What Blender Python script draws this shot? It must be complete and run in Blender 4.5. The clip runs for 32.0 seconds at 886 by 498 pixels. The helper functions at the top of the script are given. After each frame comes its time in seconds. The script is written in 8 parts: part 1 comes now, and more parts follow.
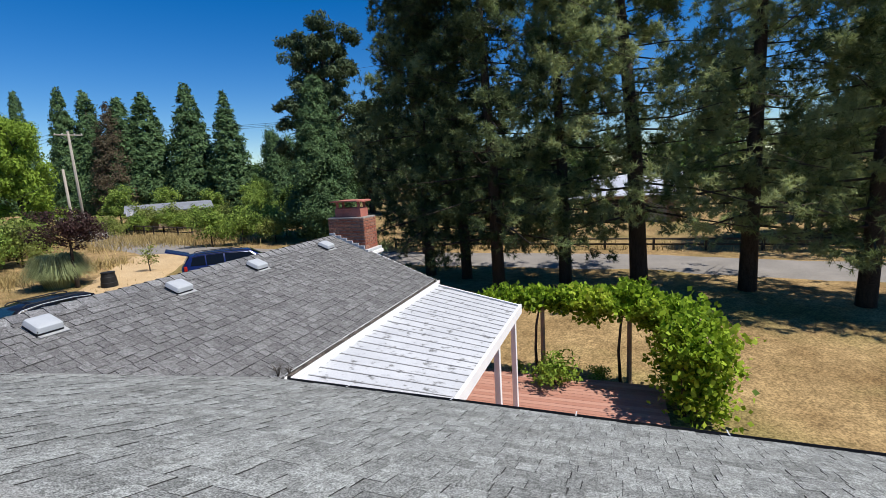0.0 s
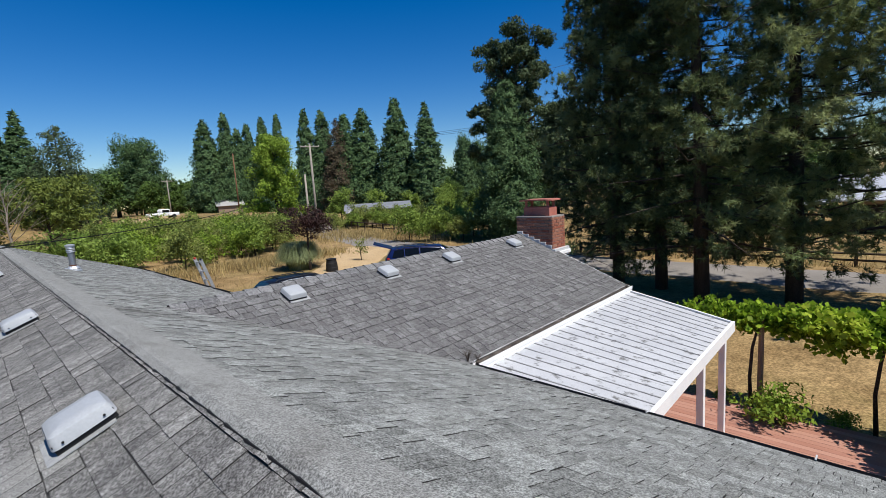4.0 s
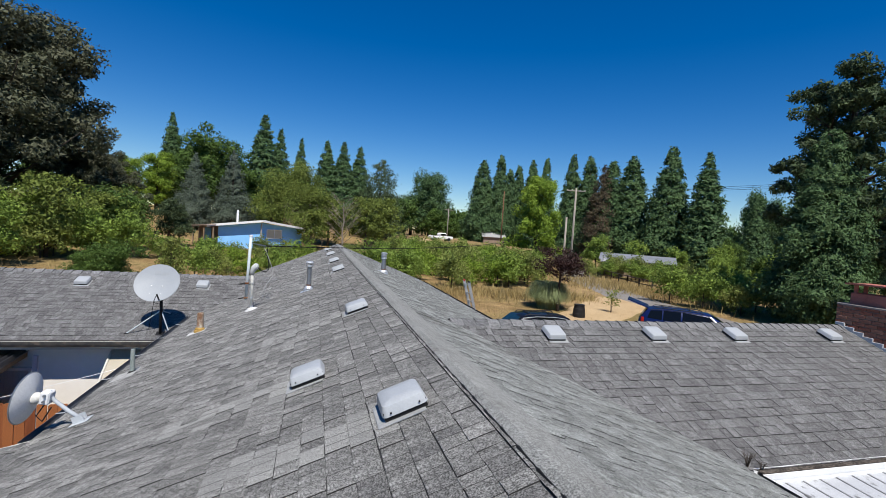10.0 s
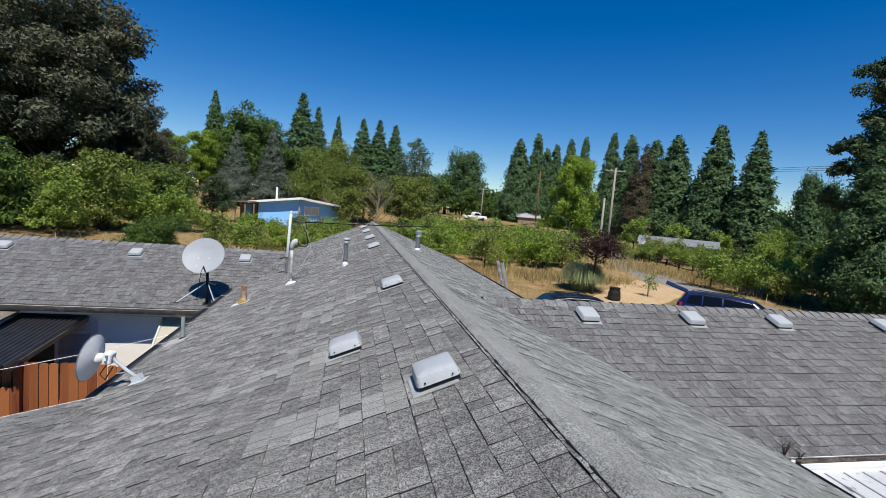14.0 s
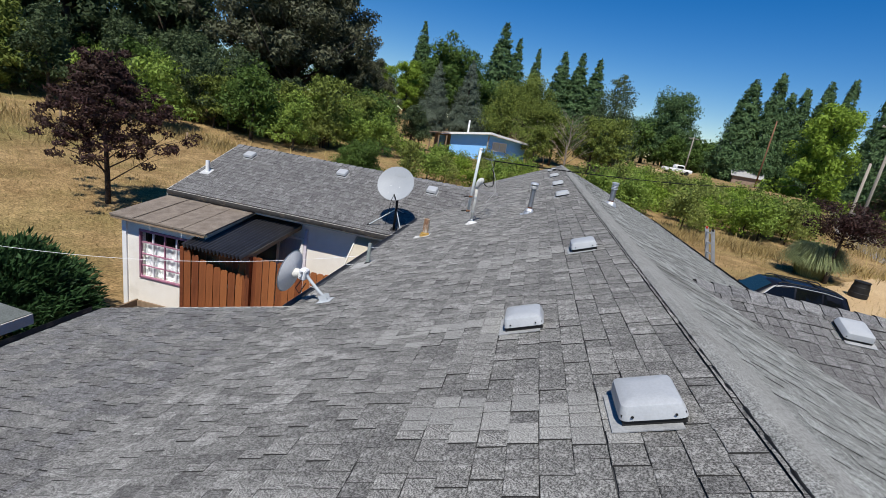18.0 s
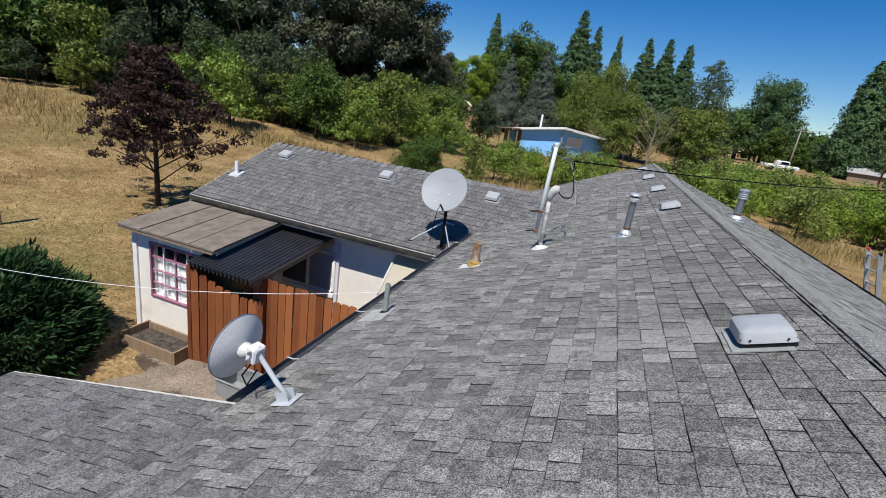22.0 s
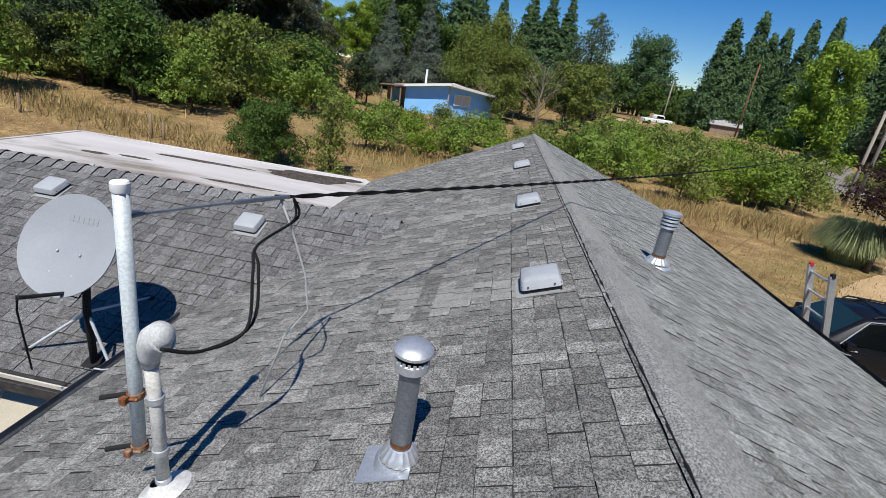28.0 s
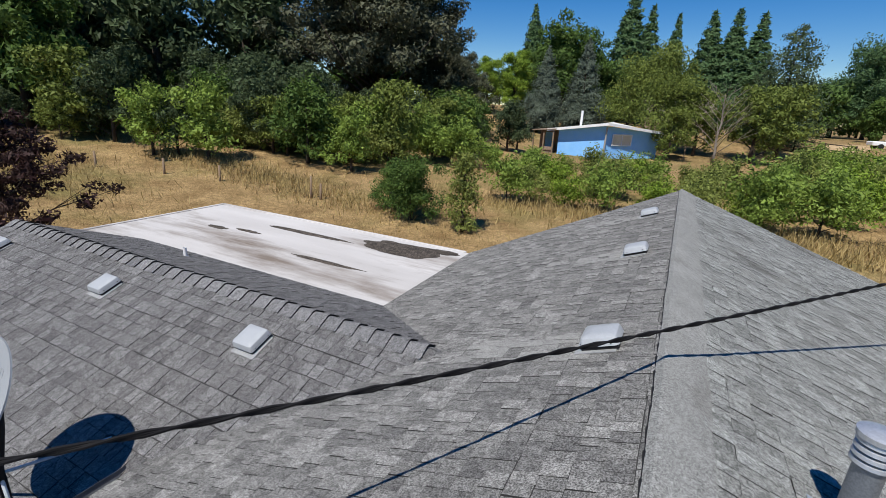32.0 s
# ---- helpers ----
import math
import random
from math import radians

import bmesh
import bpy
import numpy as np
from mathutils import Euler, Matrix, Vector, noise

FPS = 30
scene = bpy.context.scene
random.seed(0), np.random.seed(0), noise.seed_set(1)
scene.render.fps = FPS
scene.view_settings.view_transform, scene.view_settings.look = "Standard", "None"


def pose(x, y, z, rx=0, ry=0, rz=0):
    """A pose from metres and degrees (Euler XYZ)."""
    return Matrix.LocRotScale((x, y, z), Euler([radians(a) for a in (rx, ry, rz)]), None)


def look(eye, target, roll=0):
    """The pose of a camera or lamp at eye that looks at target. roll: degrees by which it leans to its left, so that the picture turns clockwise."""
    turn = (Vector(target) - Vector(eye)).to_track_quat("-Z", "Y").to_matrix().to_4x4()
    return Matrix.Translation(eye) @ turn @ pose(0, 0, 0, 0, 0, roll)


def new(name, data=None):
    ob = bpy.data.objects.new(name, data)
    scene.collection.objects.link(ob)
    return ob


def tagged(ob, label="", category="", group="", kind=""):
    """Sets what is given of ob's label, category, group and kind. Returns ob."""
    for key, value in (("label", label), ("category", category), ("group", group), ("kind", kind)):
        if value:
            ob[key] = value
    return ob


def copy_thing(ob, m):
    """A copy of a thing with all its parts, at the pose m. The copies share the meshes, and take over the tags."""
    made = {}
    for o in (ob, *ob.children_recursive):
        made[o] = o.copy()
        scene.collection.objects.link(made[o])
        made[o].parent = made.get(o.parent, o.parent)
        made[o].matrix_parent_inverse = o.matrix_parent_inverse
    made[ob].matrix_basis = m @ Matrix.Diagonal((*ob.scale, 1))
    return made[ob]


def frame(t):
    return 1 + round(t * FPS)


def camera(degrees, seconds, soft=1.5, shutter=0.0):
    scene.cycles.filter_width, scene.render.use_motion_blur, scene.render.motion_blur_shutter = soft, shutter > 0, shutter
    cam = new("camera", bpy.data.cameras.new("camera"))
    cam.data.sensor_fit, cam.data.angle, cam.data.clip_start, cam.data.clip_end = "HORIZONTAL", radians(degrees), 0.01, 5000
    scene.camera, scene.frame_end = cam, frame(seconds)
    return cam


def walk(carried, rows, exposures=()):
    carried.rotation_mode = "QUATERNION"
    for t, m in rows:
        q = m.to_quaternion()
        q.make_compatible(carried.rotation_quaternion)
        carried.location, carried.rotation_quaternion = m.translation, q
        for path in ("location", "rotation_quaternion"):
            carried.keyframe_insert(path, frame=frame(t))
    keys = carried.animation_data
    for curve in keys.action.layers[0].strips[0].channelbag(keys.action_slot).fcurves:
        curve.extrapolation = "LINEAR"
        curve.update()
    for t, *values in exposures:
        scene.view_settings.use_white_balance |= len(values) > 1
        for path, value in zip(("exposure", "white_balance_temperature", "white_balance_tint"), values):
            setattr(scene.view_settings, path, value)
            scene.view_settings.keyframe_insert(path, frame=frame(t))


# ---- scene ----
cam = camera(88.2, 32.0, soft=0.55)
PATH = [
    (0, (-0.624, 0.493, 4.804), (1.217, 1.204, 4.481), -3.4),
    (0.5, (-0.658, 0.495, 4.819), (1.124, 1.367, 4.563), -3.8),
    (1, (-0.676, 0.501, 4.816), (1.021, 1.533, 4.586), -4.3),
    (1.5, (-0.701, 0.543, 4.803), (0.902, 1.717, 4.578), -4.6),
    (2, (-0.75, 0.577, 4.77), (0.793, 1.83, 4.541), -4.4),
    (2.5, (-0.667, 0.563, 4.769), (0.879, 1.809, 4.526), -4.9),
    (4.5, (-0.732, 0.631, 4.711), (0.59, 2.104, 4.425), -3.0),
    (5, (-0.752, 0.681, 4.705), (0.402, 2.284, 4.388), -2.3),
    (5.5, (-0.822, 0.772, 4.708), (0.115, 2.505, 4.363), -1.4),
    (6, (-0.919, 0.801, 4.716), (-0.201, 2.631, 4.349), -0.7),
    (6.5, (-0.946, 0.725, 4.723), (-0.377, 2.603, 4.337), -0.6),
    (7, (-0.949, 0.674, 4.713), (-0.375, 2.553, 4.334), 0.1),
    (7.5, (-0.954, 0.655, 4.708), (-0.294, 2.517, 4.397), 1.8),
    (8, (-0.949, 0.64, 4.758), (-0.226, 2.494, 4.557), 3.0),
    (8.5, (-0.957, 0.663, 4.778), (-0.23, 2.522, 4.661), 3.8),
    (9, (-0.969, 0.717, 4.776), (-0.288, 2.596, 4.698), 4.0),
    (9.5, (-0.993, 0.713, 4.774), (-0.38, 2.615, 4.699), 4.0),
    (10, (-1.016, 0.69, 4.763), (-0.472, 2.613, 4.681), 4.0),
    (10.5, (-1.018, 0.669, 4.757), (-0.525, 2.605, 4.665), 4.0),
    (11, (-1.02, 0.661, 4.758), (-0.543, 2.6, 4.646), 4.1),
    (11.5, (-1.015, 0.661, 4.748), (-0.527, 2.596, 4.611), 4.5),
    (12, (-1.011, 0.656, 4.75), (-0.522, 2.589, 4.596), 4.8),
    (12.5, (-1.027, 0.65, 4.746), (-0.553, 2.586, 4.578), 5.1),
    (13, (-1.029, 0.651, 4.744), (-0.579, 2.593, 4.573), 5.2),
    (13.5, (-1.036, 0.642, 4.751), (-0.609, 2.589, 4.581), 5.1),
    (15.5, (-1.053, 0.645, 4.733), (-0.751, 2.598, 4.429), 4.7),
    (16, (-1.079, 0.68, 4.724), (-0.884, 2.637, 4.364), 6.0),
    (16.5, (-1.156, 0.823, 4.717), (-1.152, 2.776, 4.288), 8.1),
    (17, (-1.264, 0.902, 4.705), (-1.45, 2.832, 4.215), 9.4),
    (17.5, (-1.211, 1.138, 4.708), (-1.496, 3.044, 4.176), 9.4),
    (18, (-1.174, 1.395, 4.77), (-1.48, 3.299, 4.24), 9.6),
    (18.5, (-1.214, 1.785, 4.727), (-1.573, 3.68, 4.197), 10.2),
    (19, (-1.255, 2.025, 4.715), (-1.684, 3.907, 4.19), 10.3),
    (19.5, (-1.203, 2.342, 4.796), (-1.616, 4.233, 4.294), 10.1),
    (20, (-1.225, 2.685, 4.733), (-1.621, 4.584, 4.244), 9.6),
    (20.5, (-1.347, 2.988, 4.736), (-1.826, 4.864, 4.236), 8.5),
    (21, (-1.396, 3.234, 4.724), (-1.991, 5.067, 4.19), 7.6),
    (21.5, (-1.424, 3.482, 4.716), (-2.048, 5.299, 4.158), 7.9),
    (22, (-1.484, 3.761, 4.66), (-2.071, 5.581, 4.072), 8.5),
    (22.5, (-1.523, 4.012, 4.634), (-2.09, 5.826, 4.011), 8.1),
    (23, (-1.517, 4.359, 4.654), (-2.017, 6.18, 3.997), 7.8),
    (23.5, (-1.529, 4.715, 4.614), (-1.906, 6.559, 3.938), 8.3),
    (24, (-1.581, 5.242, 4.593), (-1.87, 7.098, 3.906), 8.3),
    (24.5, (-1.529, 5.703, 4.639), (-1.718, 7.569, 3.945), 8.2),
    (25, (-1.405, 6.124, 4.677), (-1.475, 8.002, 3.991), 7.8),
    (25.5, (-1.331, 6.673, 4.72), (-1.398, 8.555, 4.045), 7.6),
    (27.5, (-0.989, 8.244, 4.799), (-1.099, 10.116, 4.103), 9.0),
    (28, (-0.89, 8.634, 4.914), (-1.051, 10.502, 4.218), 8.7),
    (28.5, (-0.88, 8.894, 4.935), (-1.015, 10.764, 4.239), 9.0),
    (29, (-0.828, 9.272, 4.992), (-0.972, 11.138, 4.288), 8.9),
    (29.5, (-0.713, 9.56, 4.982), (-0.944, 11.412, 4.263), 8.4),
    (30, (-0.568, 9.813, 5.144), (-0.939, 11.649, 4.444), 7.3),
    (30.5, (-0.506, 10.09, 5.151), (-0.999, 11.91, 4.484), 6.7),
    (31, (-0.459, 10.39, 5.243), (-1.088, 12.178, 4.605), 5.9),
    (31.5, (-0.313, 10.569, 5.254), (-1.087, 12.309, 4.643), 4.5),
    (32, (-0.148, 10.742, 5.302), (-1.0, 12.45, 4.704), 2.9),
]
walk(cam, [(t, look(eye, target, roll)) for t, eye, target, roll in PATH], [(0.0, 0.32), (2.5, 0.3), (5.0, 0.1), (7.0, 0.12), (10.0, 0.17), (13.5, 0.18), (17.0, 0.09), (22.0, 0.09), (25.0, 0.13), (28.0, 0.09), (32.0, 0.08)])

# ---- world, sun ----
world = bpy.data.worlds.new("sky")
scene.world = world
world.use_nodes = True
wn = world.node_tree.nodes
sky = wn.new("ShaderNodeTexSky")
sky.sky_type = "NISHITA"
sky.sun_disc = False
SUN_EL, SUN_AZ = radians(59), radians(181)
sky.sun_elevation, sky.sun_rotation = SUN_EL, SUN_AZ
sky.altitude, sky.air_density, sky.dust_density, sky.ozone_density = 500.0, 1.0, 0.0, 3.6
wn["Background"].inputs["Strength"].default_value = 0.093
deep = wn.new("ShaderNodeHueSaturation")
deep.inputs["Hue"].default_value, deep.inputs["Saturation"].default_value = 0.509, 1.45
world.node_tree.links.new(sky.outputs[0], deep.inputs["Color"])
world.node_tree.links.new(deep.outputs[0], wn["Background"].inputs["Color"])
sun_data = bpy.data.lights.new("sun", "SUN")
sun_data.energy, sun_data.angle, sun_data.color = 5.0, radians(0.55), (1.0, 0.955, 0.88)
sun = new("sun", sun_data)
to_sun = Vector((math.sin(SUN_AZ) * math.cos(SUN_EL), math.cos(SUN_AZ) * math.cos(SUN_EL), math.sin(SUN_EL)))
sun.matrix_world = look(to_sun * 50, (0, 0, 0))

# ---- geometry helpers ----
class Geo:
    """Collects vertices and faces of one mesh."""

    def __init__(self):
        self.v, self.f, self.sharp = [], [], []

    def add(self, verts, faces):
        k = len(self.v)
        self.v += [tuple(p) for p in verts]
        self.f += [tuple(i + k for i in f) for f in faces]
        return self

    def box(self, x0, x1, y0, y1, z0, z1, m=None, bev=0.0):
        if bev > 0:
            b = bev
            vs = []
            for z, i in ((z0, b), (z0 + b, 0), (z1 - b, 0), (z1, b)):
                vs += [(x0 + i + b, y0 + i, z), (x1 - i - b, y0 + i, z), (x1 - i, y0 + i + b, z), (x1 - i, y1 - i - b, z),
                       (x1 - i - b, y1 - i, z), (x0 + i + b, y1 - i, z), (x0 + i, y1 - i - b, z), (x0 + i, y0 + i + b, z)]
            fs = [tuple(range(7, -1, -1)), tuple(range(24, 32))]
            for r in range(3):
                fs += [(r * 8 + j, r * 8 + (j + 1) % 8, r * 8 + 8 + (j + 1) % 8, r * 8 + 8 + j) for j in range(8)]
        else:
            vs = [(x, y, z) for z in (z0, z1) for x, y in ((x0, y0), (x1, y0), (x1, y1), (x0, y1))]
            fs = [(3, 2, 1, 0), (4, 5, 6, 7), (0, 1, 5, 4), (1, 2, 6, 5), (2, 3, 7, 6), (3, 0, 4, 7)]
        if m is not None:
            vs = [m @ Vector(p) for p in vs]
        return self.add(vs, fs)

    def tube(self, pts, r, n=8, caps=True):
        pts = [Vector(p) for p in pts]
        rs = r if isinstance(r, (list, tuple)) else [r] * len(pts)
        k = len(self.v)
        side = None
        for i, p in enumerate(pts):
            d = (pts[min(i + 1, len(pts) - 1)] - pts[max(i - 1, 0)]).normalized()
            if side is None:
                side = d.orthogonal().normalized()
            side = (side - d * side.dot(d)).normalized()
            up = d.cross(side)
            for j in range(n):
                a = 2 * math.pi * j / n
                self.v.append(tuple(p + (side * math.cos(a) + up * math.sin(a)) * rs[i]))
        for i in range(len(pts) - 1):
            for j in range(n):
                a, b = k + i * n + j, k + i * n + (j + 1) % n
                self.f.append((a, b, b + n, a + n))
        if caps:
            self.f.append(tuple(k + j for j in reversed(range(n))))
            e = k + (len(pts) - 1) * n
            self.f.append(tuple(e + j for j in range(n)))
        return self

    def lathe(self, profile, n=24, m=None, close=False):
        k = len(self.v)
        for r, z in profile:
            for j in range(n):
                a = 2 * math.pi * j / n
                p = Vector((r * math.cos(a), r * math.sin(a), z))
                self.v.append(tuple(m @ p if m is not None else p))
        for i in range(len(profile) - 1):
            for j in range(n):
                a, b = k + i * n + j, k + i * n + (j + 1) % n
                self.f.append((a, b, b + n, a + n))
        if close:
            self.f.append(tuple(k + j for j in reversed(range(n))))
            e = k + (len(profile) - 1) * n
            self.f.append(tuple(e + j for j in range(n)))
        return self

    def prism(self, poly, lift):
        """A closed solid from a planar polygon moved by lift."""
        n = len(poly)
        lift = Vector(lift)
        top = [Vector(p) + lift for p in poly]
        fs = [tuple(reversed(range(n))), tuple(range(n, 2 * n))] + [(i, (i + 1) % n, n + (i + 1) % n, n + i) for i in range(n)]
        return self.add([Vector(p) for p in poly] + top, fs)


def mesh_of(name, geo, material, smooth=False, cut_material=None, cut_faces=None):
    me = bpy.data.meshes.new(name)
    me.from_pydata([tuple(p) for p in geo.v], [], geo.f)
    me.materials.append(material)
    if cut_material:
        me.materials.append(cut_material)
        me.polygons.foreach_set("material_index", cut_faces)
    if smooth:
        me.polygons.foreach_set("use_smooth", [True] * len(me.polygons))
        if smooth == "auto":
            me.set_sharp_from_angle(angle=radians(35))
    me.update()
    return me


def part(name, geo, material, parent=None, label="", smooth=False):
    ob = new(name, mesh_of(name, geo, material, smooth))
    if parent is not None:
        ob.parent = parent
    if label:
        ob["label"] = label
    return ob


def thing(name, m, label, category, group="", kind=""):
    ob = new(name)
    ob.empty_display_size = 0.1
    ob.matrix_world = m if isinstance(m, Matrix) else Matrix.Translation(m)
    return tagged(ob, label, category, group, kind)


def smooth01(a, b, v):
    w = min(1.0, max(0.0, (v - a) / (b - a)))
    return w * w * (3 - 2 * w)


def ground_z(x, y):
    return -0.6 + 2.6 * smooth01(-8, -45, x) + 1.4 * smooth01(22, 60, y) * smooth01(30, 0, x) + 0.1 * smooth01(14, 20, x) + 2.8 * smooth01(66, 95, y) * smooth01(75, 38, x)


# ---- materials ----
def ramp_mix(nt, fac, a, b):
    mix = nt.nodes.new("ShaderNodeMix")
    mix.data_type = "RGBA"
    if isinstance(fac, float):
        mix.inputs[0].default_value = fac
    else:
        nt.links.new(fac, mix.inputs[0])
    for i, c in ((6, a), (7, b)):
        if isinstance(c, tuple):
            mix.inputs[i].default_value = (*c, 1)
        else:
            nt.links.new(c, mix.inputs[i])
    return mix.outputs[2]


def noise_of(nt, scale, detail=4.0, rough=0.6, space="Object", stretch=None):
    tc = nt.nodes.new("ShaderNodeTexCoord")
    out = tc.outputs[space]
    if stretch:
        mp = nt.nodes.new("ShaderNodeMapping")
        mp.inputs["Scale"].default_value = stretch
        nt.links.new(out, mp.inputs[0])
        out = mp.outputs[0]
    n = nt.nodes.new("ShaderNodeTexNoise")
    n.inputs["Scale"].default_value, n.inputs["Detail"].default_value, n.inputs["Roughness"].default_value = scale, detail, rough
    nt.links.new(out, n.inputs["Vector"])
    return n.outputs["Fac"]


def stretch_fac(nt, fac, lo, hi):
    r = nt.nodes.new("ShaderNodeMapRange")
    r.inputs[1].default_value, r.inputs[2].default_value = lo, hi
    nt.links.new(fac, r.inputs[0])
    return r.outputs[0]


def random_of(nt, source):
    if source == "object_halves":
        # one random tone for each half of a piece
        info, tc = nt.nodes.new("ShaderNodeObjectInfo"), nt.nodes.new("ShaderNodeTexCoord")
        xyz, far, mul, fr = nt.nodes.new("ShaderNodeSeparateXYZ"), nt.nodes.new("ShaderNodeMath"), nt.nodes.new("ShaderNodeMath"), nt.nodes.new("ShaderNodeMath")
        nt.links.new(tc.outputs["Object"], xyz.inputs[0])
        far.operation, mul.operation, fr.operation = "GREATER_THAN", "MULTIPLY", "FRACT"
        far.inputs[1].default_value, mul.inputs[1].default_value = 0.1, 17.37
        nt.links.new(xyz.outputs["X"], far.inputs[0])
        nt.links.new(info.outputs["Random"], mul.inputs[0])
        nt.links.new(mul.outputs[0], fr.inputs[0])
        mix = nt.nodes.new("ShaderNodeMix")
        for k, o in ((0, far), (2, info), (3, fr)):
            nt.links.new(o.outputs["Random"] if o is info else o.outputs[0], mix.inputs[k])
        return mix.outputs[0]
    if source == "object":
        return nt.nodes.new("ShaderNodeObjectInfo").outputs["Random"]
    return nt.nodes.new("ShaderNodeNewGeometry").outputs["Random Per Island"]


def surface(name, c1, c2, scale=3.0, rough=0.8, metal=0.0, bump=0.0, fine=80.0, speck=0.0, c3=None, c3_scale=1.0, c3_at=(0.55, 0.7),
            rand="", rand_c=None, stretch=None, spec=0.3, space="Object", mottle=0.0):
    """A painted, mineral or metal surface: two colours by a coarse noise, a third in patches, fine specks and a fine relief."""
    m = bpy.data.materials.new(name)
    m.use_nodes = True
    nt = m.node_tree
    bsdf = nt.nodes["Principled BSDF"]
    col = ramp_mix(nt, stretch_fac(nt, noise_of(nt, scale, space=space, stretch=stretch), 0.3, 0.7), c1, c2)
    if rand:
        col = ramp_mix(nt, random_of(nt, rand), col, rand_c)
    if c3:
        col = ramp_mix(nt, stretch_fac(nt, noise_of(nt, c3_scale, 6.0, 0.65, space, stretch), *c3_at), col, c3)
    if speck or bump:
        fn = noise_of(nt, fine, 2.5, 0.75, space)
    if speck:
        mul = nt.nodes.new("ShaderNodeMix")
        mul.data_type, mul.blend_type = "RGBA", "MULTIPLY"
        mul.inputs[0].default_value = 1.0
        nt.links.new(col, mul.inputs[6])
        r = nt.nodes.new("ShaderNodeMapRange")
        r.inputs[1].default_value, r.inputs[2].default_value, r.inputs[3].default_value, r.inputs[4].default_value = 0.4, 0.6, 1 - speck, 1 + speck
        nt.links.new(fn, r.inputs[0])
        nt.links.new(r.outputs[0], mul.inputs[7])
        col = mul.outputs[2]
    if mottle:
        mul = nt.nodes.new("ShaderNodeMix")
        mul.data_type, mul.blend_type = "RGBA", "MULTIPLY"
        mul.inputs[0].default_value = 1.0
        nt.links.new(col, mul.inputs[6])
        r = nt.nodes.new("ShaderNodeMapRange")
        r.inputs[1].default_value, r.inputs[2].default_value, r.inputs[3].default_value, r.inputs[4].default_value = 0.36, 0.64, 1 - mottle, 1 + mottle
        nt.links.new(noise_of(nt, fine * 0.22, 4.0, 0.7, space), r.inputs[0])
        nt.links.new(r.outputs[0], mul.inputs[7])
        col = mul.outputs[2]
    nt.links.new(col, bsdf.inputs["Base Color"])
    bsdf.inputs["Roughness"].default_value, bsdf.inputs["Metallic"].default_value = rough, metal
    bsdf.inputs["Specular IOR Level"].default_value = spec
    if bump:
        b = nt.nodes.new("ShaderNodeBump")
        b.inputs["Strength"].default_value, b.inputs["Distance"].default_value = bump, 0.01
        nt.links.new(fn, b.inputs["Height"])
        nt.links.new(b.outputs[0], bsdf.inputs["Normal"])
    return m


def foliage(name, dark, light, tip=None, through_light=0.3, rough=0.6, tip_at=(0.35, 0.75)):
    m = bpy.data.materials.new(name)
    m.use_nodes = True
    nt = m.node_tree
    bsdf = nt.nodes["Principled BSDF"]
    # spread the leaf tones; the darker ones stand in for shade between clumps
    dark, light = tuple(0.5 * v for v in dark), tuple(1.1 * v for v in light)
    col = ramp_mix(nt, random_of(nt, "island"), dark, light)
    col = ramp_mix(nt, stretch_fac(nt, noise_of(nt, 0.5, 3.0), *tip_at), col, tip or light)
    nt.links.new(col, bsdf.inputs["Base Color"])
    bsdf.inputs["Roughness"].default_value = rough
    bsdf.inputs["Specular IOR Level"].default_value = 0.14
    tr = nt.nodes.new("ShaderNodeBsdfTranslucent")
    nt.links.new(col, tr.inputs["Color"])
    mix = nt.nodes.new("ShaderNodeMixShader")
    mix.inputs[0].default_value = 0.75 * through_light
    nt.links.new(bsdf.outputs[0], mix.inputs[1])
    nt.links.new(tr.outputs[0], mix.inputs[2])
    nt.links.new(mix.outputs[0], nt.nodes["Material Output"].inputs[0])
    return m


SHINGLE = dict(scale=1.3, rough=0.95, bump=0.7, fine=115.0, speck=0.6, spec=0.15, mottle=0.3)
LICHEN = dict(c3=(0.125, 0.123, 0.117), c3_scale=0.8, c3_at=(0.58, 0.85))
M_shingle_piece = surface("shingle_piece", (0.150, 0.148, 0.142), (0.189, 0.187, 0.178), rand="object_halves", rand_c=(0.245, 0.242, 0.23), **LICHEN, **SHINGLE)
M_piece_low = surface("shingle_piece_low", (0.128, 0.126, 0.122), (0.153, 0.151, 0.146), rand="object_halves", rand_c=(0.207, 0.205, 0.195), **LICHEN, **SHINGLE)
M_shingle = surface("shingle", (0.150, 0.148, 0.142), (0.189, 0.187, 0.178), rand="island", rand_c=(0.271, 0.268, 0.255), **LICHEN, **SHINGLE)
M_washed = surface("rain_washed_shingle", (0.214, 0.213, 0.203), (0.259, 0.258, 0.246), rand="island", rand_c=(0.291, 0.289, 0.273), scale=1.3, rough=0.95, bump=0.4, fine=120.0, speck=0.4, spec=0.15, mottle=0.12)
M_washed_piece = surface("rain_washed_shingle_piece", (0.214, 0.213, 0.203), (0.259, 0.258, 0.246), rand="object", rand_c=(0.291, 0.289, 0.273), scale=1.3, rough=0.95, bump=0.4, fine=120.0, speck=0.4, spec=0.15, mottle=0.12)
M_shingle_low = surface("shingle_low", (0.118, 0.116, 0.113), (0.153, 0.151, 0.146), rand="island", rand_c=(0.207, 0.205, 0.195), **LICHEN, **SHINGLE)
# paler, slightly green tone for the east slope, with dark patches
M_shingle_east = surface("pale_green_grey_shingle", (0.191, 0.196, 0.186), (0.237, 0.245, 0.231), rand="island", rand_c=(0.300, 0.311, 0.297), c3=(0.093, 0.087, 0.080), c3_scale=0.7, c3_at=(0.56, 0.78), **SHINGLE)
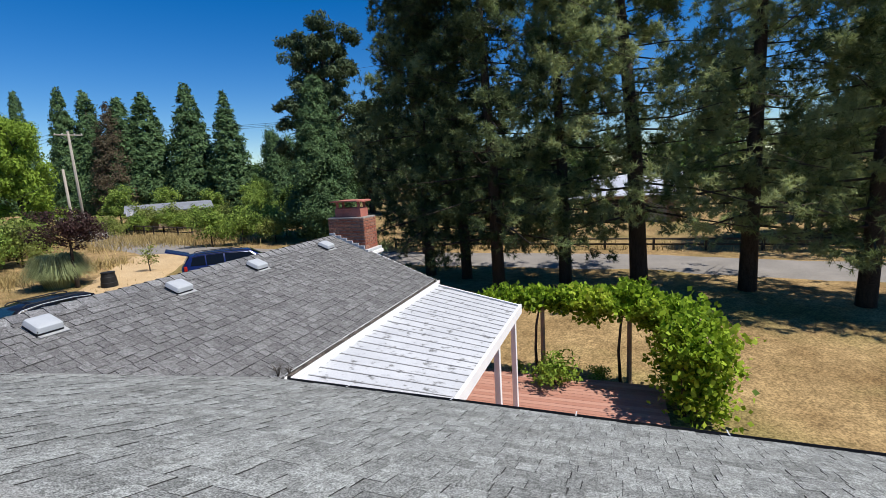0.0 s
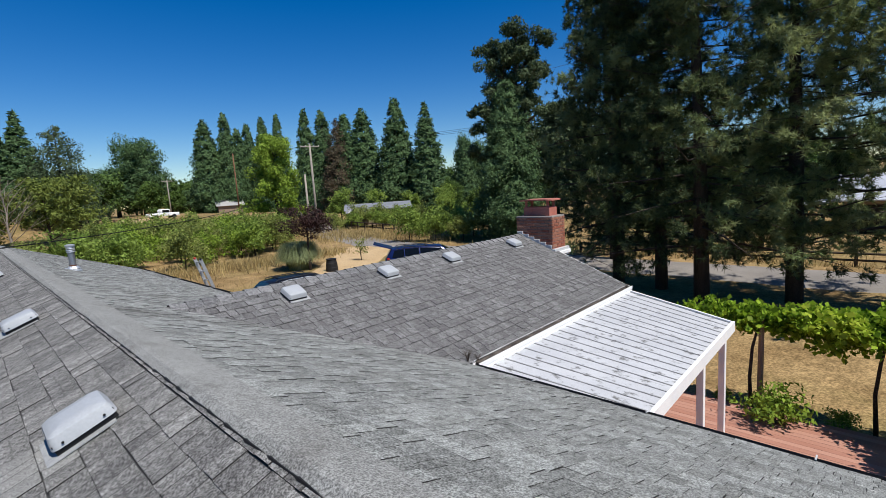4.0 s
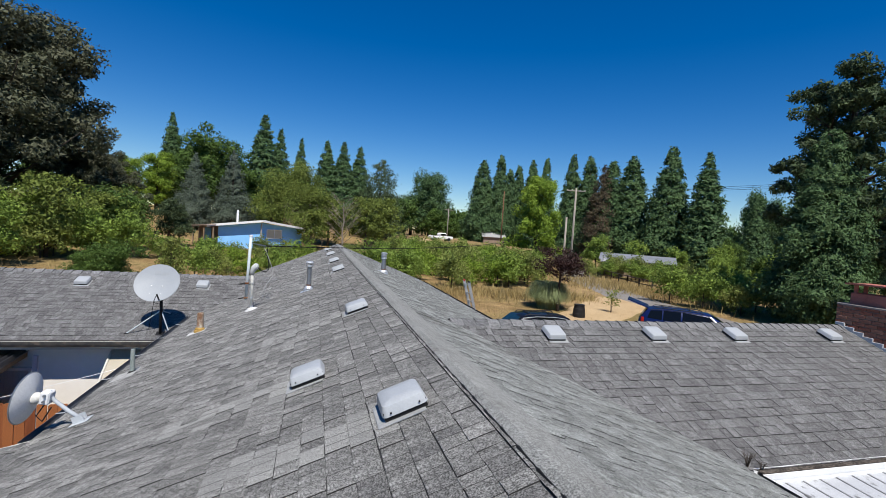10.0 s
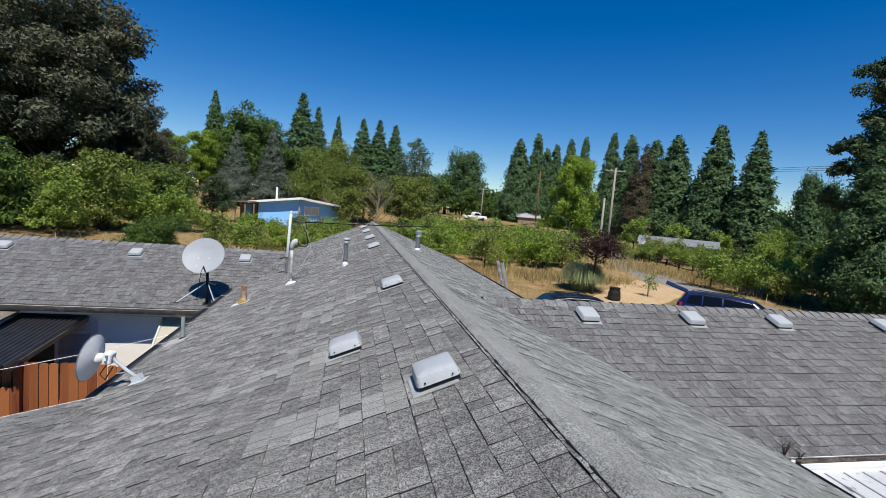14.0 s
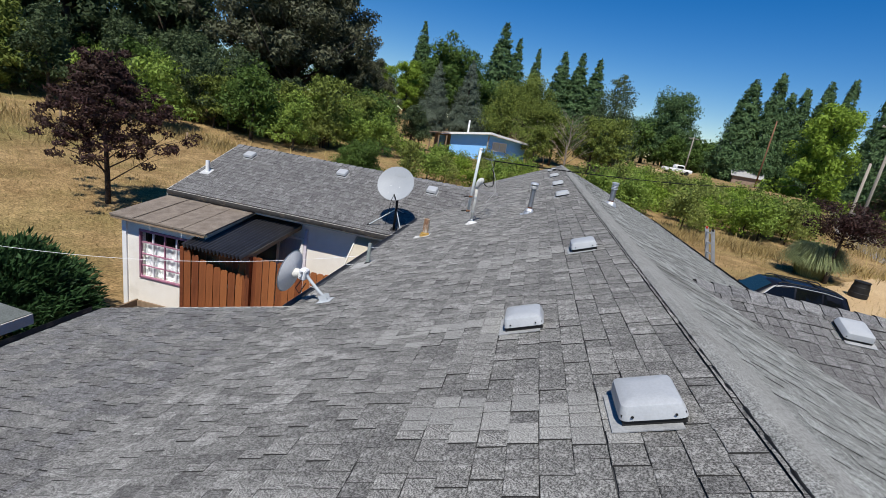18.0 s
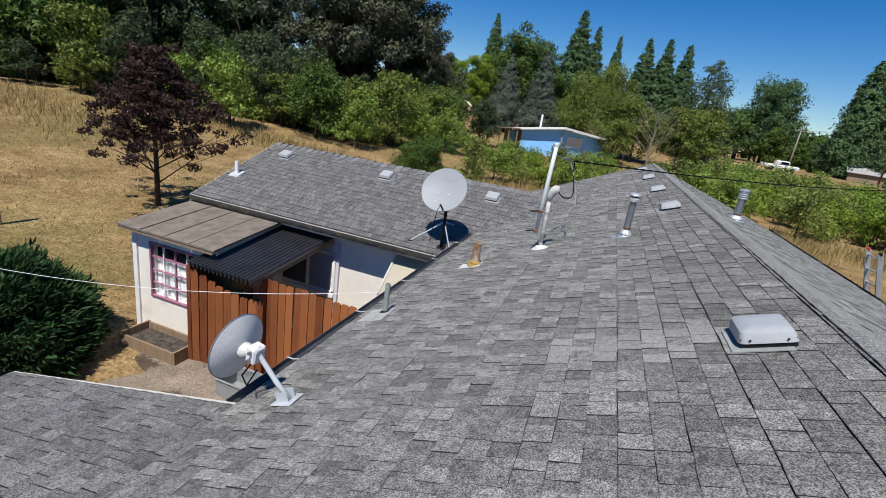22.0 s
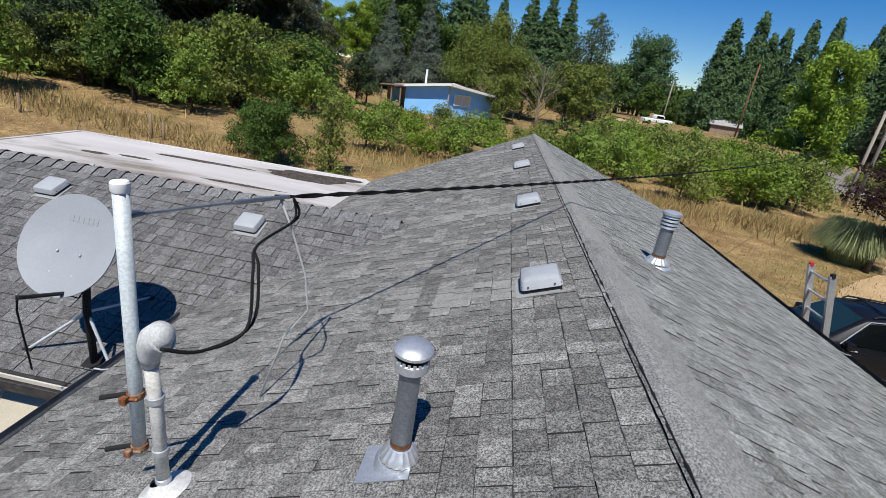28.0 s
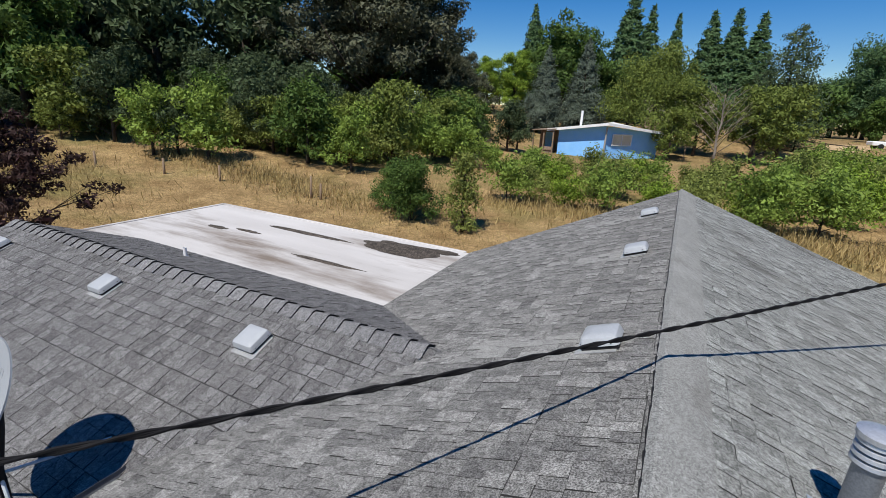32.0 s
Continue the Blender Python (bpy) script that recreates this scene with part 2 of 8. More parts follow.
M_east_low = surface("pale_green_grey_shingle_low", (0.154, 0.158, 0.150), (0.194, 0.201, 0.191), rand="island", rand_c=(0.246, 0.254, 0.244), c3=(0.078, 0.073, 0.067), c3_scale=0.7, c3_at=(0.56, 0.78), **SHINGLE)
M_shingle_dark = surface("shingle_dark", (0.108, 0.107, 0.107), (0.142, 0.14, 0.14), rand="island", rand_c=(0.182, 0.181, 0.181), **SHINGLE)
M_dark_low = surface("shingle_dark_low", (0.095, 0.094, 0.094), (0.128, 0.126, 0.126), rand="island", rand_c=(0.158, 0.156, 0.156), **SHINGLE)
M_underlay = surface("roof_felt", (0.03, 0.03, 0.031), (0.05, 0.05, 0.051), rough=0.95)
M_cut = surface("cut_asphalt_edge", (0.02, 0.02, 0.02), (0.05, 0.049, 0.047), scale=20.0, rough=0.95)
M_ridge = surface("granule_cap_strip", (0.214, 0.217, 0.207), (0.273, 0.276, 0.264), scale=2.0, rough=0.95, bump=0.5, fine=120.0, speck=0.5, spec=0.15, mottle=0.12, c3=(0.155, 0.150, 0.141), c3_scale=1.6, c3_at=(0.56, 0.72))
M_stucco = surface("cream_stucco", (0.78, 0.74, 0.67), (0.84, 0.81, 0.75), rough=0.9, bump=0.2, speck=0.06, c3=(0.55, 0.5, 0.42), c3_scale=0.7, c3_at=(0.6, 0.85))
M_white = surface("white_paint", (0.74, 0.75, 0.76), (0.82, 0.82, 0.81), rough=0.55, speck=0.05)
M_black_gutter = surface("dark_gutter_metal", (0.03, 0.03, 0.032), (0.07, 0.065, 0.06), scale=6.0, rough=0.6, c3=(0.16, 0.13, 0.1), c3_scale=5.0)
M_trim = surface("weathered_trim", (0.5, 0.48, 0.43), (0.62, 0.6, 0.55), rough=0.8, speck=0.1)
M_plastic = surface("grey_plastic_hood", (0.345, 0.365, 0.385), (0.405, 0.425, 0.445), scale=4.0, rough=0.45, speck=0.04, spec=0.45)
M_flange = surface("galvanised_sheet", (0.44, 0.45, 0.46), (0.56, 0.57, 0.58), scale=9.0, rough=0.6, metal=0.1, speck=0.08)
M_black = surface("black_parts_and_shade", (0.008, 0.008, 0.009), (0.018, 0.018, 0.018), rough=0.6)
M_dry = surface("dry_field", (0.178, 0.115, 0.052), (0.345, 0.242, 0.118), scale=0.5, rough=1.0, bump=0.7, fine=15.0, speck=0.34, mottle=0.22,
                c3=(0.165, 0.142, 0.054), c3_scale=0.16, c3_at=(0.48, 0.7), spec=0.05)
M_road = surface("road_asphalt", (0.19, 0.175, 0.16), (0.26, 0.24, 0.22), scale=0.6, rough=0.95, bump=0.3, speck=0.15, spec=0.1)
M_bark = surface("bark", (0.035, 0.027, 0.021), (0.075, 0.058, 0.045), scale=6.0, rough=0.95, bump=0.8, fine=25.0, speck=0.4, stretch=(1, 1, 0.25))
M_needle = foliage("pine_needles", (0.06, 0.1, 0.036), (0.23, 0.3, 0.115), (0.46, 0.52, 0.24), 0.5, tip_at=(0.42, 0.62))
# darker copy of the pine needles, with the crowns' own shade in its colour
M_needle_shaded = foliage("shaded_pine_needles", (0.016, 0.033, 0.014), (0.085, 0.125, 0.052), (0.28, 0.35, 0.15), 0.24, tip_at=(0.48, 0.68))
M_conifer = foliage("conifer_foliage", (0.03, 0.07, 0.03), (0.098, 0.175, 0.07), (0.122, 0.2, 0.08), 0.28)
M_spruce = foliage("blue_spruce_foliage", (0.045, 0.07, 0.05), (0.125, 0.16, 0.12), (0.15, 0.185, 0.14), 0.2)
M_brown_conifer = foliage("dying_conifer_foliage", (0.06, 0.045, 0.03), (0.12, 0.085, 0.055), (0.1, 0.09, 0.05), 0.15)
M_dark_leaf = foliage("dark_leaves", (0.032, 0.06, 0.028), (0.092, 0.132, 0.06), (0.1, 0.135, 0.064), 0.3)
M_bronze_leaf = foliage("bronze_leaves", (0.04, 0.055, 0.03), (0.12, 0.135, 0.078), (0.135, 0.135, 0.085), 0.25)
M_leaf = foliage("green_leaves", (0.08, 0.15, 0.03), (0.25, 0.36, 0.07), (0.3, 0.4, 0.08), 0.4)
M_thicket = foliage("thicket_leaves", (0.028, 0.066, 0.016), (0.096, 0.165, 0.036), (0.115, 0.185, 0.042), 0.3)
M_thicket_olive = foliage("thicket_olive_leaves", (0.06, 0.1, 0.02), (0.185, 0.235, 0.05), (0.2, 0.245, 0.055), 0.3)
M_bright_leaf = foliage("bright_leaves", (0.08, 0.16, 0.018), (0.25, 0.36, 0.045), (0.28, 0.4, 0.055), 0.35)
M_olive_leaf = foliage("olive_leaves", (0.11, 0.155, 0.036), (0.27, 0.32, 0.08), (0.3, 0.34, 0.095), 0.4)
M_plum_leaf = foliage("purple_leaves", (0.022, 0.012, 0.014), (0.07, 0.035, 0.035), (0.06, 0.04, 0.03), 0.25)
M_juniper = foliage("juniper_foliage", (0.01, 0.03, 0.012), (0.036, 0.085, 0.028), (0.045, 0.095, 0.033), 0.1)
M_dry_stalk = foliage("dry_stalks", (0.3, 0.21, 0.09), (0.5, 0.38, 0.18), (0.42, 0.33, 0.14), 0.3, 0.9)

# ---- ground: one sheet to the horizon ----
def axis(near, step, far):
    a = list(np.arange(-near, near + 0.01, step))
    s, v = step, near
    while v < far:
        s *= 1.35
        v += s
        a = [-v] + a + [v]
    return a


gx, gy = axis(60, 1.5, 2500), axis(75, 1.5, 2500)
g = Geo()
for y in gy:
    for x in gx:
        bumpy = 0.05 * noise.noise(Vector((x * 0.4, y * 0.4, 0))) if -60 < x < 60 else 0
        if -8 < x < 12 and 0 < y < 22:
            bumpy *= 0.2
        g.v.append((x, y, ground_z(x, y) + bumpy))
nx = len(gx)
g.f = [(j * nx + i, j * nx + i + 1, (j + 1) * nx + i + 1, (j + 1) * nx + i) for j in range(len(gy) - 1) for i in range(nx - 1)]
ground = tagged(part("ground", g, M_dry, smooth=True), "dry golden summer grass field with greener patches", "ground", kind="structure")


def ribbon(name, pts, width, lift, material, label, category):
    """A strip that lies on the ground along a line of points."""
    g = Geo()
    line = []
    for a, b in zip(pts[:-1], pts[1:]):
        n = max(2, int((Vector(b) - Vector(a)).length / 1.5))
        line += [Vector(a).lerp(Vector(b), i / n) for i in range(n)]
    line.append(Vector(pts[-1]))
    for i, p in enumerate(line):
        d = (line[min(i + 1, len(line) - 1)] - line[max(i - 1, 0)]).normalized()
        s = Vector((-d.y, d.x))
        w = width[0] + (width[1] - width[0]) * i / (len(line) - 1)
        for k in range(7):
            q = p + s * w * (k / 6 - 0.5) + s * (0.12 * noise.noise(Vector((p.x, p.y, k))) if k in (0, 6) else 0)
            g.v.append((q.x, q.y, ground_z(q.x, q.y) + (-0.04 if k in (0, 6) else lift)))
    for i in range(len(line) - 1):
        g.f += [(i * 7 + k + 1, i * 7 + k, i * 7 + 7 + k, i * 7 + 8 + k) for k in range(6)]
    return tagged(part(name, g, material), label, category, kind="structure")


ribbon("road", [(24, -80), (23.2, -30), (24.4, -8), (26, 0), (26.0, 10), (26.5, 22), (28.5, 38), (34, 55), (44, 75), (60, 110), (90, 190), (110, 300)], (4.6, 5.5), 0.09, M_road,
       "sunlit pale grey country lane with dirt edges", "road")

# ---- the house: walls and roofs ----
SW_, SE_, ZR = 0.39, 0.378, 3.8      # fall of the west and east slope, height of the main ridge
house = thing("house", (0, 0, 0), "rambling cream stucco ranch house under worn grey shingle roofs", "house")


def wall(name, x0, x1, y0, y1, z0, z1, parent=house, material=None, label=""):
    return part(name, Geo().box(x0, x1, y0, y1, z0, z1), material or M_stucco, parent, label)


G0 = -0.75
part("wall", Geo().box(-3.15, -2.97, -5, 19.0, G0, 2.5), M_stucco, house)
part("wall", Geo().box(2.95, 3.13, -5, 21.5, G0, 2.55), M_stucco, house)
part("wall", Geo().prism([(-3.0, 19.2, G0), (3.0, 21.5, G0), (3.0, 21.5, 2.55), (0, 20.4, 3.7), (-3.0, 19.2, 2.5)], (0.05, -0.16, 0)), M_stucco, house)
part("wall", Geo().prism([(-3.0, -5, G0), (3.0, -5, G0), (3.0, -5, 2.55), (0, -5, 3.7), (-3.0, -5, 2.5)], (0, 0.16, 0)), M_stucco, house)
# east wing
part("wall", Geo().box(3.1, 8.6, 4.75, 4.9, G0, 2.46), M_stucco, house)
part("wall", Geo().box(3.1, 8.6, 9.2, 9.35, G0, 2.46), M_stucco, house)
part("wall", Geo().prism([(8.45, 4.9, G0), (8.45, 9.2, G0), (8.45, 9.2, 2.4), (8.45, 7.05, 3.35), (8.45, 4.9, 2.4)], (0.15, 0, 0)), M_stucco, house)
# north-west wing
part("wall", Geo().box(-9.7, -3.15, 11.85, 12.01, G0, 2.06), M_stucco, house)
part("wall", Geo().prism([(-9.7, 12.16, G0), (-9.7, 16.0, G0), (-9.7, 16.0, 2.2), (-9.7, 14.15, 2.95), (-9.7, 12.16, 2.12)], (0.16, 0, 0)), M_stucco, house)
# flat-roofed addition and south-west lean-to
part("wall", Geo().box(-11.3, -3.2, 19.0, 19.16, G0, 2.14), M_stucco, house)
part("wall", Geo().box(-11.3, -11.14, 15.7, 19.0, G0, 2.14), M_stucco, house)
part("wall", Geo().box(-11.14, -9.7, 15.7, 15.86, G0, 2.14), M_stucco, house)
part("wall", Geo().box(-5.8, -5.64, -5, 5.6, G0, 1.72), M_stucco, house)
part("wall", Geo().prism([(-5.8, 5.6, G0), (-3.15, 5.6, G0), (-3.15, 5.6, 2.38), (-5.8, 5.6, 1.72)], (0, 0.14, 0)), M_stucco, house)


def clip_poly(poly, border):
    """Part of a flat polygon inside a convex, counter-clockwise border."""
    for i in range(len(border)):
        a, b = border[i], border[(i + 1) % len(border)]
        out = []
        for j in range(len(poly)):
            p, q = poly[j], poly[(j + 1) % len(poly)]
            sp = (b[0] - a[0]) * (p[1] - a[1]) - (b[1] - a[1]) * (p[0] - a[0])
            sq = (b[0] - a[0]) * (q[1] - a[1]) - (b[1] - a[1]) * (q[0] - a[0])
            if sp >= 0:
                out.append(p)
            if (sp >= 0) != (sq >= 0):
                k = sp / (sp - sq)
                out.append((p[0] + (q[0] - p[0]) * k, p[1] + (q[1] - p[1]) * k))
        poly = out
        if len(poly) < 3:
            return []
    return poly


def tab_mesh(w, h, t, cut=0.0, skew=0.0, head=0.001):
    """One shingle tab: u across, v down the slope, thick at its lower edge; head: height of its upper edge."""
    e = 0.003
    h -= cut
    k = skew
    vs = [(0, 0, head), (w, 0, head), (w + k, h - e, t), (k, h - e, t), (k, h, t - 0.002), (w + k, h, t - 0.002), (k, h, -0.004), (w + k, h, -0.004), (0, 0, -0.004), (w, 0, -0.004)]
    fs = [(0, 3, 2, 1), (3, 4, 5, 2), (4, 6, 7, 5), (0, 8, 6, 4, 3), (1, 2, 5, 7, 9)]
    return vs, fs


EXPO, TABW, GAP, THICK = 0.1455, 0.112, 0.0035, 0.0075
WIDTHS = (0.62, 0.8, 0.9, 1.0, 1.0, 1.1, 1.2, 1.4)
later_pieces = []
VENTS_WEST = ((-0.42, 3.45), (-0.99, 4.66), (-0.42, 6.7), (-0.42, 11.68), (-0.42, 14.08), (-0.43, 16.82), (-0.45, 19.5))


def rain_washed(u, v, rng):
    """Paler shingles in the run-off below the metal vents of the west slope."""
    for vx, vy in VENTS_WEST:
        v0 = -vx * math.hypot(1, SW_)
        if abs(u - vy) < 0.2 and v0 - 0.05 < v < v0 + 1.15 and rng.random() < 1.0 - 0.45 * (v - v0):
            return True
    return False


piece_meshes = {}


def shingle_piece(k, high):
    """Mesh data shared by alike single shingle tabs."""
    if (k, high) not in piece_meshes:
        pv, pf = tab_mesh(TABW * k - GAP, EXPO, 0.0092 if high else 0.006, 0.003, 0.002 if high else -0.002, 0.0045 if high else 0.001)
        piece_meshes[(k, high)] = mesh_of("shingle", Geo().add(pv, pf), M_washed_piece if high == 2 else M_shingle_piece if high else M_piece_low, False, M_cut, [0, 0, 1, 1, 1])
    return piece_meshes[(k, high)]


def roof_slope(name, origin, along, down, border, materials, near=None, deck=0.13, eave=None, gap=0.0038, cut=0.0025, thick=THICK):
    """A shingled slope. origin: a point of its ridge line; along, down: unit vectors; border: convex outline in (u, v) metres.
    near: (u0, u1, v0, v1), the stretch whose tabs are parts of their own."""
    o, a, d = Vector(origin), Vector(along).normalized(), Vector(down).normalized()
    n = a.cross(d)
    if n.z < 0:
        n = -n
    area = sum(border[i][0] * border[(i + 1) % len(border)][1] - border[(i + 1) % len(border)][0] * border[i][1] for i in range(len(border)))
    if area < 0:
        border = border[::-1]
    flip = a.cross(d).z < 0
    sheet = part(name, Geo().prism([o + a * u + d * v - n * deck for u, v in border], n * (deck - 0.004)), M_underlay, house, "worn grey three-tab shingle roof slope")
    rng = random.Random(name)
    us, vs_ = [p[0] for p in border], [p[1] for p in border]
    g_high, g_low, g_wash = Geo(), Geo(), Geo()
    cuts = {1: [], 0: [], 2: []}
    rows = int((max(vs_) - min(vs_)) / EXPO) + (6 if eave else 2)
    for r in range(rows):
        v1 = (eave or max(vs_)) - (r - (4 if eave else 0)) * EXPO
        v0 = v1 - EXPO
        wob = rng.uniform(-0.0025, 0.0025)
        u = min(us) - TABW + (0.5 * TABW if r % 2 else 0) + rng.uniform(-0.03, 0.03)
        while u < max(us):
            kind_w = rng.choice(WIDTHS)
            # courses beside the ridge get fewer of the paler tabs
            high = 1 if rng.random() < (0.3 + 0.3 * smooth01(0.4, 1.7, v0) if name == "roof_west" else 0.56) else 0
            if name == "roof_west" and rain_washed(u + 0.5 * TABW * kind_w, v0, rng):
                high = 2
            g = (g_low, g_high, g_wash)[high]
            wide = TABW * kind_w
            w = wide - gap * rng.uniform(0.6, 1.35)
            vv0, vv1 = v0 + wob + rng.uniform(-0.003, 0.003), v1 + wob + rng.uniform(-0.003, 0.003)
            t = thick + (rng.uniform(0.001, 0.003) if high else rng.uniform(-0.002, 0.0))
            rect = [(u, vv0), (u + w, vv0), (u + w, vv1), (u, vv1)]
            rect = [(u, vv0), (u + w, vv0), (u + w, vv1 - cut), (u, vv1 - cut)] if u < min(us) or u + w > max(us) or vv0 < min(vs_) else rect
            inside = clip_poly(rect, border)
            if inside:
                whole = len(inside) == 4 and all(min(abs(p[0] - q[0]) + abs(p[1] - q[1]) for q in rect) < 1e-6 for p in inside)
                if whole and near and near[0] < u < near[1] and near[2] < vv0 < near[3]:
                    m = Matrix((a, d, n)).transposed().to_4x4()
                    if flip:
                        m = Matrix((-a, d, n)).transposed().to_4x4()
                        m.translation = o + a * (u + w) + d * vv0
                    else:
                        m.translation = o + a * u + d * vv0
                    later_pieces.append((sheet, m, kind_w, high))
                elif whole:
                    # tabs change tone part way along, where granule blends meet
                    n_blocks = 1 if w < 0.12 else rng.choice((1, 1, 1, 2))
                    marks = [0.0] + sorted(w * (i + rng.uniform(-0.25, 0.25)) / n_blocks for i in range(1, n_blocks)) + [w]
                    skew = rng.uniform(-0.004, 0.004)
                    for x0, x1 in zip(marks[:-1], marks[1:]):
                        side = high if x0 == 0.0 or high == 2 else int(rng.random() < 0.5)
                        tv, tf = tab_mesh(x1 - x0, vv1 - vv0, t, cut, skew, 0.0045 if high else 0.001)
                        pts = [o + a * (u + x0 + x) + d * (vv0 + y) + n * z for x, y, z in tv]
                        (g_low, g_high, g_wash)[side].add(pts, tf if not flip else [f[::-1] for f in tf])
                        cuts[side] += [0, 0, 1, 1, 1]
                else:
                    k = len(inside)
                    top = [o + a * x + d * y + n * (0.001 + (t - 0.001) * (y - vv0) / (vv1 - vv0)) for x, y in inside]
                    low = [o + a * x + d * y - n * 0.004 for x, y in inside]
                    fs = [tuple(range(k))] + [(k + i, k + (i + 1) % k, (i + 1) % k, i) for i in range(k)]
                    g.add(top + low, [f[::-1] for f in fs] if not flip else fs)
                    cuts[high] += [0] + [1] * k
            u += wide
    for g, material, high in ((g_high, materials[0], 1), (g_low, materials[1], 0), (g_wash, M_washed, 2)):
        if not g.v:
            continue
        rest = new("shingles", mesh_of("shingles", g, material, False, M_cut, cuts[high]))
        rest.parent = sheet
        rest["kind"] = "stuff"
    return sheet


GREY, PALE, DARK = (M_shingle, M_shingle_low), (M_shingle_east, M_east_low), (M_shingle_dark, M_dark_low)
hw, he = math.hypot(1, SW_), math.hypot(1, SE_)
Y0, YN = -5.0, 21.95
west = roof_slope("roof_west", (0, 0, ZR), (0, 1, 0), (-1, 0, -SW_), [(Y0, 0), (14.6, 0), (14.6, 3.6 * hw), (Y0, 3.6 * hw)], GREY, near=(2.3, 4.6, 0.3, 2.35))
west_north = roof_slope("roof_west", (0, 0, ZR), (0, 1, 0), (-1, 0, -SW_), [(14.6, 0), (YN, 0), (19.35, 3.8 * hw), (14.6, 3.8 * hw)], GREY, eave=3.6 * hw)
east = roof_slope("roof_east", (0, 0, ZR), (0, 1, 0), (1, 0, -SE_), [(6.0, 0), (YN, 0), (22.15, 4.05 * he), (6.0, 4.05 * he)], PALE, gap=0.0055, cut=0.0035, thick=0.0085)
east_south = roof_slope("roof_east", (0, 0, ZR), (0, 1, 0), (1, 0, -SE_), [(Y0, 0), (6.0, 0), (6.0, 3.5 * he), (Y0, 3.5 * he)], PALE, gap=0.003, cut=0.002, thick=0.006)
leanto = roof_slope("roof_lean_to", (-3.5, 0, ZR - SW_ * 3.5 - 0.012), (0, 1, 0), (-1, 0, -0.25), [(Y0, 0), (6.0, 0), (6.0, 2.72 * 1.03), (Y0, 2.72 * 1.03)], (M_shingle_low, M_shingle_dark), gap=0.005)
h39, h40 = math.hypot(1, 0.39), math.hypot(1, 0.4)
EZ = 2.415 + 0.39 * (7.03 - 4.35)
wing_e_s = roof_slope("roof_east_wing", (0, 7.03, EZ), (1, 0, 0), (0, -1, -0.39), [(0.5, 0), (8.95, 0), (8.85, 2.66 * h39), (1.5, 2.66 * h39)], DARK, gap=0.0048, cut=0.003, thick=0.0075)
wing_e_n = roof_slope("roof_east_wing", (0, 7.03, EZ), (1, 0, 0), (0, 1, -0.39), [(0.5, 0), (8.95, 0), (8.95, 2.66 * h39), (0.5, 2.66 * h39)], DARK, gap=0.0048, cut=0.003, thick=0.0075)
NZ, NY = 3.1, 14.15
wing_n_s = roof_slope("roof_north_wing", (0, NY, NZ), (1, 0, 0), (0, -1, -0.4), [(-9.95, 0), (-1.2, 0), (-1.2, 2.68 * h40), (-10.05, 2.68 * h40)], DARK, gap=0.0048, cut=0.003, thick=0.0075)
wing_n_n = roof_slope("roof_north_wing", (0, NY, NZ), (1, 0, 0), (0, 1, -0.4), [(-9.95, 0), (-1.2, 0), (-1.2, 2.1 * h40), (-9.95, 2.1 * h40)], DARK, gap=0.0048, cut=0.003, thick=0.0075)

# flat membrane roof
M_membrane = surface("white_roof_membrane", (0.473, 0.455, 0.437), (0.582, 0.564, 0.546), scale=0.8, rough=0.7, speck=0.04,
                     c3=(0.2, 0.165, 0.135), c3_scale=0.55, c3_at=(0.5, 0.68), stretch=(0.35, 1.7, 1))
flat = part("flat_roof", Geo().box(-11.55, -3.2, 15.65, 19.38, 2.12, 2.3), M_membrane, house, "white flat membrane roof stained by dark ponding marks")
M_litter = surface("dark_roof_litter", (0.045, 0.037, 0.03), (0.1, 0.085, 0.07), scale=8.0, rough=0.95, bump=0.8, fine=40.0, speck=0.6, mottle=0.3)


def litter(cx, cy, rx, ry, seed, name="leaf_litter"):
    """A thin ragged patch of wet leaf litter on the flat roof."""
    g = Geo()
    n = 40
    for r in (0.0, 0.55, 1.0):
        for i in range(n):
            a = 2 * math.pi * i / n
            k = r * (1 + 0.35 * noise.noise(Vector((math.cos(a) * 1.8, math.sin(a) * 1.8, seed))) + 0.12 * noise.noise(Vector((math.cos(a) * 7, math.sin(a) * 7, seed))))
            g.v.append((cx + rx * k * math.cos(a), cy + ry * k * math.sin(a), 2.304 + (0.012 * (1 - r) if r < 1 else -0.003)))
    for j in range(2):
        g.f += [(j * n + i, j * n + n + i, j * n + n + (i + 1) % n, j * n + (i + 1) % n) for i in range(n)]
    part(name, g, M_litter, house, "dark leaf litter dried on the membrane", True)


for lx, ly, rx, ry, sd in ((-5.15, 18.75, 0.95, 0.42, 1), (-5.9, 17.2, 0.85, 0.07, 2), (-9.6, 17.68, 0.33, 0.09, 3), (-8.8, 17.85, 0.4, 0.08, 4), (-7.6, 18.5, 1.3, 0.1, 5), (-4.3, 19.1, 0.4, 0.15, 6)):
    litter(lx, ly, rx, ry, sd)
flat_edge = part("roof_edge", Geo().box(-11.58, -3.9, 19.34, 19.42, 2.1, 2.325, bev=0.01), M_membrane, house)
part("roof_edge", Geo().box(-11.6, -11.52, 15.65, 19.42, 2.1, 2.325, bev=0.01), M_membrane, house)

